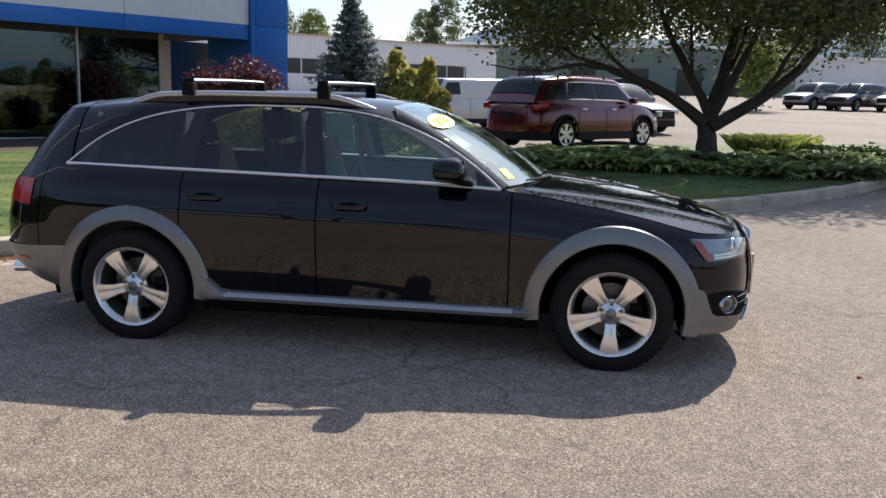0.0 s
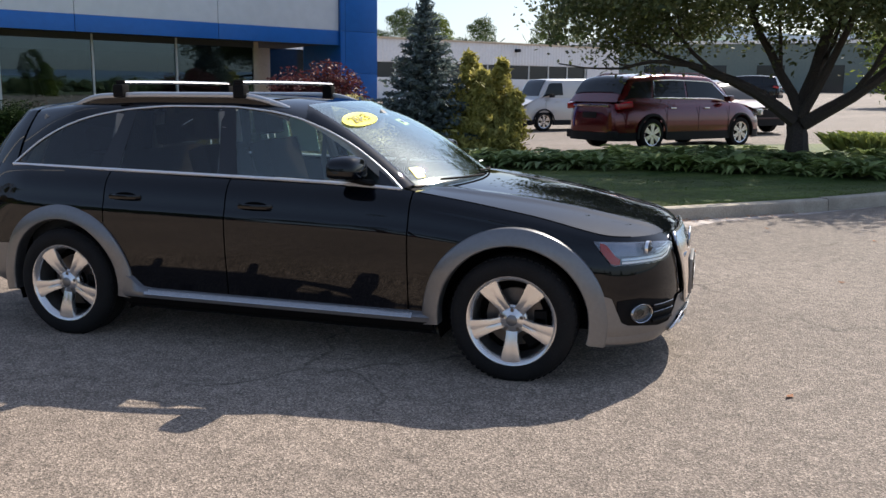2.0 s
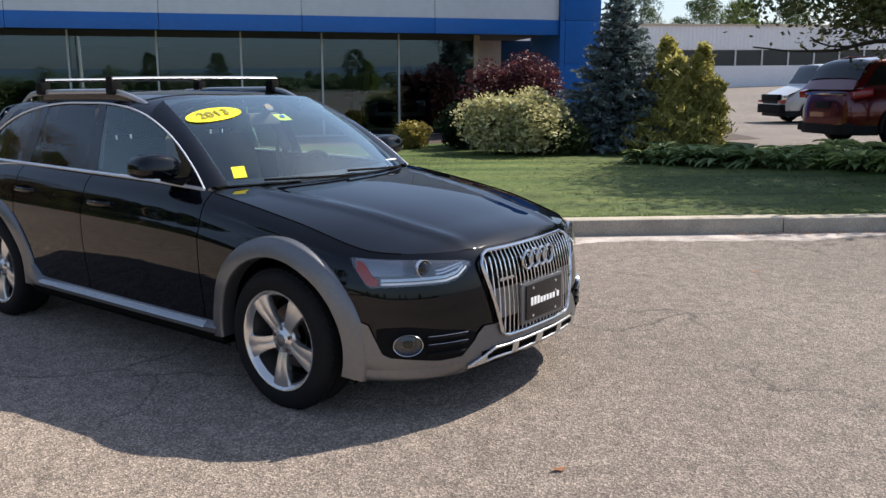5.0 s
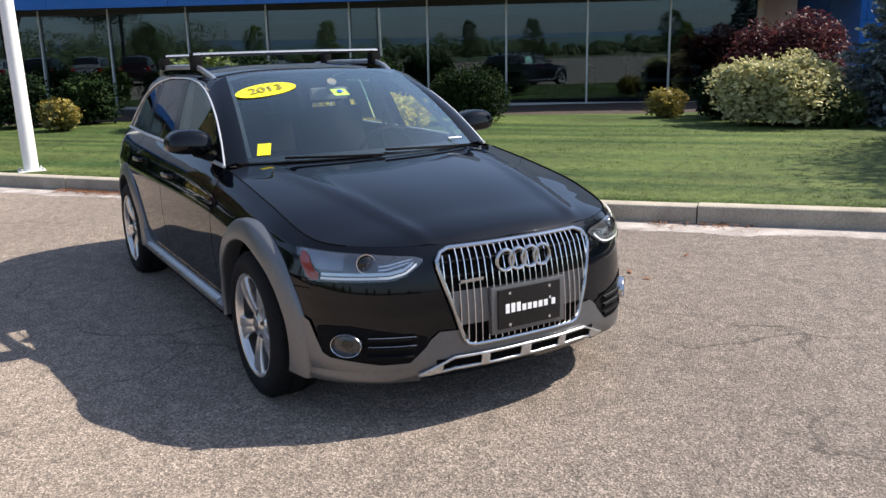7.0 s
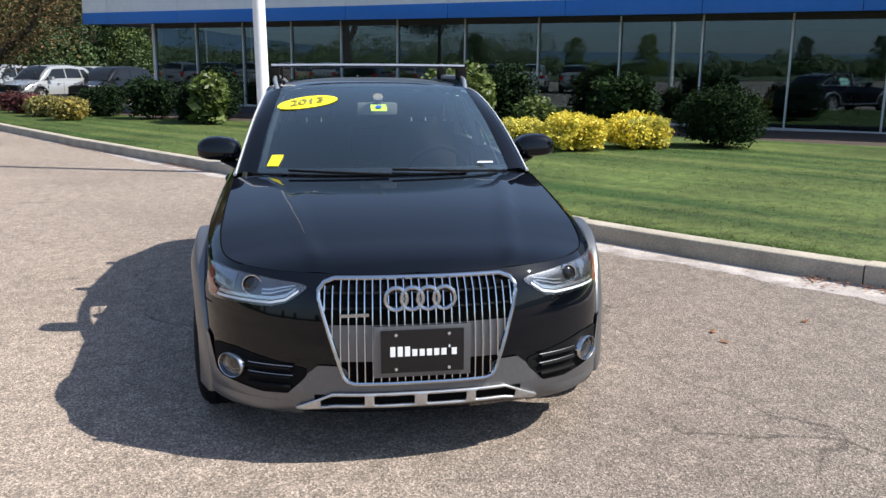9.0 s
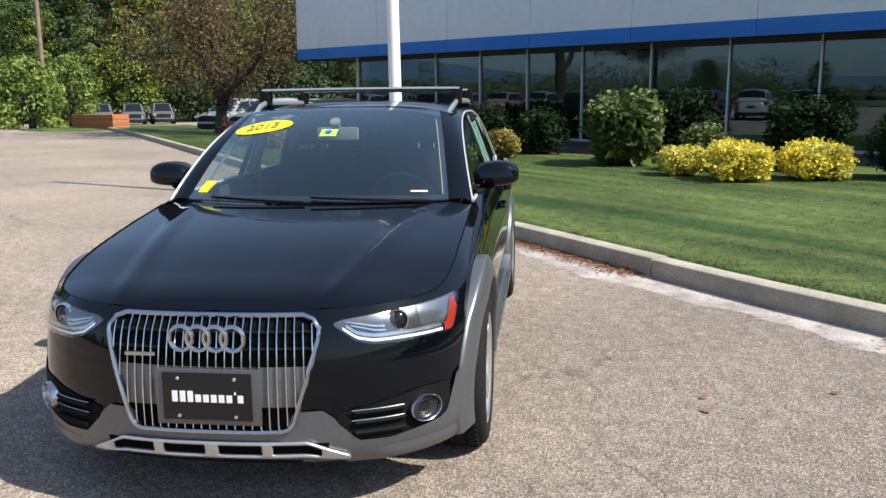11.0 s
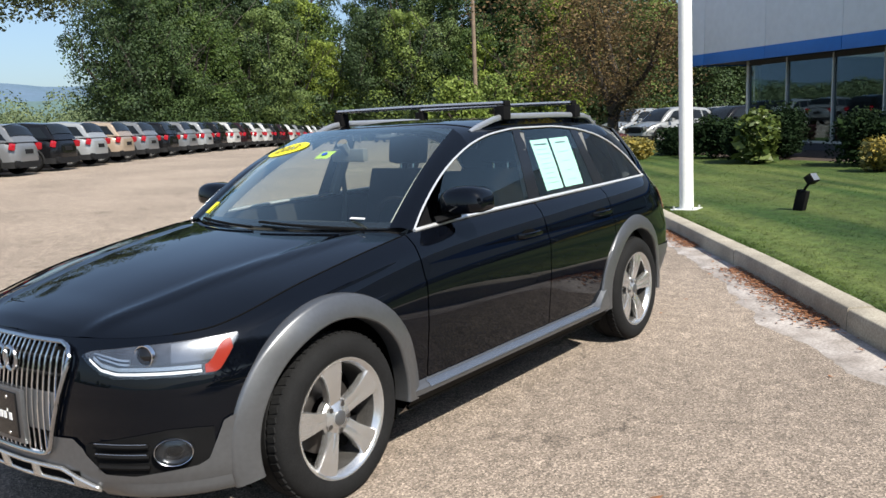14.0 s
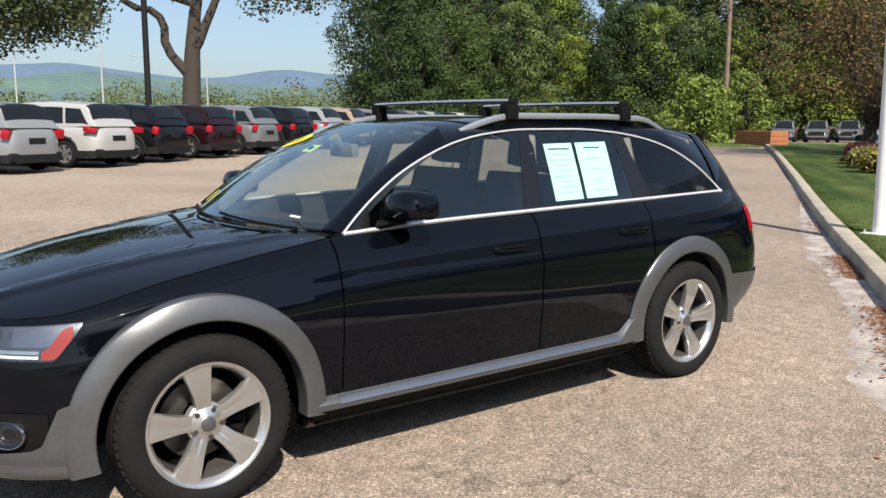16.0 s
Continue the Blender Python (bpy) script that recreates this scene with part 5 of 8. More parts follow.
vs = [b.verts.new(M @ Vector((0.172 * math.cos(a), 0.075 * math.sin(a), -0.004 * math.cos(a) ** 2))) for a in np.linspace(0, 2 * math.pi, 41)[:-1]]
b.faces.new(vs)
oval = part("year_sticker", b, YELLOW, wagon, "yellow oval year sticker on the windscreen", smooth=False)
txt = bpy.data.curves.new("year", "FONT")
txt.body, txt.size, txt.align_x, txt.align_y = "2013", 0.098, "CENTER", "CENTER"
txt.extrude = 0.0008
txt.offset = 0.0015
tmp = new("year", txt)
tm = bpy.data.meshes.new_from_object(tmp.evaluated_get(bpy.context.evaluated_depsgraph_get()))
bpy.data.objects.remove(tmp)
tm.materials.append(FADED_INK)
yo = new("year_number", tm)
yo.parent, yo.matrix_basis = oval, M @ Matrix.Translation((0, 0, 0.0035))

# two sheets in the left rear window
for k, (x0, x1) in enumerate(((-0.465, -0.665), (-0.69, -0.925))):
    b = bmesh.new()
    P = []
    for x in np.linspace(x0, x1, 5):
        zb_ = float(curve_through(BELT_X, [x])[0])
        P.append([Vector((x, pane_y(x, z) - 0.006, z)) for z in (zb_ + 0.03, zb_ + 0.17, zb_ + 0.312)])
    grid(b, P, flip=True)
    sh = part("window_sheet", b, PAPER, wagon, "pale mint price sheet in the rear door window")
    for r in range(9):
        if k and r % 2:
            continue
        b = bmesh.new()
        x = (x0 + x1) / 2
        zz = float(curve_through(BELT_X, [x])[0]) + 0.285 - r * 0.027
        w = (0.075 if r == 0 else 0.06 + 0.012 * ((r * 7) % 3 - 1)) * (0.8 if k else 1)
        hh = 0.003 if r == 0 else 0.0016
        bar_ = [b.verts.new((x + a, pane_y(x + a, zz + c) - 0.004, zz + c)) for a, c in ((w, -hh), (-w, -hh), (-w, hh), (w, hh))]
        b.faces.new(bar_)
        part("text_bar", b, FAINT_INK if r else INK, sh, smooth=False)


# ---------------------------------------------------------------- wheels
def wheel(name, parent, m, R=0.334, rim_r=0.236, width=0.235, spokes=5, tyre=RUBBER, alloy=ALLOY, twist=0.0):
    """A wheel lying on the local xz plane, its face towards -y: tyre, rim, spokes, hub and brake."""
    w = empty(name, m)
    w.parent = parent
    h = width / 2
    b = bmesh.new()
    lathe(b, [(rim_r - 0.004, -h + 0.012), (rim_r + 0.010, -h + 0.002), (rim_r + 0.035, -h - 0.004), (R - 0.035, -h - 0.001), (R - 0.014, -h + 0.012), (R - 0.003, -h + 0.034),
              (R, -h + 0.06), (R, -0.045), (R - 0.007, -0.043), (R - 0.007, -0.035), (R, -0.033), (R, 0.033), (R - 0.007, 0.035), (R - 0.007, 0.043), (R, 0.045), (R, h - 0.06), (R - 0.012, h - 0.02),
              (R - 0.04, h), (rim_r, h - 0.01)], 64)
    # shoulder grooves
    for k in range(60):
        a = 2 * math.pi * k / 60
        box(b, -0.0105, 0.0105, -h + 0.030, -0.048, -0.006, 0.0028, 0, Matrix.Rotation(a, 4, "Y") @ Matrix.Translation((0, 0, R - 0.001)) @ Matrix.Rotation(radians(14), 4, "Z"))
    t_ = part("tyre", b, tyre, w)
    b = bmesh.new()
    lathe(b, [(rim_r - 0.026, -h + 0.035), (rim_r - 0.016, -h + 0.016), (rim_r - 0.006, -h + 0.006), (rim_r + 0.002, -h + 0.004), (rim_r + 0.004, -h + 0.014)], 64)
    rim = part("rim", b, alloy, w)
    b = bmesh.new()
    lathe(b, [(rim_r - 0.03, h - 0.02), (rim_r - 0.034, 0.0), (rim_r - 0.0262, -h + 0.036)], 64)
    part("rim_barrel", b, SHADED_BARREL, rim, "inside of the rim, darkened for its shade")
    for k in range(spokes):
        a = 2 * math.pi * k / spokes + twist
        b = bmesh.new()
        P = []
        for r, wd, dp in ((0.045, 0.034, -h + 0.040), (0.075, 0.032, -h + 0.030), (0.11, 0.035, -h + 0.022), (0.15, 0.043, -h + 0.016), (0.185, 0.052, -h + 0.014), (rim_r - 0.014, 0.060, -h + 0.013)):
            P.append([Vector((x * wd * 1.0, y, r)) for x, y in ((-0.86, dp + 0.040), (-1, dp + 0.012), (-0.9, dp + 0.002), (-0.16, dp - 0.001), (0, dp + 0.0012), (0.16, dp - 0.001), (0.9, dp + 0.002), (1, dp + 0.012), (0.86, dp + 0.040))])
        V = grid(b, P, flip=True)
        bmesh.ops.transform(b, matrix=Matrix.Rotation(a, 4, "Y"), verts=b.verts)
        part("spoke", b, alloy, rim)
    b = bmesh.new()
    lathe(b, [(0.0, -h + 0.020), (0.02, -h + 0.021), (0.030, -h + 0.026), (0.034, -h + 0.03), (0.062, -h + 0.034), (0.078, -h + 0.05), (0.078, -h + 0.08)], 40)
    hub = part("hub", b, alloy, w)
    b = bmesh.new()
    lathe(b, [(0.0, -h + 0.017), (0.022, -h + 0.018), (0.029, -h + 0.022), (0.030, -h + 0.028)], 28)
    part("hub_cap", b, CLAD, hub)
    for k in range(5):
        a = 2 * math.pi * (k + 0.5) / 5 + twist
        b = bmesh.new()
        lathe(b, [(0.0, -h + 0.030), (0.010, -h + 0.030), (0.0105, -h + 0.045)], 8, Matrix.Rotation(a, 4, "Y") @ Matrix.Translation((0, 0, 0.054)))
        lathe(b, [(0.0125, -h + 0.042), (0.0135, -h + 0.034), (0.0165, -h + 0.036)], 12, Matrix.Rotation(a, 4, "Y") @ Matrix.Translation((0, 0, 0.054)))
        part("wheel_bolt", b, DISC, hub)
    b = bmesh.new()
    lathe(b, [(0.07, 0.0), (0.155, 0.0), (0.157, 0.012), (0.07, 0.012)], 40)
    part("brake_disc", b, DISC, w)
    b = bmesh.new()
    lathe(b, [(0.0, 0.03), (rim_r - 0.036, 0.03)], 24)
    part("brake_shield", b, LINING, w)
    b = bmesh.new()
    for a in np.linspace(radians(-28), radians(28), 5):
        box(b, 0.105, 0.175, -0.03, 0.035, -0.034, 0.034, 0.01, Matrix.Rotation(a + 0.4, 4, "Y"))
    part("brake_caliper", b, PLASTIC, w)
    return w


HUBY = 0.788
for wx, wz in WHEELS:
    wheel("wheel", wagon, Matrix.Translation((wx, -HUBY, wz)) @ Matrix.Rotation(radians(0), 4, "Y"), twist=radians(0 if wx > 0 else 3) + math.pi)
    wheel("wheel", wagon, Matrix.Translation((wx, HUBY, wz)) @ Matrix.Rotation(math.pi, 4, "Z"), twist=radians(-10 if wx > 0 else 11))
for sg in (1, -1):
    b = bmesh.new()
    tube(b, [(-2.24, sg * 0.55, 0.335), (-2.38, sg * 0.55, 0.328)], 0.035, 14)
    part("exhaust_tip", b, CHROME, wagon)

# ---------------------------------------------------------------- plants
BARK = material("tree_bark", (0.050, 0.041, 0.034), 0.95, vary=0.45, scale=6, second=(0.045, 0.036, 0.03), bump=0.02, bump_scale=28)
LEAF_LOCUST = leaf_material("locust_leaf", (0.040, 0.056, 0.022), (0.115, 0.135, 0.058), 0.6, 0.35)
LEAF_WOOD = leaf_material("wood_leaf", (0.019, 0.040, 0.011), (0.072, 0.112, 0.030), 0.6, 0.22)
LEAF_WOOD2 = leaf_material("light_wood_leaf", (0.08, 0.125, 0.022), (0.19, 0.245, 0.055), 0.6, 0.25)
LEAF_BROWN = leaf_material("browning_leaf", (0.06, 0.055, 0.024), (0.20, 0.135, 0.06), 0.7, 0.3)
LEAF_SPRUCE = leaf_material("spruce_needles", (0.06, 0.09, 0.085), (0.19, 0.235, 0.235), 0.7, 0.3)
LEAF_GOLD = leaf_material("golden_cypress", (0.26, 0.24, 0.04), (0.62, 0.52, 0.12), 0.6, 0.45)
LEAF_RED = leaf_material("barberry_leaf", (0.045, 0.012, 0.014), (0.13, 0.035, 0.04), 0.6, 0.25)
LEAF_VAR = leaf_material("variegated_leaf", (0.26, 0.26, 0.09), (0.74, 0.66, 0.34), 0.6, 0.3)
LEAF_YEL = leaf_material("yellow_euonymus", (0.34, 0.33, 0.03), (0.80, 0.68, 0.12), 0.55, 0.3)
LEAF_YEW = leaf_material("yew_needles", (0.007, 0.015, 0.006), (0.024, 0.044, 0.015), 0.8, 0.15, 0.06)
LEAF_RHODO = leaf_material("rhododendron_leaf", (0.034, 0.06, 0.015), (0.115, 0.15, 0.04), 0.45, 0.25)
LEAF_SPIREA = leaf_material("spirea_leaf", (0.10, 0.10, 0.03), (0.34, 0.28, 0.07), 0.6, 0.25)
LEAF_TUFT = leaf_material("grass_tuft", (0.17, 0.22, 0.05), (0.40, 0.44, 0.15), 0.6, 0.35)
LEAF_HOSTA = leaf_material("hosta_leaf", (0.12, 0.18, 0.05), (0.34, 0.42, 0.17), 0.6, 0.35)


def leaves(rng, centres, per, spread, size, squash=0.75, droop=0.0, long=1.6):
    """Leaf quads scattered round centres: arrays of points and faces."""
    n = len(centres) * per
    c = np.repeat(np.asarray(centres, float), per, 0)
    off = rng.normal(0, 1, (n, 3)) * spread
    off[:, 2] *= squash
    p = c + off
    a = rng.normal(0, 1, (n, 3))
    a[:, 2] = a[:, 2] * 0.5 - droop
    a /= np.linalg.norm(a, axis=1)[:, None]
    b_ = rng.normal(0, 1, (n, 3))
    b_ -= a * (a * b_).sum(1)[:, None]
    b_ /= np.linalg.norm(b_, axis=1)[:, None]
    s = size * rng.uniform(0.6, 1.3, n)[:, None]
    v = np.stack([p - a * s * long * 0.5, p + b_ * s * 0.42, p + a * s * long * 0.5, p - b_ * s * 0.42], 1).reshape(-1, 3)
    f = np.arange(n * 4).reshape(-1, 4)
    return v, f


def limbs(rng, bm, start, way, length, radius, depth, tips, bend=0.25, split=3, shrink=0.68, up=0.15, sides=7, spread=0.75):
    """A limb that bends, tapers and splits; its ends are added to tips."""
    pts, rad = [Vector(start)], [radius]
    d = Vector(way).normalized()
    n = 5
    for i in range(n):
        d = (d + Vector(rng.normal(0, bend, 3)) * 0.5 + Vector((0, 0, up * 0.3))).normalized()
        pts.append(pts[-1] + d * length / n)
        rad.append(radius * (1 - 0.45 * (i + 1) / n))
    tube(bm, pts, rad, max(4, sides), cap=False)
    if depth <= 1:
        tips += [p for p in pts[2:]]
    if depth == 0:
        return
    for k in range(split):
        ax = Vector(rng.normal(0, 1, 3))
        nd = (d + ax.normalized() * spread * rng.uniform(0.6, 1.2)).normalized()
        nd.z = max(nd.z, -0.12)
        at = pts[-1] if k < 2 else pts[int(rng.integers(2, n))]
        limbs(rng, bm, at, nd, length * shrink * rng.uniform(0.8, 1.15), rad[-1] * 0.75, depth - 1, tips, bend, split, shrink, up, sides - 1, spread)


def tree(name, label, m, trunks, leafmat, seed, depth=3, per=40, spread=0.5, size=0.1, up=0.2, droop=0.1, extra=None, category="tree", split=3, shrink=0.68, bend=0.25, floor=0.0):
    """A tree: trunk and limbs as one part, the crown of single leaves as another. trunks: (start, way, length, radius)."""
    rng = np.random.default_rng(seed)
    t = empty(name, m)
    tagged(t, label, category)
    b = bmesh.new()
    tips = []
    for st, wy, ln, rd in trunks:
        limbs(rng, b, st, wy, ln, rd, depth if ln > 1.2 else 0, tips, up=up, split=split, shrink=shrink, bend=bend)
    part("trunk", b, BARK, t)
    cs = [tuple(p) for p in tips if p.z > floor]
    if extra:
        cs += extra(rng)
    v, f = leaves(rng, cs, per, spread, size, droop=droop)
    ob = mesh_from("crown", v, f, leafmat, t, smooth=False)
    ob["kind"] = "stuff"
    return t


def bush(name, label, x, y, w, d, h, leafmat, seed, n=2200, size=0.05, stems=True, lumps=9, category="shrub", turn=0.0, flat=0.0, z=None):
    """A shrub: stems and a lumpy, open shell of leaves."""
    rng = np.random.default_rng(seed)
    t = empty(name, pose(x, y, lawn_z(x, y) if z is None else z, 0, 0, turn))
    tagged(t, label, category)
    cs = []
    lump = [(rng.uniform(-0.6, 0.6), rng.uniform(-0.6, 0.6), rng.uniform(0.35, 0.8 - flat), rng.uniform(0.34, 0.52)) for _ in range(lumps)] + [(0, 0, 0.42, 0.55)]
    while len(cs) < n:
        lx, ly, lz, r = lump[int(rng.integers(len(lump)))]
        q = rng.normal(0, 1, 3)
        q /= np.linalg.norm(q)
        rr = r * rng.uniform(0.72, 1.04)
        px, py, pz = lx + q[0] * rr, ly + q[1] * rr, lz + q[2] * rr * 0.9
        if 0.02 < pz < 1.05 and px * px + py * py + ((pz - 0.4) / 0.64) ** 2 < 1.0 + 0.1 * math.sin(5 * px + seed) * math.cos(4 * py):
            cs.append((px * w / 2, py * d / 2, pz * h))
    v, f = leaves(rng, cs, 1, size * 0.5, size)
    ob = mesh_from("foliage", v, f, leafmat, t, smooth=False)
    ob["kind"] = "stuff"
    for k in range(5):
        a = 2 * math.pi * k / 5 + seed
        b = bmesh.new()
        tube(b, [(0.04 * math.cos(a), 0.04 * math.sin(a), -0.05), (0.16 * w * math.cos(a), 0.16 * d * math.sin(a), h * 0.4), (0.28 * w * math.cos(a + 0.3), 0.28 * d * math.sin(a + 0.3), h * 0.62)], [0.02, 0.014, 0.006], 5)
        part("stem", b, BARK, t)
    # inner layer of larger leaves, added to keep light from passing straight through
    inner = [tuple(np.array([0.62 * px * w / 2, 0.62 * py * d / 2, 0.10 * h + 0.72 * pz * h])) for px, py, pz in rng.uniform(-1, 1, (n // 3, 3)) * np.array([0.85, 0.85, 0.5]) + np.array([0, 0, 0.5])]
    v, f = leaves(rng, inner, 1, size * 0.5, size * 2.0)
    ob = mesh_from("inner_foliage", v, f, leafmat, t, smooth=False)
    ob["kind"] = "stuff"
    return t


# tree on the island, forked low, with a wide hanging crown
def island_crown(rng):
    out = []
    for _ in range(470):
        a, r = rng.uniform(0, 2 * math.pi), math.sqrt(rng.uniform(0.02, 1))
        h = 2.8 + 4.7 * (1 - r * r) * rng.uniform(0.05, 1.0)
        out.append((-0.8 + 4.0 * r * math.cos(a), 0.4 + 3.5 * r * math.sin(a), h))
    for _ in range(90):
        out.append((rng.uniform(1.8, 5.6), rng.uniform(-1.2, 2.6), rng.uniform(3.2, 6.4)))
    return out


tree("island_tree", "broad dark-leaved tree forked low on the planted island", pose(3.95, 12.6, 0.2, 0, 0, 0),
     [((0, 0, -0.1), (0, 0, 1), 1.0, 0.27), ((-0.08, 0, 0.75), (-0.85, -0.1, 0.62), 2.3, 0.135), ((0.08, 0, 0.72), (0.95, -0.15, 0.40), 2.4, 0.145),
      ((0, 0.05, 0.85), (0.1, 0.2, 1), 2.2, 0.15), ((0, 0, 0.9), (-0.30, 0.3, 1), 2.2, 0.11), ((0.02, -0.02, 0.85), (0.42, -0.3, 0.9), 2.2, 0.10)],
     LEAF_LOCUST, 11, depth=2, per=120, spread=0.40, size=0.074, up=0.12, droop=0.35, extra=island_crown, shrink=0.75, floor=2.2)

# blue spruce: whorls of drooping sprays
def spruce(name, label, x, y, h, r, seed):
    rng = np.random.default_rng(seed)
    t = empty(name, pose(x, y, lawn_z(x, y)))
    tagged(t, label, "tree")
    b = bmesh.new()
    tube(b, [(0, 0, -0.1), (0, 0, h * 0.5), (0, 0, h)], [0.13, 0.07, 0.01], 8)
    cs = []
    V, F, n0 = [], [], 0
    z = 0.18
    while z < h - 0.05:
        k = 1 - z / h
        ring = int(9 + 8 * k)
        tier = 0.5 + 0.5 * math.sin(z * 17)
        for j in range(ring):
            a = 2 * math.pi * (j + rng.uniform(-0.3, 0.3)) / ring + z * 3
            L = (r * k ** 1.05 + 0.05) * rng.uniform(0.78, 1.12) * (0.9 + 0.16 * tier)
            dz = -0.10 * L + 0.05
            d = np.array([math.cos(a), math.sin(a), 0.0])
            tube(b, [(0, 0, z), tuple(d * L * 0.5 + np.array([0, 0, z + dz * 0.8])), tuple(d * L + np.array([0, 0, z + dz + 0.06]))], [0.018, 0.010, 0.004], 4, cap=False)
            m = int(34 * L) + 10
            for q in np.linspace(0.12, 1, m):
                side = rng.uniform(-1, 1) * 0.20 * (1.1 - 0.75 * q) * L
                p = d * L * q + np.array([-d[1], d[0], 0]) * side + np.array([0, 0, z + dz * 1.2 * q + 0.06 * q * q - abs(side) * 0.25 + rng.normal(0, 0.025)])
                cs.append(p)
        z += 0.085 + 0.10 * (1 - k) * 0.4 + 0.03
    v, f = leaves(rng, cs, 2, 0.035, 0.062, squash=0.6, long=1.9)
    ob = mesh_from("needles", v, f, LEAF_SPRUCE, t, smooth=False)
    ob["kind"] = "stuff"
    part("trunk", b, BARK, t)
    return t


spruce("blue_spruce", "dense conical blue spruce beside the showroom", -3.45, 12.1, 3.2, 1.62, 5)

# golden cypress: several upright plumes
rng = np.random.default_rng(21)
gc = empty("golden_cypress", pose(-2.2, 12.3, lawn_z(-2.2, 12.3)) @ Matrix.Diagonal((1.12, 1.12, 1.08, 1)))
tagged(gc, "golden thread-leaved cypress with upright plumes", "shrub")
cs, b = [], bmesh.new()
for px, py, hh, rr in ((-0.30, 0, 1.95, 0.46), (0.32, 0.05, 1.8, 0.42), (0.0, -0.25, 1.6, 0.44), (0.62, -0.1, 1.2, 0.40), (-0.7, -0.1, 1.15, 0.40), (0.1, -0.5, 1.0, 0.45), (-0.4, -0.55, 0.7, 0.45), (0.55, -0.5, 0.6, 0.42)):
    tube(b, [(px * 0.3, py * 0.3, -0.05), (px * 0.8, py * 0.8, hh * 0.5), (px, py, hh)], [0.04, 0.025, 0.005], 5)
    for _ in range(1300):
        k = rng.uniform(0, 1) ** 1.1
        a = rng.uniform(0, 2 * math.pi)
        R = 1.28 * rr * (1 - k) ** 0.6 * (0.8 + 0.35 * math.sin(k * 21 + a * 2)) * rng.uniform(0.7, 1.05)
        cs.append((px * (0.55 + 0.45 * k) + R * math.cos(a), py + R * math.sin(a), k * hh + 0.03))
v, f = leaves(rng, cs, 2, 0.03, 0.058, squash=1.0, droop=0.9, long=2.4)
ob = mesh_from("foliage", v, f, LEAF_GOLD, gc, smooth=False)
ob["kind"] = "stuff"
part("stems", b, BARK, gc)

bush("barberry", "dark red-leaved barberry by the entrance", -6.2, 12.45, 2.9, 2.2, 1.95, LEAF_RED, 31, 7500, 0.055)
bush("variegated_shrub", "cream and green variegated shrub in the bed", -4.75, 10.25, 2.75, 2.0, 1.25, LEAF_VAR, 32, 7500, 0.055, lumps=12)
bush("low_green_shrub", "bright green low shrub beside the spruce", -3.7, 10.65, 1.0, 0.9, 0.62, LEAF_RHODO, 33, 1500, 0.06)
bush("box_shrub", "dark clipped evergreen shrub by the glass", -6.3, 10.75, 1.25, 1.1, 0.95, LEAF_YEW, 34, 3200, 0.045)
bush("spirea", "small yellow-green spirea in the mulch bed", -7.4, 10.45, 0.95, 0.85, 0.58, LEAF_SPIREA, 35, 1700, 0.045, category="shrub")
bush("yew", "dark clipped round yew before the glass", -9.45, 7.1, 2.0, 1.7, 1.15, LEAF_YEW, 36, 10000, 0.034, lumps=14)
bush("euonymus", "bright yellow euonymus mound", -9.5, 5.6, 1.75, 1.4, 0.66, LEAF_YEL, 37, 6000, 0.036, flat=0.1)
bush("euonymus", "bright yellow euonymus mound", -9.35, 4.3, 1.95, 1.5, 0.68, LEAF_YEL, 38, 7000, 0.036, flat=0.1)
bush("euonymus", "bright yellow euonymus mound", -10.35, 3.5, 1.3, 1.1, 0.55, LEAF_YEL, 39, 4000, 0.036, flat=0.1)
bush("laurel", "green spreading laurel behind the yellow mounds", -11.5, 5.9, 2.3, 1.6, 1.35, LEAF_YEW, 40, 5200, 0.07, lumps=12)
bush("laurel", "green spreading laurel behind the yellow mounds", -11.3, 4.1, 1.3, 1.1, 0.85, LEAF_RHODO, 41, 2000, 0.06)
bush("rhododendron", "tall light-leaved rhododendron against the glass", -13.0, 2.75, 2.7, 1.9, 1.5, LEAF_RHODO, 42, 3800, 0.105, lumps=12)
bush("yew", "dark yew behind the rhododendron", -13.7, 4.1, 1.9, 1.5, 1.55, LEAF_YEW, 43, 4200, 0.05)
bush("spirea", "small amber spirea at the bed's edge", -14.9, 0.15, 1.35, 1.0, 0.68, LEAF_SPIREA, 44, 2200, 0.05)
bush("rhododendron", "light-leaved rhododendron at the showroom corner", -17.7, -3.0, 1.6, 1.3, 1.25, LEAF_RHODO, 45, 1700, 0.105)
for k, (x, y, w, h) in enumerate(((-16.9, -0.4, 2.4, 1.25), (-18.6, -3.4, 2.2, 1.1), (-20.3, -4.9, 2.4, 1.2), (-22.0, -6.6, 2.2, 1.0), (-16.6, 1.0, 2.0, 1.2), (-19.6, -3.0, 2.4, 1.5))):
    bush("yew", "dark clipped yew by the showroom corner", x, y, w, w * 0.8, h, LEAF_YEW, 50 + k, 3600, 0.055)
for k, (x, y) in enumerate(((-21.0, -8.0), (-22.6, -9.0), (-19.4, -6.9), (-24.2, -9.8))):
    bush("barberry", "low reddish barberry at the end of the bed", x, y, 1.7, 1.3, 0.62, LEAF_RED if k % 2 else LEAF_SPIREA, 60 + k, 1800, 0.06)

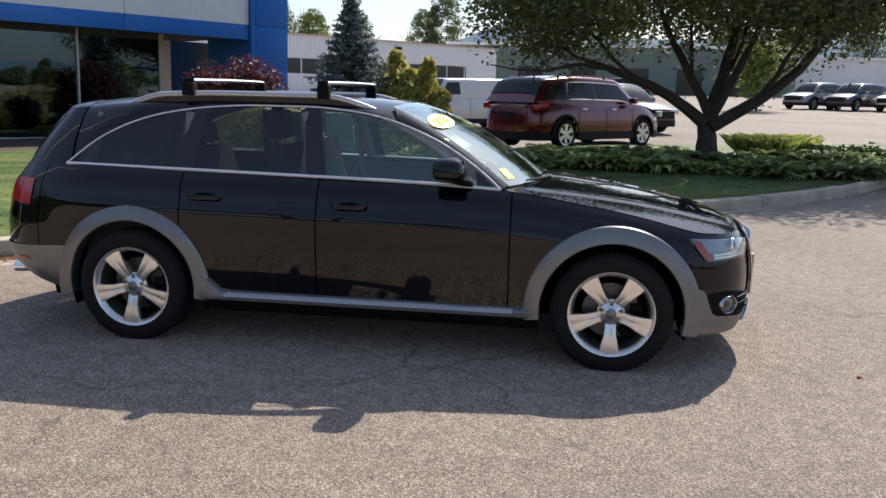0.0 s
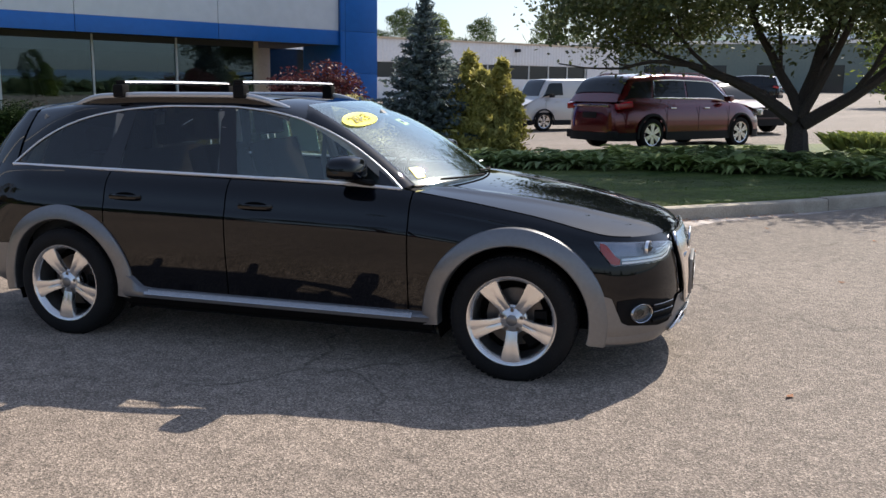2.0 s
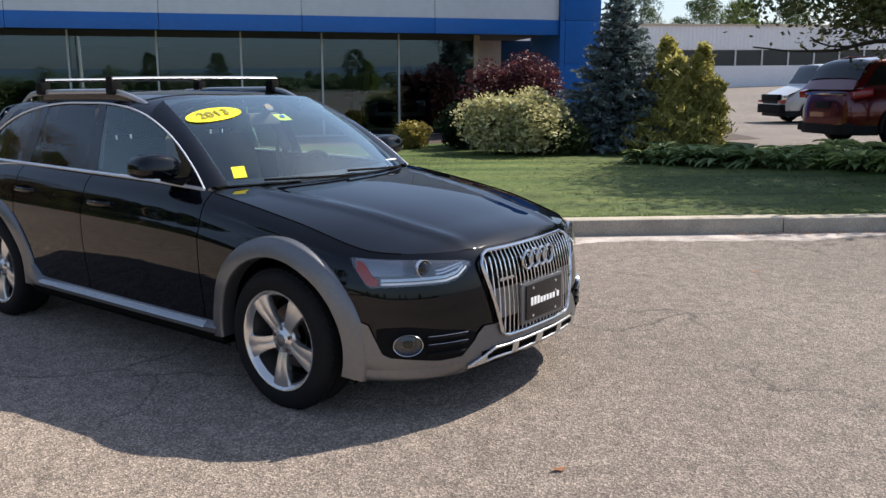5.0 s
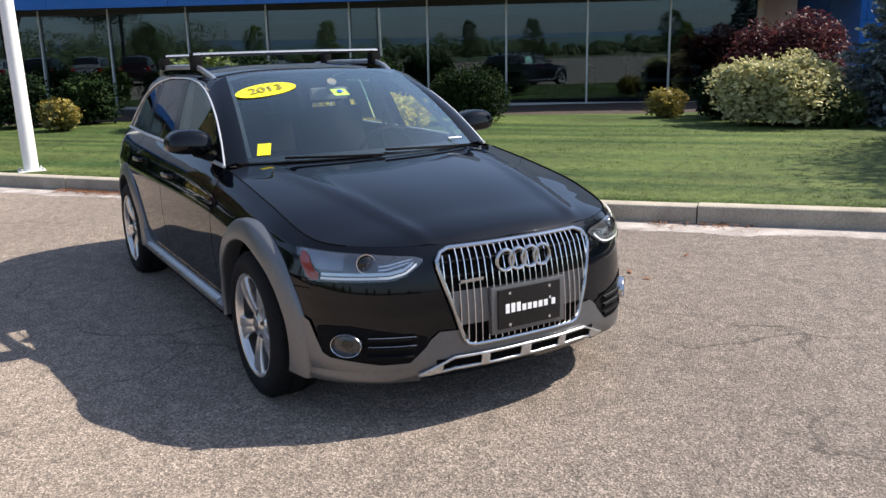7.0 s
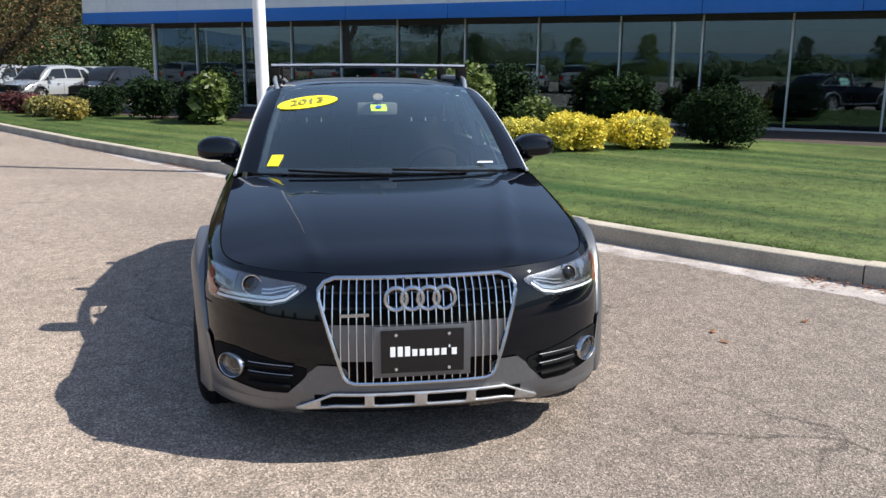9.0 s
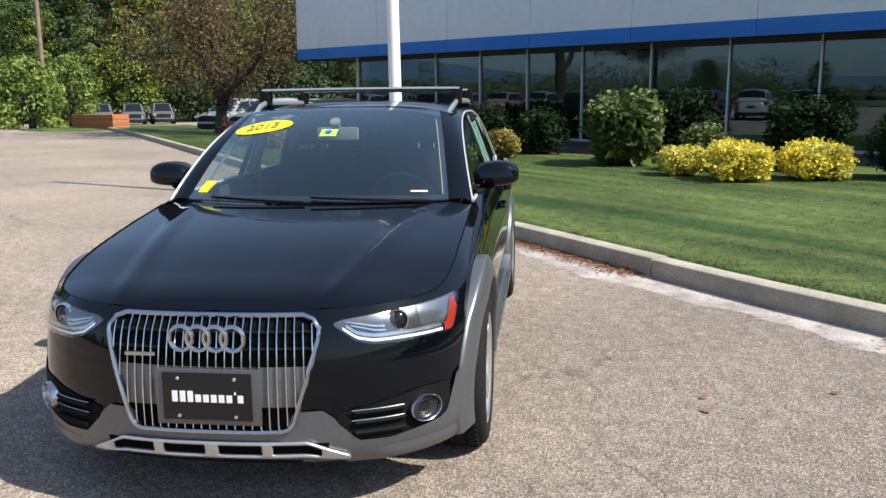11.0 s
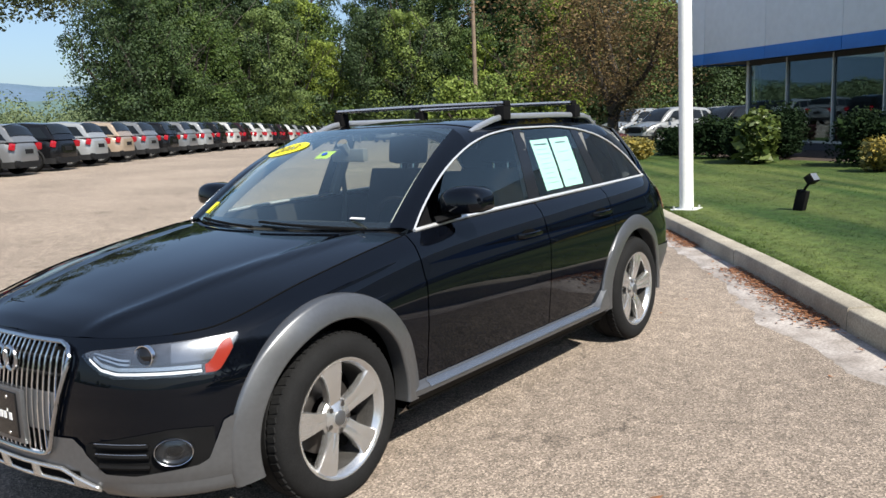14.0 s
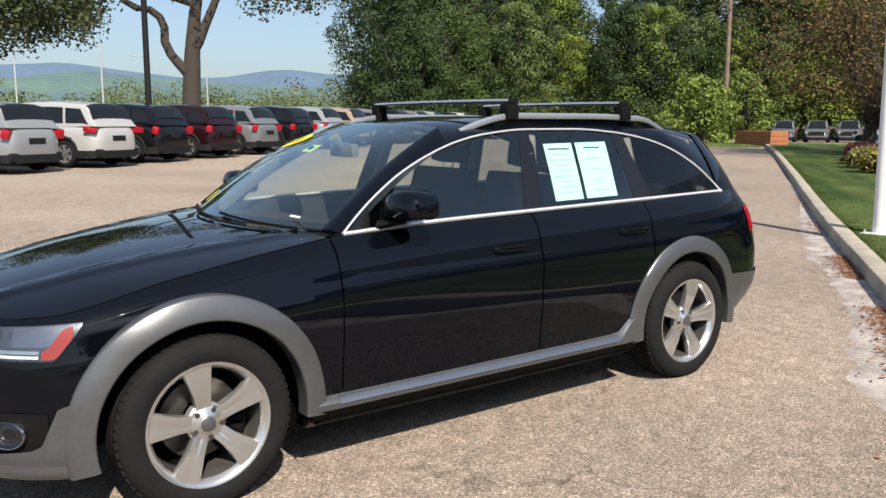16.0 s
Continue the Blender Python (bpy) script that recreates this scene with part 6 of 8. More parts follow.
# plantain lilies on the island
def hosta(seed):
    rng = np.random.default_rng(seed)
    b = bmesh.new()
    for k in range(52):
        a = rng.uniform(0, 2 * math.pi)
        L, W = rng.uniform(0.20, 0.40), rng.uniform(0.032, 0.060)
        el = rng.uniform(0.5, 1.25)
        d = Vector((math.cos(a), math.sin(a), 0))
        s = Vector((-d.y, d.x, 0))
        row = []
        for t in (0, 0.3, 0.6, 0.85, 1.0):
            rr = L * t * math.cos(el * (1 - 0.5 * t))
            z = L * (math.sin(el) * t * 1.25 - 0.75 * t * t)
            w = W * math.sin(math.pi * min(1, 0.12 + 0.88 * t)) if t < 1 else 0.003
            row.append([d * rr + s * w + Vector((0, 0, z + 0.03)), d * rr + Vector((0, 0, z + 0.018)), d * rr - s * w + Vector((0, 0, z + 0.03))])
        grid(b, row)
    return b


hostas = [None] * 4
rng = np.random.default_rng(77)
count = 0
for i in range(20):
    for j in range(6):
        x = -1.9 + i * 0.47 + rng.uniform(-0.12, 0.12)
        y0 = 9.7 + 0.10 * (x + 1.9) - 0.55 * ease(0, 5, x)
        y = y0 + j * 0.52 + rng.uniform(-0.12, 0.12)
        if x < 0.2 and j > 2 or math.hypot(x - 3.95, y - 12.6) < 0.6:
            continue
        k = count % 4
        m = pose(x, y, lawn_z(x, y), 0, 0, rng.uniform(0, 360)) @ Matrix.Scale(rng.uniform(0.95, 1.6), 4)
        if hostas[k] is None:
            hostas[k] = link_mesh("hosta", hosta(70 + k), LEAF_HOSTA)
            tagged(hostas[k], "green hosta clump in the island bed", "plant", "hostas on the island", "stuff")
            hostas[k].matrix_basis = m
        else:
            o = hostas[k].copy()
            scene.collection.objects.link(o)
            o.matrix_basis = m
        count += 1


def grass_clump(x, y, h, seed):
    rng = np.random.default_rng(seed)
    V, F = [], []
    for k in range(300):
        a, L = rng.uniform(0, 2 * math.pi), h * rng.uniform(0.7, 1.2)
        lean = rng.uniform(0.2, 1.1)
        bx, by = rng.normal(0, 0.10, 2)
        d = (math.cos(a), math.sin(a))
        i = len(V)
        V += [(bx - d[1] * 0.005, by + d[0] * 0.005, 0), (bx + d[1] * 0.005, by - d[0] * 0.005, 0), (bx + d[0] * lean * L * 0.4, by + d[1] * lean * L * 0.4, L * 0.7), (bx + d[0] * lean * L, by + d[1] * lean * L, L * 0.85)]
        F += [(i, i + 1, i + 2), (i + 2, i + 1, i + 3)]
    ob = mesh_from("ornamental_grass", V, F, LEAF_TUFT, None, smooth=False)
    ob.matrix_basis = pose(x, y, lawn_z(x, y))
    return tagged(ob, "light green tuft of ornamental grass", "plant")


for k, (x, y) in enumerate(((5.0, 13.6), (5.5, 13.9), (6.0, 14.0), (5.4, 13.3))):
    grass_clump(x, y, 0.50, 90 + k)
bush("groundcover", "low dark groundcover at the island's tip", 6.9, 13.2, 2.6, 2.2, 0.34, LEAF_WOOD, 95, 2600, 0.06, category="shrub", flat=0.2)

# mown grass blades near the kerb
rng = np.random.default_rng(8)
V, F = [], []
for _ in range(120000):
    s = rng.uniform(KARC[0] + 22, KARC[-1] - 4)
    p, n = kerb_at(s)
    d = 0.2 + rng.uniform(0, 1) ** 1.9 * 8.0
    q = p + n * d
    if q.x > -3.5 and q.y > 9.6:
        continue
    z = lawn_z(q.x, q.y)
    a = rng.uniform(0, 2 * math.pi)
    h = rng.uniform(0.006, 0.018) * (0.6 + 0.9 * max(0.0, noise.noise(Vector((q.x * 2.2, q.y * 2.2, 4.0))) + 0.35))
    lx, ly = rng.normal(0, 0.032, 2)
    w = 0.005 + 0.001 * d
    i = len(V)
    V += [(q.x - w * math.cos(a), q.y - w * math.sin(a), z - 0.005), (q.x + w * math.cos(a), q.y + w * math.sin(a), z - 0.005), (q.x + lx, q.y + ly, z + h)]
    F.append((i, i + 1, i + 2))
tagged(mesh_from("grass", V, F, GRASS, None, smooth=False), "short mown grass blades", "grass", kind="stuff")

# ---------------------------------------------------------------- other vehicles
DARK_GLASS = material("dark_car_glass", (0.010, 0.012, 0.014), 0.08, spec=0.32)
TRIM = material("dark_bumper_trim", (0.011, 0.011, 0.012), 0.7, spec=0.25, vary=0.1, scale=9)


def paint(name, c, rough=0.28):
    return material(name, c, rough, metal=0.25, coat=0.55)


PAINTS = {"maroon": material("maroon_paint", (0.11, 0.004, 0.009), 0.2, metal=0.4, coat=0.9), "white": paint("white_car_paint", (0.47, 0.465, 0.45)), "black": material("black_suv_paint", (0.006, 0.006, 0.007), 0.2, spec=0.3, coat=0.2),
          "silver": paint("silver_paint", (0.30, 0.31, 0.32)), "grey": paint("grey_paint", (0.17, 0.175, 0.185)), "tan": paint("tan_paint", (0.36, 0.28, 0.21)),
          "red": material("dark_red_paint", (0.014, 0.004, 0.005), 0.2, spec=0.3, coat=0.2), "blue": paint("dark_blue_paint", (0.025, 0.035, 0.055)), "light": paint("light_grey_paint", (0.26, 0.27, 0.28))}
_wheel_cache = {}


def car_wheel(parent, x, y, r):
    """A plain wheel with tyre, rim and spokes; alike wheels share meshes."""
    w = empty("wheel", Matrix.Translation((x, y, r)) @ Matrix.Rotation(0 if y < 0 else math.pi, 4, "Z"))
    w.parent = parent
    if r not in _wheel_cache:
        b = bmesh.new()
        q = r * 0.68
        lathe(b, [(q, -0.10), (q + 0.02, -0.112), (r - 0.04, -0.112), (r - 0.008, -0.09), (r, -0.06), (r, 0.08), (r - 0.05, 0.11), (q, 0.10)], 32)
        t = part("tyre", b, RUBBER, w)
        b = bmesh.new()
        lathe(b, [(q - 0.03, 0.09), (q - 0.035, 0.0), (q - 0.018, -0.098), (q + 0.004, -0.106)], 32)
        for k in range(6):
            for s in (-0.16, 0.16):
                a = 2 * math.pi * k / 6 + s
                box(b, -0.026, 0.026, -0.100, -0.07, 0.03, q - 0.01, 0, Matrix.Rotation(a, 4, "Y"))
        lathe(b, [(0.0, -0.105), (0.05, -0.102), (0.065, -0.08)], 16)
        m = part("rim", b, ALLOY, w)
        b = bmesh.new()
        lathe(b, [(0, -0.02), (q - 0.03, -0.02)], 16)
        d = part("brake_shield", b, LINING, w)
        _wheel_cache[r] = (t.data, m.data, d.data)
    else:
        for nm, me in zip(("tyre", "rim", "brake_shield"), _wheel_cache[r]):
            o = new(nm, me)
            o.parent = w
    return w


def vehicle(name, label, m, pt, L=4.25, W=1.77, H=1.66, wb=2.55, wr=0.335, belt=0.98, hood=0.96, cowl=0.95, rear_lean=0.30, category="car", van=False, group="", chrome=False, pickup=False):
    """A car facing +x: rounded body, arches, glasshouse, panes, lamps and wheels."""
    v = empty(name, m)
    tagged(v, label, category, group)
    hx, hy = L / 2, W / 2
    nose = hx - cowl - 0.25
    N = 84
    out = []
    for k in range(N):
        a = 2 * math.pi * k / N
        c, s = math.cos(a), math.sin(a)
        out.append((hx * math.copysign(abs(c) ** (0.55 if c > 0 else 0.47), c), hy * math.copysign(abs(s) ** 0.28, s)))
    dense = []
    for k in range(N):
        (x0, y0), (x1, y1) = out[k], out[(k + 1) % N]
        n = max(1, int(math.hypot(x1 - x0, y1 - y0) / 0.09))
        dense += [(x0 + (x1 - x0) * i / n, y0 + (y1 - y0) * i / n) for i in range(n)]
    axles = (wb / 2 + 0.02, -wb / 2 + 0.02)

    def top(x):
        return belt - (belt - hood + 0.20) * ease(hx - cowl, hx, x) + 0.03 * ease(0, -hx, x)
    levels = [(0.24, 0.07), (0.30, 0.02), (0.42, 0.0), (0.60, 0.0), (0.74, 0.005), (0.86, 0.03), (0.95, 0.06), (1.0, 0.10)]
    P = []
    for x, y in dense + dense[:1]:
        row = []
        for i, (z, ins) in enumerate(levels):
            zz = 0.24 + (top(x) - 0.24) * (z - 0.24) / 0.76
            k = 1 - ins / hy * 1.0
            row.append(Vector((x * (1 - ins / hx * (1.3 if abs(x) > hx * 0.85 else 0.4)), y * k, zz)))
        P.append(row)
    b = bmesh.new()
    R = wr + 0.06
    V = grid(b, P, skip=lambda i, j: any((((P[i][j] + P[i + 1][j + 1]) / 2).x - ax) ** 2 + (((P[i][j] + P[i + 1][j + 1]) / 2).z - wr) ** 2 < R * R for ax in axles) and abs(P[i][j].y) > hy * 0.6)
    lid = [[Vector((x, y * hy * 0.885, top(x) + 0.05 * (1 - y * y))) for y in np.linspace(-1, 1, 9)] for x in np.linspace(hx * 0.955, -hx * 0.95, 16)]
    grid(b, lid)
    body = part("body", b, pt, v)
    # cladding below
    b = bmesh.new()
    P2 = [[Vector((x * 1.004, y * 1.006, z)) for z in (0.235, 0.32, 0.43)] for x, y in dense + dense[:1]]
    grid(b, P2, skip=lambda i, j: any((((P2[i][j] + P2[i + 1][j + 1]) / 2).x - ax) ** 2 + (((P2[i][j] + P2[i + 1][j + 1]) / 2).z - wr) ** 2 < R * R for ax in axles) and abs(P2[i][j].y) > hy * 0.6)
    part("cladding", b, TRIM, v)
    for ax in axles:
        for sg in (1, -1):
            b = bmesh.new()
            grid(b, [[Vector((ax + r * math.cos(a), sg * (hy + o), wr + r * math.sin(a))) for r, o in ((R + 0.055, -0.008), (R + 0.03, 0.010), (R - 0.005, 0.012), (R - 0.01, -0.30))] for a in np.linspace(radians(-12), radians(192), 28)], flip=(sg < 0))
            part("wheel_arch", b, TRIM, v)
    b = bmesh.new()
    box(b, -hx * 0.9, hx * 0.9, -hy * 0.86, hy * 0.86, 0.25, 0.5)
    part("underbody", b, LINING, v, smooth=False)
    # glasshouse: stations along the car, each a rounded section under a curved roof line
    xf0, xr0 = hx - cowl, -hx + (0.05 if van else 0.07)
    xf1, xr1 = xf0 - (0.45 if van else 0.78), xr0 + (0.05 if van else rear_lean)
    if pickup:
        xr0 = -hx + 1.75
        xr1 = xr0 + 0.12
    rise_ = H - belt
    drop = 0.02 if van else 0.075
    LINE = [(xr0, 0.0), (xr0 + (xr1 - xr0) * 0.35, 0.36 * rise_), (xr0 + (xr1 - xr0) * 0.8, 0.80 * rise_), (xr1 + 0.05, rise_ - drop - 0.015), (xr1 + 0.30, rise_ - drop + 0.01), ((xr1 + xf1) / 2, rise_),
            (xf1 - 0.12, rise_ - 0.03), (xf1 + 0.06, rise_ - 0.085), (xf1 + (xf0 - xf1) * 0.45, 0.60 * rise_), (xf0, 0.0)]

    def gp(x, p, off=0.0):
        """A point of the glasshouse at station x: p from the belt (0) over the roof's edge (0.5 to 0.65) to the middle (1)."""
        u = (x - xr0) / (xf0 - xr0)
        h = max(0.004, float(curve_through(LINE, [x])[0]))
        r = min(0.10, 0.45 * h)
        yb = hy * 0.905 * (1 - 0.085 * abs(2 * u - 1) ** 3.5)
        lean_ = 0.08 if van else 0.25
        ya = yb - lean_ * (h - r)
        base = top(x) - 0.012
        if p <= 0.5:
            k = p / 0.5
            return Vector((x, ya + (yb - ya) * (1 - k) + 0.012 * math.sin(math.pi * k) + off, base + (h - r) * k))
        if p <= 0.65:
            k = (p - 0.5) / 0.15 * math.pi / 2
            return Vector((x, ya - 1.3 * r * (1 - math.cos(k)) + off * math.cos(k), base + h - r + r * math.sin(k) + off * math.sin(k)))
        k = (p - 0.65) / 0.35
        yc = ya - 1.3 * r
        return Vector((x, yc * (1 - k), base + h + 0.03 * min(1, h / 0.4) * (1 - (1 - k) ** 2) + off))
    stations = list(np.linspace(xr0, xr1 + 0.05, 9)) + list(np.linspace(xr1 + 0.15, xf1 - 0.15, 9)) + list(np.linspace(xf1 - 0.05, xf0, 10))
    ps = (0, 0.25, 0.5, 0.55, 0.6, 0.65, 0.8, 1.0)
    b = bmesh.new()
    G_ = []
    for x in stations:
        row = [gp(x, p) for p in ps]
        G_.append(row + [Vector((q.x, -q.y, q.z)) for q in row[-2::-1]])
    grid(b, G_, flip=True)
    part("roof", b, pt, v)

    def pane_(nm, f0, f1, r0, r1, sg, p0=0.10, p1=0.47, mat=DARK_GLASS):
        """A side window with slanting ends: (low, high) station at its front and rear."""
        bb = bmesh.new()
        P_ = []
        for t in np.linspace(0, 1, 10):
            col = []
            for k in np.linspace(0, 1, 4):
                x = (f0 + (f1 - f0) * k) * (1 - t) + (r0 + (r1 - r0) * k) * t
                q = gp(x, p0 + (p1 - p0) * k, 0.010)
                col.append(Vector((q.x, sg * q.y, q.z)))
            P_.append(col)
        grid(bb, P_, flip=(sg > 0))
        return part(nm, bb, mat, v), P_
    cab = xf0 - xr0
    if van:
        panes = ((xf0 - 0.12, xf1 + 0.02, xf0 - 1.05, xf0 - 1.0),)
    elif pickup:
        panes = ((xf0 - 0.14, xf1 + 0.04, xf0 - 1.12, xf0 - 1.12), (xf0 - 1.20, xf0 - 1.20, xr0 + 0.16, xr1 + 0.10))
    else:
        m1, m2 = xf0 - 0.44 * cab, xf0 - 0.73 * cab
        panes = ((xf0 - 0.16, xf1 + 0.03, m1 + 0.03, m1 + 0.01), (m1 - 0.05, m1 - 0.05, m2 + 0.03, m2 + 0.10), (m2 - 0.05, m2 + 0.02, xr0 + (0.16 if chrome else 0.21), xr1 + (0.05 if chrome else 0.09)))
    for sg in (1, -1):
        rims = []
        for i, e_ in enumerate(panes):
            rims.append(pane_("side_window", *e_, sg)[1])
        if chrome:
            bb = bmesh.new()
            up = [row[-1] for P_ in rims[:2] for row in P_]
            dn = [row[0] for P_ in rims[:2] for row in P_][::-1]
            tube(bb, up + dn + up[:1], 0.016, 5, cap=False)
            part("window_trim", bb, CHROME, v)
            bb = bmesh.new()
            tube(bb, [Vector((x, sg * (gp(x, 0.65).y + 0.03), gp(x, 0.65).z + lift)) for x, lift in ((xr1 + 0.2, 0.0), (xr1 + 0.45, 0.05), (xf1 - 0.4, 0.05), (xf1 - 0.15, 0.0))], 0.018, 6)
            part("roof_rail", bb, pt, v)
        bb = bmesh.new()
        box(bb, -0.07, 0.07, -0.10, 0.10, -0.07, 0.07, 0.03, Matrix.Translation((xf0 - 0.45, sg * (hy + 0.06), belt + 0.10)))
        part("mirror", bb, pt if not van else TRIM, v)
        for hxp in ((0.25, -0.75) if not van else (0.9,)):
            bb = bmesh.new()
            box(bb, -0.09, 0.09, -0.012, 0.012, -0.012, 0.012, 0.005, Matrix.Translation((hxp * L / 4.5, sg * (hy * 0.985), belt - 0.12)))
            part("door_handle", bb, CHROME if chrome else pt, v)
        for dx in ((0.95, 0.0, -0.95) if not van else (1.35, 0.35)):
            bb = bmesh.new()
            box(bb, -0.004, 0.004, -0.003, 0.003, 0.36, belt - 0.07, 0, Matrix.Translation((dx * L / 4.6, sg * (hy + 0.0015), 0)))
            part("door_seam", bb, LINING, v, smooth=False)
        # lamps
        bb = bmesh.new()
        box(bb, -0.10, 0.09, -0.14, 0.12, -0.075, 0.075, 0.03, Matrix.Translation((hx * 0.945, sg * hy * 0.74, hood - 0.22)) @ Matrix.Rotation(radians(-22 * sg), 4, "Z"))
        part("headlamp", bb, REFLECTOR, v)
        bb = bmesh.new()
        if van:
            box(bb, -0.05, 0.04, -0.07, 0.07, -0.2, 0.2, 0.02, Matrix.Translation((-hx * 0.985, sg * hy * 0.84, 1.0)))
        elif L < 4.3:
            box(bb, -0.045, 0.15, -0.16, 0.10, -0.115, 0.115, 0.06, Matrix.Translation((-hx * 0.95, sg * hy * 0.80, belt - 0.13)) @ Matrix.Rotation(radians(28 * sg), 4, "Z") @ Matrix.Rotation(radians(-14), 4, "Y"))
        else:
            box(bb, -0.04, 0.30, -0.24, 0.10, -0.07, 0.07, 0.032, Matrix.Translation((-hx * 0.955, sg * hy * 0.79, belt - 0.08)) @ Matrix.Rotation(radians(24 * sg), 4, "Z") @ Matrix.Rotation(radians(-10), 4, "Y"))
        part("tail_lamp", bb, RED_LAMP, v)
    for nm, xa, xb in (("windscreen", xf0 - 0.05, xf1 + 0.02), ("rear_window", xr0 + 0.3 * (xr1 - xr0), xr1 - 0.02)):
        bb = bmesh.new()
        P_ = []
        for x in np.linspace(xa, xb, 7):
            row = [gp(x, p, 0.012) + Vector((0.012 if x > 0 else -0.02, 0, 0)) for p in ((0.66 if x > 0 or van else 0.57), 0.75, 0.88, 1.0)]
            P_.append(row + [Vector((q.x, -q.y, q.z)) for q in row[-2::-1]])
        grid(bb, P_, flip=(xa > 0))
        part(nm, bb, DARK_GLASS, v)
    b = bmesh.new()
    box(b, -0.02, 0.05, -0.55, 0.55, -0.12, 0.12, 0.03, Matrix.Translation((hx * 0.985, 0, hood - 0.32)))
    part("grille", b, TRIM, v)
    b = bmesh.new()
    box(b, -0.03, 0.01, -0.24, 0.24, -0.07, 0.07, 0.01, Matrix.Translation((-hx * 0.99, 0, belt - 0.28)))
    part("plate_recess", b, TRIM, v)
    if chrome:
        b = bmesh.new()
        box(b, -0.02, 0.02, -0.6, 0.6, -0.02, 0.02, 0.01, Matrix.Translation((-hx * 0.985, 0, belt - 0.06)))
        part("tailgate_strip", b, CHROME, v)
    if not van:
        b = bmesh.new()
        box(b, -0.02, 0.10, -hy * 0.84, hy * 0.84, 0.27, 0.47, 0.05, Matrix.Translation((-hx * 0.985, 0, 0)))
        part("rear_bumper", b, TRIM, v)
    if pickup:
        b = bmesh.new()
        box(b, -hx + 0.06, xr0 - 0.02, -hy * 0.93, hy * 0.93, 0.6, belt + 0.06, 0.03)
        part("cargo_bed", b, pt, v)
    for ax in axles:
        for sg in (1, -1):
            car_wheel(v, ax, sg * (hy - 0.115), wr)
    return v


def stand(x, y, heading):
    return pose(x, y, rise(x, y), 0, 0, heading)


def from_wheel(x, y, heading, wb, W, side, rear=True):
    """Pose of a car whose rear (or front) wheel on a side (-1 right, 1 left) stands at x, y."""
    a = radians(heading)
    ax = (-wb / 2 + 0.02) if rear else (wb / 2 + 0.02)
    ly = side * (W / 2 - 0.1)
    cx = x - (ax * math.cos(a) - ly * math.sin(a))
    cy = y - (ax * math.sin(a) + ly * math.cos(a))
    return stand(cx, cy, heading)


vehicle("suv", "dark maroon three-row SUV with chrome window trim", from_wheel(1.0, 15.3, 49.5, 3.07, 1.99, -1), PAINTS["maroon"], 5.19, 1.99, 1.77, 3.07, 0.375, 1.10, 1.08, 1.18, 0.50, "car", chrome=True)
cargo_van = vehicle("cargo_van", "white cargo van with plain sides", from_wheel(-3.8, 27.3, 222, 3.43, 1.98, 1, False), PAINTS["white"], 5.7, 1.98, 2.0, 3.43, 0.37, 1.25, 1.10, 0.95, 0.05, "van", van=True)
b = bmesh.new()
box(b, 2.70, 2.90, -0.90, 0.90, 0.34, 0.64, 0.05)
part("bumper", b, PLASTIC, cargo_van, "black plastic bumper")
b = bmesh.new()
box(b, 2.72, 2.885, -0.62, 0.62, 0.74, 0.98, 0.03)
part("grille", b, PLASTIC, cargo_van, "black grille")
for sg in (1, -1):
    b = bmesh.new()
    box(b, 2.70, 2.88, sg * 0.77 - 0.13, sg * 0.77 + 0.13, 0.70, 0.78, 0.02)
    part("indicator", b, AMBER, cargo_van, "amber indicator")
vehicle("crossover", "dark plum crossover parked beyond the maroon SUV", stand(2.55, 23.8, -50), paint("plum_paint", (0.03, 0.006, 0.011)), 4.5, 1.83, 1.58, 2.65, 0.35, 0.95, 0.92, 1.0, 0.4, "car")
vehicle("suv", "black SUV far across the car park", stand(4.4, 55.0, 165), PAINTS["black"], 4.6, 1.85, 1.68, 2.7, 0.35, 1.0, 0.98, 1.0, 0.35, "car")
for x, y, c, nm in ((16.4, 50.6, "grey", "grey"), (18.6, 49.6, "blue", "dark blue"), (21.3, 49.0, "white", "white"), (24.0, 48.3, "silver", "silver")):
    vehicle("suv", f"{nm} SUV parked at the far side", stand(x, y + 1.0, 222), PAINTS[c], 4.6, 1.85, 1.66, 2.7, 0.36, 1.0, 0.98, 1.02, 0.35, "car", group="cars at the far side")

# long row of new cars seen from behind
ROW = ["light", "white", "black", "red", "grey", "black", "silver", "tan", "grey", "black", "grey", "silver", "black", "white", "red", "white", "white", "black", "red", "white", "grey", "black", "white", "light", "black", "grey"]
WORD = {"light": "light grey", "white": "white", "black": "black", "red": "dark red", "grey": "grey", "silver": "silver", "tan": "tan"}
kept = {}
for k, c in enumerate(ROW):
    i = k - 1
    x, y = -2.8 - 2.15 * i, -19.6 - 1.42 * i
    big = k == 1
    m = from_wheel(x, y, 303.4 + (k * 37 % 5 - 2) * 0.7, 2.7 if big else 2.55, 1.84 if big else 1.77, 1)
    if c in kept and not big:
        copy_thing(kept[c], m)
    else:
        o = vehicle("crossover", f"{WORD[c]} compact crossover parked nose-in in a row", m, PAINTS[c], 4.65 if big else 4.25, 1.84 if big else 1.77, 1.69 if big else 1.66, 2.7 if big else 2.55, 0.345, 1.02, 0.98, 1.0, 0.42, "car", group="row of parked crossovers")
        if not big:
            kept[c] = o

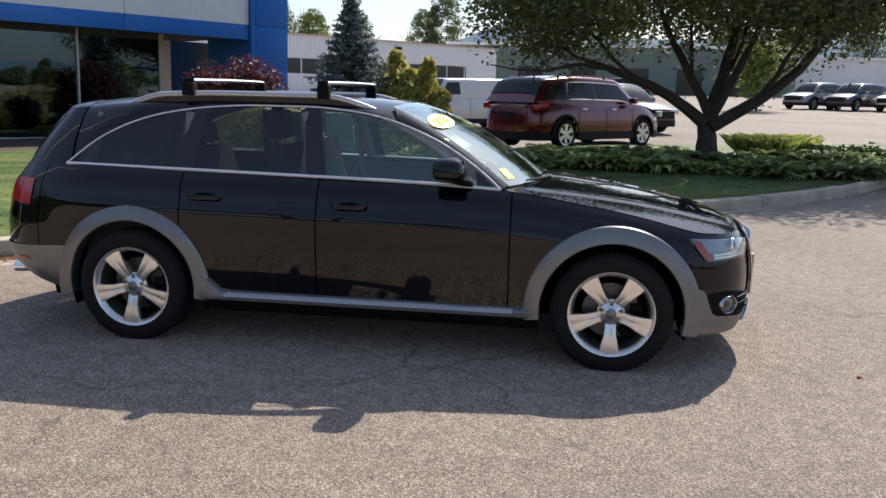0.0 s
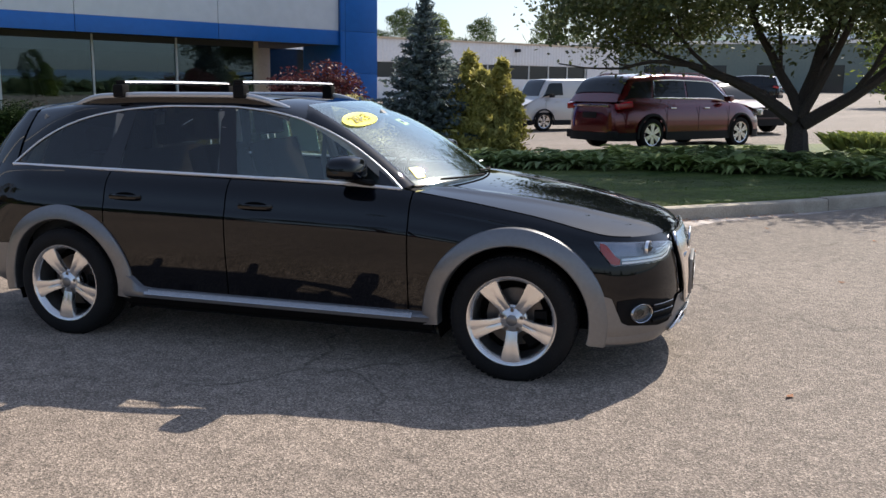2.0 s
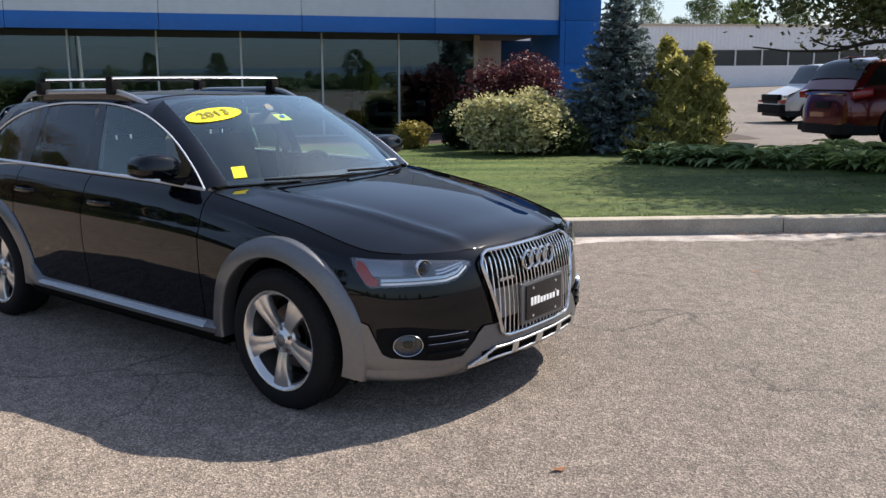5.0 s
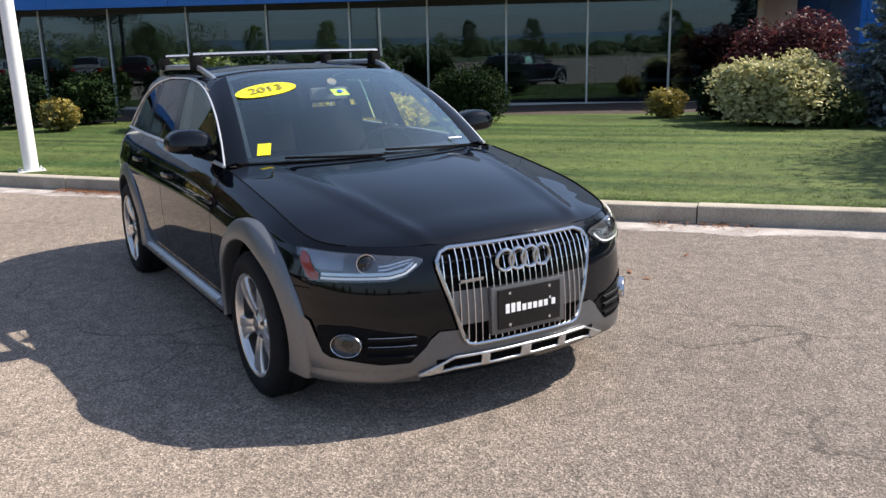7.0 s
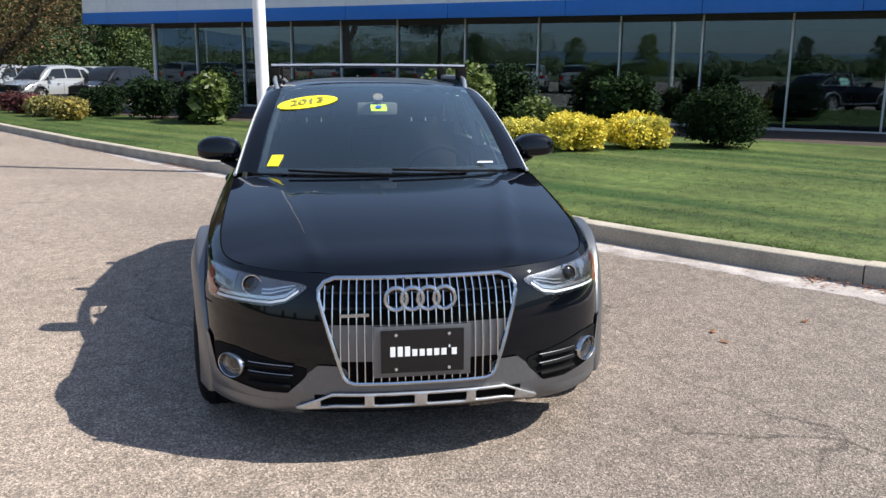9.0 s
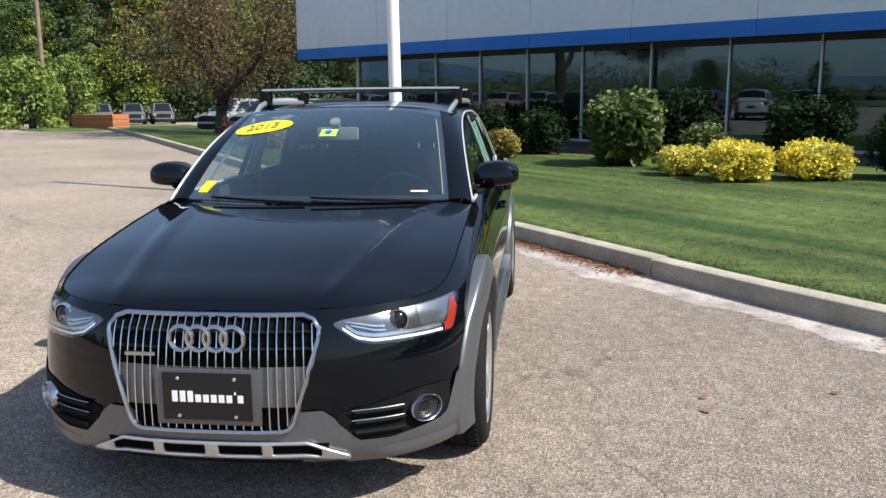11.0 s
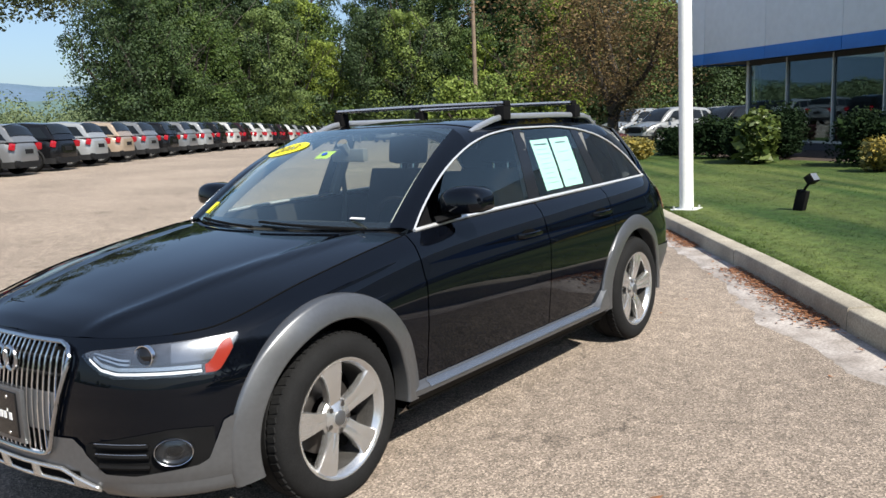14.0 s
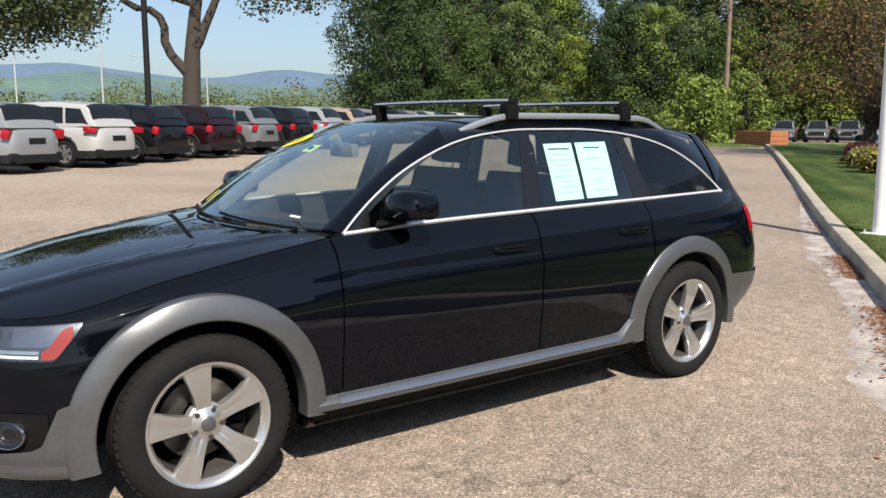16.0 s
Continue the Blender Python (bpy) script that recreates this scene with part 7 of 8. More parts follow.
# trucks before the woods and cars past the brown tree
for x, y, c, h in ((-50.9, -47.3, "blue", 32), (-53.0, -44.0, "grey", 30), (-54.6, -40.9, "blue", 30)):
    vehicle("pickup_truck", f"{ {'black': 'black', 'grey': 'grey', 'blue': 'dark blue'}[c]} pickup truck at the edge of the wood", stand(x, y, h), PAINTS[c], 5.4, 2.0, 1.88, 3.5, 0.4, 1.15, 1.14, 1.25, 0.1, "truck", pickup=True, group="trucks by the wood")
for k, (x, y, c) in enumerate(((-58.0, -33.2, "grey"), (-59.4, -31.3, "grey"), (-60.7, -29.5, "grey"))):
    vehicle("crossover", f"{WORD[c]} crossover in the far bay", stand(x, y, 28), PAINTS[c], 4.4, 1.8, 1.66, 2.6, 0.345, 1.0, 0.98, 1.0, 0.58, "car", group="cars in the far bay")
for k, (x, y, c) in enumerate(((-37.2, -14.1, "silver"), (-38.6, -12.4, "grey"), (-34.6, -17.9, "grey"), (-40.2, -10.8, "white"), (-33.0, -20.2, "white"))):
    if k in (2, 4):
        continue
    vehicle("crossover", f"{WORD[c]} crossover beyond the showroom", stand(x, y - 0.5, -18), PAINTS[c], 4.4, 1.8, 1.66, 2.6, 0.345, 1.0, 0.98, 1.0, 0.58, "car", group="cars beyond the showroom")
for k, (x, y, c) in enumerate(((-31.5, -12.0, "silver"), (-33.0, -9.6, "black"))):
    vehicle("crossover", f"{WORD[c]} crossover beyond the showroom", stand(x - 3, y + 0.3, -28), PAINTS[c], 4.4, 1.8, 1.66, 2.6, 0.345, 1.0, 0.98, 1.0, 0.58, "car", group="cars beyond the showroom")

# cars on show behind the glass
q = SHOW @ Vector((1.9, 3.2, 0))
vehicle("suv", "white SUV on show behind the glass", pose(q.x, q.y, 0.2, 0, 0, -40), PAINTS["white"], 4.6, 1.85, 1.7, 2.7, 0.36, 1.0, 0.98, 1.0, 0.35, "car")
q = SHOW @ Vector((5.2, 3.4, 0))
vehicle("suv", "grey SUV on show behind the glass", pose(q.x, q.y, 0.2, 0, 0, 120), PAINTS["grey"], 4.6, 1.85, 1.7, 2.7, 0.36, 1.0, 0.98, 1.0, 0.35, "car")

# ---------------------------------------------------------------- far buildings
white_hall = empty("white_hall", pose(-19.4, 55.2, 0.75, 0, 0, math.degrees(math.atan2(18.0, 13.2))))
tagged(white_hall, "long white metal-sided hall with a dark window band", "building")
b = bmesh.new()
xs = np.arange(-14, 23.01, 0.16)
P = []
for k, x in enumerate(xs):
    o = -0.03 if k % 2 else 0.0
    P.append([Vector((x, o, z)) for z in (2.9, 4.5)])
grid(b, P)
part("ribbed_siding", b, WHITE_METAL, white_hall, smooth=False)
for nm, dims, mt in (("lower_wall", (-14, 23, 0.01, 0.3, -0.8, 1.75), WHITE_METAL), ("upper_wall", (-14, 23, 0.02, 0.3, 2.85, 4.5), WHITE_METAL), ("window_band", (-14, 19, 0.12, 0.2, 1.75, 2.87), DARK_WIN),
                     ("end_pier", (19, 23, 0.0, 0.3, 1.75, 2.87), WHITE_METAL), ("hall_body", (-14, 23, 0.32, 30, -0.8, 4.45), WHITE_METAL), ("roof_edge", (-14.1, 23.1, -0.12, 30, 4.5, 4.62), BEIGE)):
    b = bmesh.new()
    box(b, *dims)
    part(nm, b, mt, white_hall, smooth=False)
for x in np.arange(-12, 19, 2.2):
    b = bmesh.new()
    box(b, x - 0.06, x + 0.06, 0.04, 0.14, 1.75, 2.87)
    part("window_post", b, MULLION, white_hall, smooth=False)
b = bmesh.new()
box(b, 10.5, 10.9, -0.4, -0.05, 3.9, 4.15, 0.04)
part("wall_light", b, TRIM, white_hall)

green_hall = empty("green_hall", pose(-3.0, 86.0, 1.6, 0, 0, 3))
tagged(green_hall, "low grey-green industrial hall across the car park", "building")
for nm, dims, mt in (("hall_wall", (-9, 27, 0, 20, -0.8, 4.7), GREENGREY), ("roof_edge", (-9.2, 27.2, -0.2, 20, 4.7, 5.0), WHITE_METAL), ("side_wing", (27, 46, 4, 20, -0.8, 4.0), WHITE_METAL), ("wing_roof", (26.8, 46, 3.7, 20, 4.0, 4.3), WHITE_METAL)):
    b = bmesh.new()
    box(b, *dims)
    part(nm, b, mt, green_hall, smooth=False)
for x in np.arange(-7, 26, 5.5):
    b = bmesh.new()
    box(b, x, x + 2.6, -0.04, 0.02, -0.3, 2.6)
    part("roller_door", b, DARK_WIN, green_hall, smooth=False)

# ---------------------------------------------------------------- woods, single trees, hills
def shell_leaves(rng, pts, out_, size, wild=0.38):
    """Leaf quads at pts that mostly face outwards, so that a clump catches the light as one form."""
    n_ = out_ + rng.normal(0, wild, out_.shape)
    n_ /= np.linalg.norm(n_, axis=1)[:, None]
    a = rng.normal(0, 1, out_.shape)
    a -= n_ * (a * n_).sum(1)[:, None]
    a /= np.linalg.norm(a, axis=1)[:, None]
    c = np.cross(n_, a)
    s_ = size * rng.uniform(0.6, 1.3, len(pts))[:, None]
    v = np.stack([pts - a * s_ * 0.75, pts + c * s_ * 0.45, pts + a * s_ * 0.75, pts - c * s_ * 0.45], 1).reshape(-1, 3)
    return v, np.arange(len(pts) * 4).reshape(-1, 4)


def puff_crown(hh, ww, rng, puffs=46, per=150, size=0.24, low=0.10):
    """Leaves of a dense crown: rounded puffs on an uneven egg, each a shell of leaves, so that light and shade part."""
    V_, F_ = [], []
    n0 = 0
    lean = rng.normal(0, 0.08, 2)
    for i in range(puffs):
        z = low + (0.97 - low) * (i + rng.uniform(0, 1)) / puffs
        R = ww * max(0.12, math.sin(math.pi * min(0.97, 0.24 + 0.72 * z))) ** 0.8
        a = i * 2.4 + rng.uniform(-0.5, 0.5)
        R *= rng.uniform(0.45, 0.92) * (1 + 0.18 * math.sin(2 * a + 7 * z))
        pr = rng.uniform(1.1, 2.3) * (1.0 - 0.3 * z) * ww / 4.4
        c = np.array([R * math.cos(a) + lean[0] * z * hh, R * math.sin(a) + lean[1] * z * hh, z * hh])
        q = rng.normal(0, 1, (per, 3))
        q[:, 2] += 0.35
        q /= np.linalg.norm(q, axis=1)[:, None]
        pts = c + q * pr * rng.uniform(0.62, 1.08, (per, 1)) * np.array([1, 1, 0.72])
        v, f = shell_leaves(rng, pts, q, size)
        V_.append(v)
        F_.append(f + n0)
        n0 += len(v)
    return np.concatenate(V_), np.concatenate(F_)


def wood_tree(label, hh, ww, mat, seed, low=0.10, name="wood_tree", puffs=40, per=420, size=0.17):
    """A woodland tree: forked trunk and a crown of leafy puffs."""
    rng = np.random.default_rng(seed)
    t = empty(name, pose(0, 0, -200))
    tagged(t, label, "tree", "trees of the wood")
    b = bmesh.new()
    for st, wy, ln, rd in (((0, 0, -0.3), (0, 0, 1), hh * 0.5, 0.26), ((0, 0, hh * 0.36), (0.3, 0.1, 1), hh * 0.42, 0.15), ((0, 0, hh * 0.30), (-0.5, 0.2, 0.8), hh * 0.36, 0.13), ((0, 0, hh * 0.25), (0.2, -0.6, 0.7), hh * 0.34, 0.12), ((0, 0, hh * 0.2), (0.5, 0.5, 0.6), hh * 0.3, 0.1)):
        limbs(rng, b, st, wy, ln, rd, 1, [], up=0.2, split=3, sides=6)
    part("trunk", b, BARK, t)
    v, f = puff_crown(hh, ww, rng, puffs, per, size, low)
    o = mesh_from("crown", v, f, mat, t, smooth=False)
    o["kind"] = "stuff"
    return t


kinds = [wood_tree("tall dark green broadleaf tree in the wood", 15.5, 4.8, LEAF_WOOD, 201, 0.12), wood_tree("dense green maple at the edge of the wood", 13.0, 5.0, LEAF_WOOD, 202, 0.06),
         wood_tree("light green young tree at the wood's edge", 10.5, 3.6, LEAF_WOOD2, 203, 0.06, puffs=36), wood_tree("tall narrow tree in the wood", 17.0, 4.0, LEAF_WOOD, 204, 0.2),
         wood_tree("tall light green tree in the wood", 14.5, 4.4, LEAF_WOOD2, 205, 0.14)]
rng = np.random.default_rng(404)
used = set()
# wood's edge, from behind the car row round to the showroom's far end
EDGE = [(0, (-39.3, -58.0)), (1, (-44.5, -60.5)), (2, (-50.0, -62.5)), (3, (-57.0, -61.5)), (4, (-64.0, -54.0)), (5, (-66.5, -45.0)), (6, (-67.5, -36.0)), (7, (-72.0, -27.0)), (8, (-78.0, -18.0)), (9, (-82.0, -8.0))]
spots = [(-38.0, -60.0, 0.9, None)]
for i in range(37):
    s = i / 4.0
    ex, ey = float(curve_through([(k, p[0]) for k, p in EDGE], [s])[0]), float(curve_through([(k, p[1]) for k, p in EDGE], [s])[0])
    near = Vector((ex, ey, 0)).normalized()
    spots.append((ex + rng.uniform(-1, 1), ey + rng.uniform(-1, 1), rng.uniform(0.72, 0.95), None))
    if i % 2 == 0:
        spots.append((ex + near.x * 6 + rng.uniform(-2, 2), ey + near.y * 6 + rng.uniform(-2, 2), rng.uniform(0.95, 1.2), None))
    if i % 2 == 1:
        spots.append((ex + near.x * 12 + rng.uniform(-2, 2), ey + near.y * 12 + rng.uniform(-2, 2), rng.uniform(1.05, 1.3), 3))
for i, (x, y, sc, kk) in enumerate(spots):
    k = int(rng.integers(0, 5)) if kk is None else kk
    if i < 9:
        k = (0, 1, 0, 3)[i % 4]
    m = pose(x, y, rise(x, y) - 0.1, 0, 0, rng.uniform(0, 360)) @ Matrix.Scale(sc, 4)
    if k not in used:
        kinds[k].matrix_basis = m
        used.add(k)
    else:
        o = copy_thing(kinds[k], m)
        o.matrix_basis = m
# understorey along the wood's foot
under = None
for i in range(22):
    s = i * 8.8 / 21
    ex, ey = float(curve_through([(k, p[0]) for k, p in EDGE], [s])[0]), float(curve_through([(k, p[1]) for k, p in EDGE], [s])[0])
    near = Vector((ex, ey, 0)).normalized()
    ex, ey = ex - near.x * 0.5, ey - near.y * 0.5
    m = pose(ex, ey, rise(ex, ey) - 0.2, 0, 0, rng.uniform(0, 360)) @ Matrix.Scale(rng.uniform(0.7, 1.25), 4)
    if under is None:
        under = wood_tree("dense green undergrowth at the foot of the wood", 4.2, 3.4, LEAF_WOOD, 300, 0.02, "undergrowth", 26, 120, 0.22)
        under["category"] = "shrub"
        under.matrix_basis = m
    else:
        o = copy_thing(under, m)
        o.matrix_basis = m
shrub = wood_tree("large light green shrub beside the planter", 3.9, 2.2, LEAF_WOOD2, 330, 0.03, "round_shrub", 34, 150, 0.15)
shrub["category"], shrub["group"] = "shrub", ""
shrub.matrix_basis = pose(-39.6, -27.3, 0.1)
shrub = wood_tree("light green sapling before the wood", 4.6, 2.0, LEAF_WOOD2, 331, 0.05, "sapling", 26, 130, 0.17)
shrub["category"], shrub["group"] = "tree", ""
shrub.matrix_basis = pose(-47.5, -29.6, 0.0)
# browning tree past the showroom
def brown_extra(rng):
    out = []
    for _ in range(210):
        a, z = rng.uniform(0, 2 * math.pi), rng.uniform(0, 1)
        R = 5.6 * math.sqrt(max(0.05, 1 - (2 * z - 0.9) ** 2)) * rng.uniform(0.45, 1.0)
        out.append((R * math.cos(a), R * math.sin(a), 2.2 + 7.2 * z))
    return out


tree("browning_tree", "wide spreading tree with thin browning leaves", pose(-29.9, -12.5, 0.1, 0, 0, 40), [((0, 0, -0.2), (0, 0, 1), 1.9, 0.34), ((0, 0, 1.5), (0.9, 0.2, 0.8), 2.6, 0.18), ((0, 0, 1.4), (-0.8, 0.4, 0.8), 2.7, 0.18), ((0, 0, 1.6), (0.1, -0.8, 0.9), 2.6, 0.16), ((0, 0, 1.7), (0, 0.3, 1), 2.8, 0.2)],
     LEAF_BROWN, 77, depth=2, per=56, spread=0.52, size=0.085, extra=brown_extra)
# tree over the car row: a thick trunk with one bent limb, and leaves hanging from above
rt = empty("row_tree", pose(-11.2, -33.2, rise(-11.2, -33.2), 0, 0, 159.6))
tagged(rt, "old tree with a bent dark limb over the car row", "tree")
rng = np.random.default_rng(15)
b = bmesh.new()
tube(b, [(-0.1, 0, -0.2), (-0.02, 0, 1.6), (0.03, 0, 2.8), (0.1, 0, 4.0), (0.27, 0.1, 5.7), (0.56, 0.2, 7.3), (0.8, 0.3, 8.6)], [0.50, 0.42, 0.38, 0.34, 0.26, 0.20, 0.12], 12)
tube(b, [(-0.05, 0, 3.1), (-0.43, 0, 3.5), (-0.8, 0.05, 3.95), (-1.03, 0.1, 4.5), (-1.02, 0.15, 5.1), (-1.2, 0.2, 5.55), (-1.6, 0.2, 5.85), (-2.1, 0.2, 5.88), (-2.6, 0.1, 6.15), (-3.3, 0.0, 6.9), (-3.8, -0.2, 7.8)], [0.25, 0.22, 0.20, 0.19, 0.18, 0.17, 0.16, 0.15, 0.13, 0.10, 0.06], 9)
tube(b, [(0.12, 0.0, 4.1), (0.40, 0.0, 4.55), (0.68, 0.0, 5.2), (1.0, 0.0, 5.9), (1.25, -0.05, 6.5), (1.5, -0.1, 7.3), (1.9, 0, 8.4)], [0.26, 0.23, 0.20, 0.18, 0.16, 0.14, 0.08], 9)
tube(b, [(0.3, 0.1, 6.1), (-0.5, 0.3, 6.35), (-1.3, 0.5, 6.55), (-2.1, 0.7, 7.1), (-3.0, 0.9, 7.5)], [0.14, 0.12, 0.10, 0.08, 0.05], 8)
tips = []
for st, wy, ln in (((-3.6, -0.1, 6.6), (-0.9, 0.3, 0.3), 2.6), ((-3.3, 0, 6.1), (-1, -0.4, 0.1), 2.6), ((0.5, 0.3, 8.0), (0.3, 0.6, 1), 2.0), ((1.9, 0, 7.8), (1, 0.3, 0.5), 2.6), ((1.5, 0, 6.8), (1, -0.3, 0.25), 2.4), ((-3.0, 0.9, 6.4), (-0.8, 0.7, 0.3), 2.2)):
    limbs(rng, b, st, wy, ln, 0.08, 2, tips, up=0.05, split=3)
part("trunk", b, BARK, rt)
cs = [tuple(p) for p in tips if p.z > 5.0]
for _ in range(270):
    cs.append((rng.uniform(-10.5, -3.6), rng.uniform(-3, 3), 5.4 + rng.uniform(0, 3.2) - 0.9 * rng.uniform() ** 2))
for _ in range(190):
    x = rng.uniform(-9.8, -3.9)
    cs.append((x, rng.uniform(-2, 2), rng.uniform(4.0 + 0.25 * abs(x + 7.5), 6.0)))
for _ in range(26):
    x = rng.uniform(2.6, 6.6)
    cs.append((x, rng.uniform(-1, 1), 6.3 + 0.15 * (x - 2.6) + rng.normal(0, 0.35)))
for _ in range(120):
    cs.append((rng.uniform(-4, 6.5), rng.uniform(-4, 4), rng.uniform(7.2, 9.2)))
v, f = leaves(rng, cs, 34, 0.34, 0.13, droop=0.5)
o = mesh_from("crown", v, f, LEAF_LOCUST, rt, smooth=False)
o["kind"] = "stuff"
# trees behind the white hall
for k, (x, y, sc) in enumerate(((-40, 88, 0.72), (-31, 86, 0.70), (-27.5, 87, 0.78), (-13.6, 90, 0.66), (-16.2, 92, 0.62), (-2, 118, 0.6), (-22.5, 88, 0.62), (-46, 84, 0.8), (20, 112, 0.6), (28, 110, 0.7), (36, 106, 0.7), (45, 100, 0.7))):
    o = copy_thing(kinds[k % 5], Matrix())
    o.matrix_basis = pose(x, y, 1.4, 0, 0, k * 70) @ Matrix.Scale(sc, 4)
    o["group"] = "trees behind the halls"
for k, (x, y, sc) in enumerate(((78, -40, 0.42), (96, -48, 0.5), (44, -74, 0.45), (22, -84, 0.5), (60, -62, 0.36), (70, -58, 0.4), (108, -30, 0.45), (35, -80, 0.42))):
    o = copy_thing(kinds[(k * 2) % 5], Matrix())
    o.matrix_basis = pose(x, y, 0.2, 0, 0, k * 50) @ Matrix.Scale(sc, 4)
    o["group"] = "trees east of the car park"
# small yellowing tree by the green hall
tree("young_tree", "small yellowing tree across the car park", pose(11.8, 46.0, 0.7), [((0, 0, -0.1), (0, 0, 1), 1.8, 0.09), ((0, 0, 1.3), (0.4, 0.2, 1), 1.6, 0.05), ((0, 0, 1.3), (-0.4, 0.1, 1), 1.6, 0.05)], LEAF_WOOD2, 501, depth=1, per=50, spread=0.4, size=0.16, extra=lambda r: [tuple(r.normal(0, 0.8, 2)) + (r.uniform(1.6, 4.4),) for _ in range(30)])

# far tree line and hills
# paler leaf colours stand in for the haze over the valley
HAZE_TINTED_LEAF = leaf_material("haze_tinted_leaf", (0.10, 0.14, 0.065), (0.20, 0.235, 0.10), 0.8, 0.2)
rng = np.random.default_rng(600)
V, F, n0 = [], [], 0
for k in range(560):
    a = radians(rng.uniform(228, 350))
    R = rng.uniform(140, 430)
    hh = R * (rng.uniform(0.022, 0.040) + (0.022 if k % 9 == 0 else 0.0)) * (1.0 if a < radians(295) else 0.55)
    c0 = np.array([R * math.cos(a), R * math.sin(a), 0.0])
    for _ in range(5):
        q = rng.normal(0, 1, (110, 3))
        q[:, 2] += 0.3
        q /= np.linalg.norm(q, axis=1)[:, None]
        pr = hh * rng.uniform(0.20, 0.36)
        c = c0 + np.array([rng.normal(0, 0.34) * hh, rng.normal(0, 0.34) * hh, hh * rng.uniform(0.22, 0.74)])
        v, f = shell_leaves(rng, c + q * pr * rng.uniform(0.75, 1.05, (110, 1)), q, 0.0022 * R, 0.3)
        V.append(v)
        F.append(f + n0)
        n0 += len(v)
v, f = np.concatenate(V), np.concatenate(F)
tagged(mesh_from("far_trees", v, f, HAZE_TINTED_LEAF, None, smooth=False), "line of distant valley trees, leaves paled for haze", "trees", kind="stuff")
# distance haze is painted into both hill colours as a blue tint
HILL = material("haze_tinted_hill", (0.095, 0.145, 0.215), 1.0, vary=0.10, scale=0.006, second=(0.08, 0.13, 0.185))
NEAR_HILL = material("haze_tinted_ridge", (0.075, 0.12, 0.135), 1.0, vary=0.15, scale=0.008, second=(0.10, 0.165, 0.14))


def ridge(name, label, R, base, swing, seed, mat, peaks=()):
    b = bmesh.new()
    P = []
    for k in range(721):
        a = radians(k * 0.5)
        h = base + swing * noise.noise(Vector((math.cos(a) * 3.1, math.sin(a) * 3.1, seed))) + swing * 0.3 * noise.noise(Vector((math.cos(a) * 11, math.sin(a) * 11, seed + 3)))
        h += base * 0.55 * math.exp(-((math.degrees(a) - 92) / 4.5) ** 2) - base * 0.3 * math.exp(-((math.degrees(a) - 106) / 7) ** 2)
        h += sum(g * math.exp(-((math.degrees(a) - d) / w) ** 2) for d, w, g in peaks) + 2.2 * noise.noise(Vector((math.cos(a) * 60, math.sin(a) * 60, seed)))
        h *= 1 - 0.62 * ease(262, 290, math.degrees(a)) - 0.70 * ease(45, 20, math.degrees(a))
        P.append([Vector((r * math.cos(a), r * math.sin(a), z)) for r, z in ((R * 0.84, -25), (R * 0.90, h * 0.45), (R, h), (R * 1.08, -20))])
    grid(b, P)
    return tagged(link_mesh(name, b, mat), label, "hills", kind="structure")


ridge("hills", "long hills in the distance, tinted blue for haze", 3600, 205, 55, 0.5, HILL, ((257.6, 2.6, 26), (243.8, 2.8, 28)))
ridge("ridge", "low wooded ridge in the distance, tinted blue-green for haze", 2300, 92, 42, 7.5, NEAR_HILL, ((256.0, 3.0, 12),))

# posts and small things in the distance
UTIL = material("weathered_pole_wood", (0.23, 0.17, 0.12), 0.9, vary=0.3, scale=3)


def post_thing(name, label, x, y, h, r, mat, arm=0.0, category="pole"):
    t = empty(name, pose(x, y, rise(x, y)))
    tagged(t, label, category)
    b = bmesh.new()
    tube(b, [(0, 0, -0.2), (0, 0, h * 0.5), (0, 0, h)], [r, r * 0.9, r * 0.75], 10)
    part("pole", b, mat, t)
    if arm:
        b = bmesh.new()
        tube(b, [(0, 0, h - 0.1), (arm * 0.5, 0, h + 0.25), (arm, 0, h + 0.2)], [r * 0.5, r * 0.45, r * 0.4], 8)
        part("arm", b, mat, t)
        b = bmesh.new()
        box(b, arm - 0.1, arm + 0.55, -0.14, 0.14, h + 0.1, h + 0.22, 0.04)
        part("lamp_head", b, mat, t)
    return t


post_thing("utility_pole", "weathered wooden utility pole before the wood", -48.0, -31.6, 10.3, 0.17, UTIL)
post_thing("dark_pole", "dark metal pole behind the car row", -7.0, -26.0, 9.0, 0.11, TRIM)
for x, y in ((-20.5, -82), (-8, -90), (-14, -88), (-36, -95), (-30, -98)):
    post_thing("street_lamp", "pale street lamp far beyond the cars", x, y, 8.5, 0.10, MULLION, 1.2, "street lamp")
ORANGE = material("rusty_orange_planks", (0.42, 0.15, 0.06), 0.8, vary=0.25, scale=3)
planter = empty("planter_box", pose(-38.9, -22.9, rise(-38.9, -22.9), 0, 0, 62))
tagged(planter, "long rust-orange plank planter box", "planter")
for z in (0.0, 0.28, 0.56):
    b = bmesh.new()
    box(b, -1.9, 1.9, -0.5, 0.5, z, z + 0.265, 0.01)
    part("plank", b, ORANGE, planter)
# verge round the planter
b = bmesh.new()
P = []
for k in range(25):
    a = 2 * math.pi * k / 24
    P.append([Vector((-38.9 + r * 6.5 * math.cos(a), -24.9 + r * 3.4 * math.sin(a) + r * 2.0 * math.cos(a), 0.32 - 0.14 * r ** 4 - (0.2 if r == 1 else 0))) for r in (0.02, 0.5, 0.9, 1.0)])
grid(b, P, flip=True)
tagged(link_mesh("verge", b, LAWN), "grass verge round the planter", "verge", kind="structure")

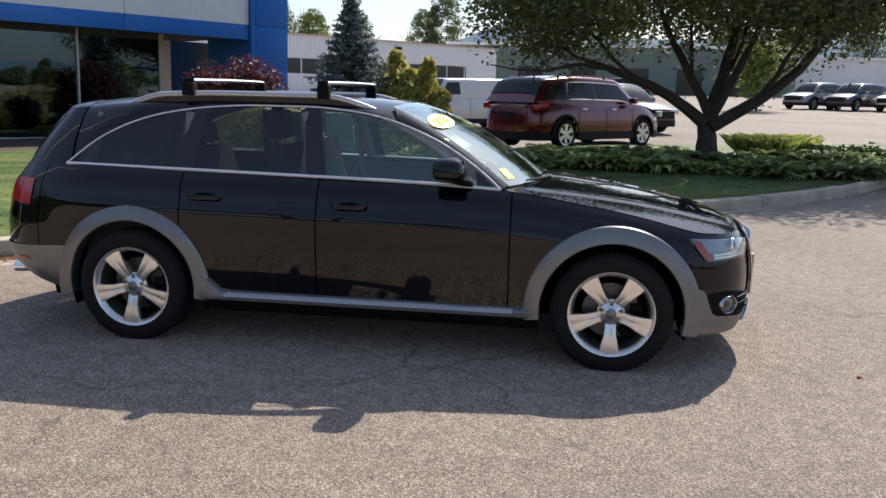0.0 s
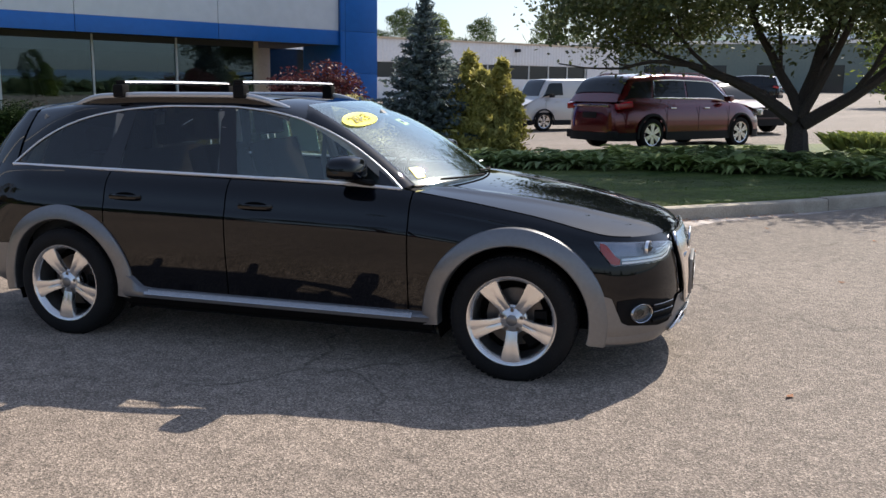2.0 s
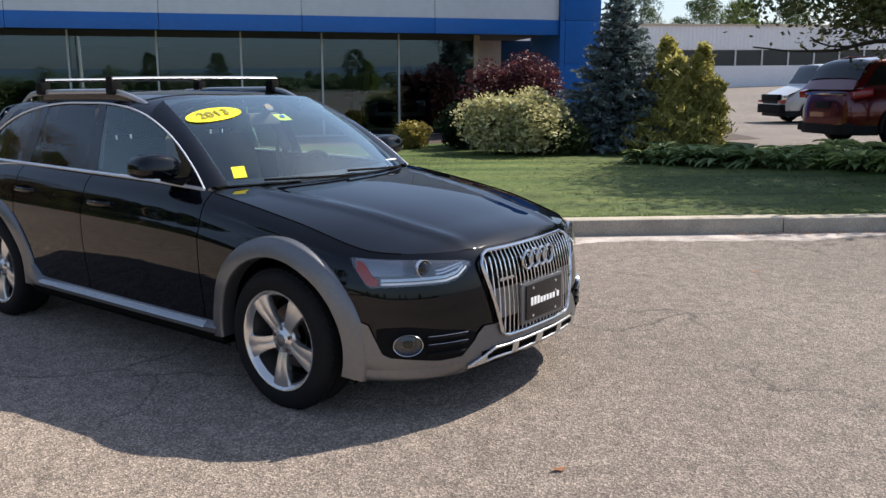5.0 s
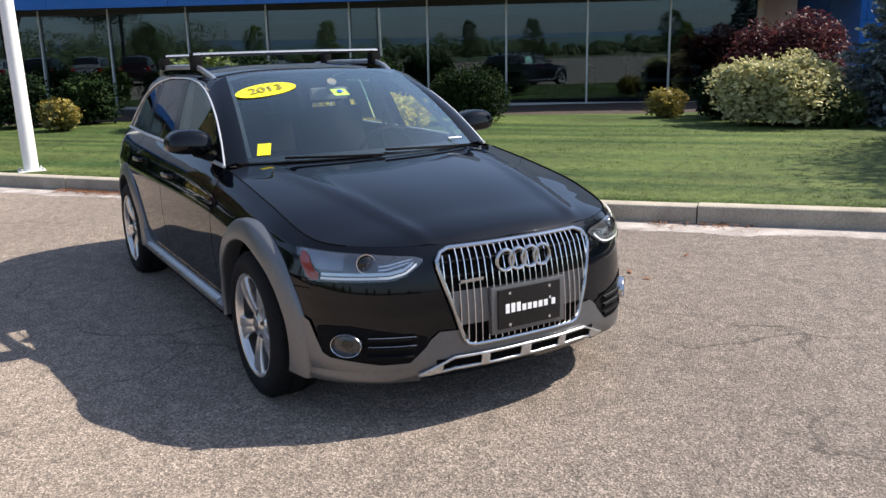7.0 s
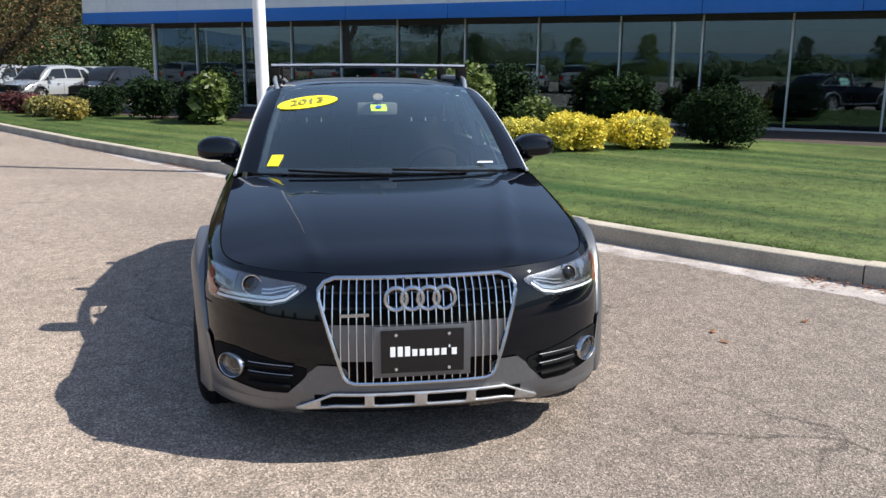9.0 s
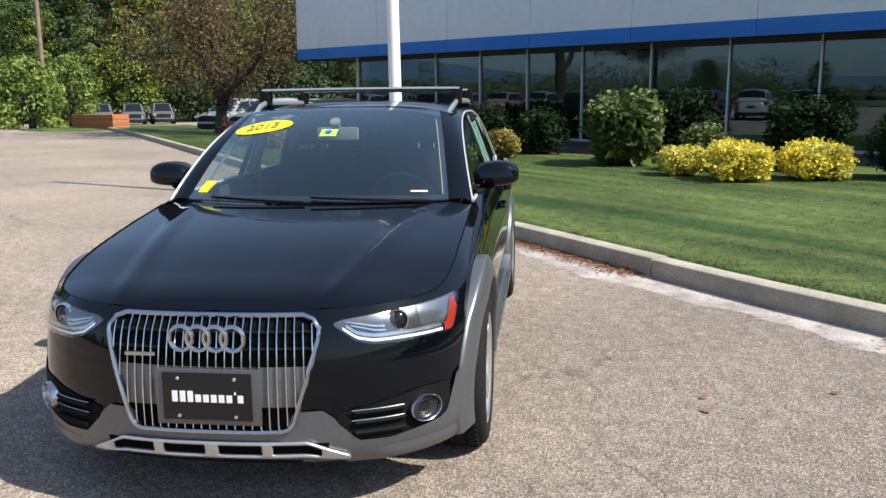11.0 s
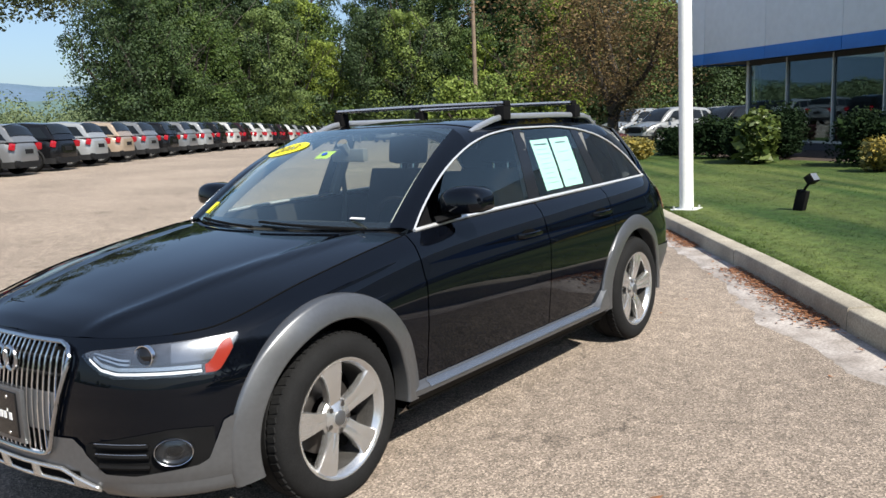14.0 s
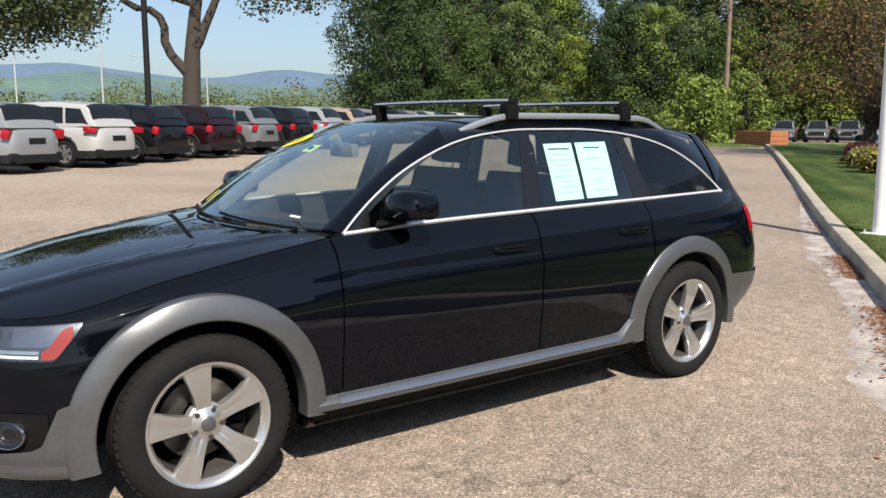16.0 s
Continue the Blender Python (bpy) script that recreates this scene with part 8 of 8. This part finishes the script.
# ground floodlight in the lawn
fl = empty("floodlight", pose(-7.75, 0.38, lawn_z(-7.75, 0.38), 0, 0, 75))
tagged(fl, "black ground floodlight on a stake in the lawn", "floodlight")
b = bmesh.new()
box(b, -0.07, 0.07, -0.05, 0.05, -0.02, 0.27, 0.02, Matrix.Rotation(radians(12), 4, "Y"))
part("stake_box", b, PLASTIC, fl)
b = bmesh.new()
tube(b, [(0.06, 0, 0.26), (0.10, 0, 0.32), (0.13, 0, 0.36)], 0.018, 8)
part("bracket", b, PLASTIC, fl)
b = bmesh.new()
box(b, -0.05, 0.05, -0.08, 0.08, -0.06, 0.06, 0.015, Matrix.Translation((0.16, 0, 0.41)) @ Matrix.Rotation(radians(-35), 4, "Y"))
head_ = part("lamp_head", b, PLASTIC, fl)
b = bmesh.new()
box(b, 0.05, 0.056, -0.07, 0.07, -0.05, 0.05, 0.0, Matrix.Translation((0.16, 0, 0.41)) @ Matrix.Rotation(radians(-35), 4, "Y"))
part("lens", b, REFLECTOR, head_, smooth=False)

# fallen leaves on the asphalt and litter in the gutter
DRY = leaf_material("dry_leaf", (0.12, 0.05, 0.025), (0.38, 0.16, 0.07), 0.8, 0.2)
rng = np.random.default_rng(909)
V, F = [], []


def dry(x, y, s, z=0.006):
    a = rng.uniform(0, 2 * math.pi)
    i = len(V)
    c, sn = math.cos(a), math.sin(a)
    for lx, ly, lz in ((-1, 0, 0.15), (0, -0.5, 0.0), (1.1, 0, 0.25), (0, 0.55, 0.05)):
        V.append((x + s * (lx * c - ly * sn), y + s * (lx * sn + ly * c), z + rise(x, y) + s * lz))
    F.append((i, i + 1, i + 2, i + 3))


for x, y in ((2.78, -0.69), (0.69, 2.58), (0.81, 1.92), (1.0, 1.9), (2.25, 3.2), (3.4, 2.2), (4.0, 4.4), (3.0, 4.9)):
    dry(x, y, 0.035)
for _ in range(260):
    a, r = rng.uniform(0, 2 * math.pi), 3 + 9 * math.sqrt(rng.uniform())
    dry(r * math.cos(a) + 2, r * math.sin(a), rng.uniform(0.006, 0.022))
for s0, s1, n in ((JOINT - 4.9, JOINT - 2.6, 1500), (JOINT - 7.6, JOINT - 6.2, 900), (JOINT - 0.4, JOINT + 0.5, 130), (JOINT - 11, JOINT - 9.4, 240), (JOINT + 2.0, JOINT + 4.5, 160), (KARC[0] + 10, JOINT, 300), (JOINT - 16, JOINT - 13, 200)):
    for _ in range(n):
        p, nn = kerb_at(rng.uniform(s0, s1))
        q = p - nn * abs(rng.normal(0.03, 0.11))
        dry(q.x, q.y, rng.uniform(0.008, 0.024), 0.008 + 0.02 * rng.uniform())
tagged(mesh_from("fallen_leaves", V, F, DRY, None, smooth=False), "scattered dry brown leaves on the asphalt", "leaves", kind="stuff")

# ---------------------------------------------------------------- kerb stones, one by one
kerb = tagged(empty("kerb"), "weathered grey concrete kerb between car park and lawn", "kerb", kind="structure")
SEG = 2.53
k0 = int(math.floor(-JOINT / SEG))
for k in range(k0, 60):
    s0, s1 = JOINT + k * SEG + 0.006, JOINT + (k + 1) * SEG - 0.006
    if s1 < 0.3 or s1 > KARC[-1]:
        continue
    s0 = max(s0, 0)
    P = []
    rnd = random.Random(k)
    lift, lean = rnd.uniform(-0.006, 0.006), rnd.uniform(-0.004, 0.004)
    for s in np.linspace(s0, s1, 6):
        p, n = kerb_at(s)
        z = rise(p.x, p.y)
        P.append([p + n * d + Vector((0, 0, h + z)) for d, h in
                  ((0.0, -0.05), (0.003, 0.10), (0.006 + lean, 0.142 + lift), (0.010 + lean, 0.150 + lift), (0.020 + lean, 0.155 + lift), (0.165, 0.160 + lift), (0.185, 0.150), (0.19, -0.05))])
    bm = bmesh.new()
    V = grid(bm, P, flip=True)
    bm.faces.new(V[0])
    bm.faces.new(V[-1][::-1])
    part("kerb_stone", bm, CONCRETE, kerb)
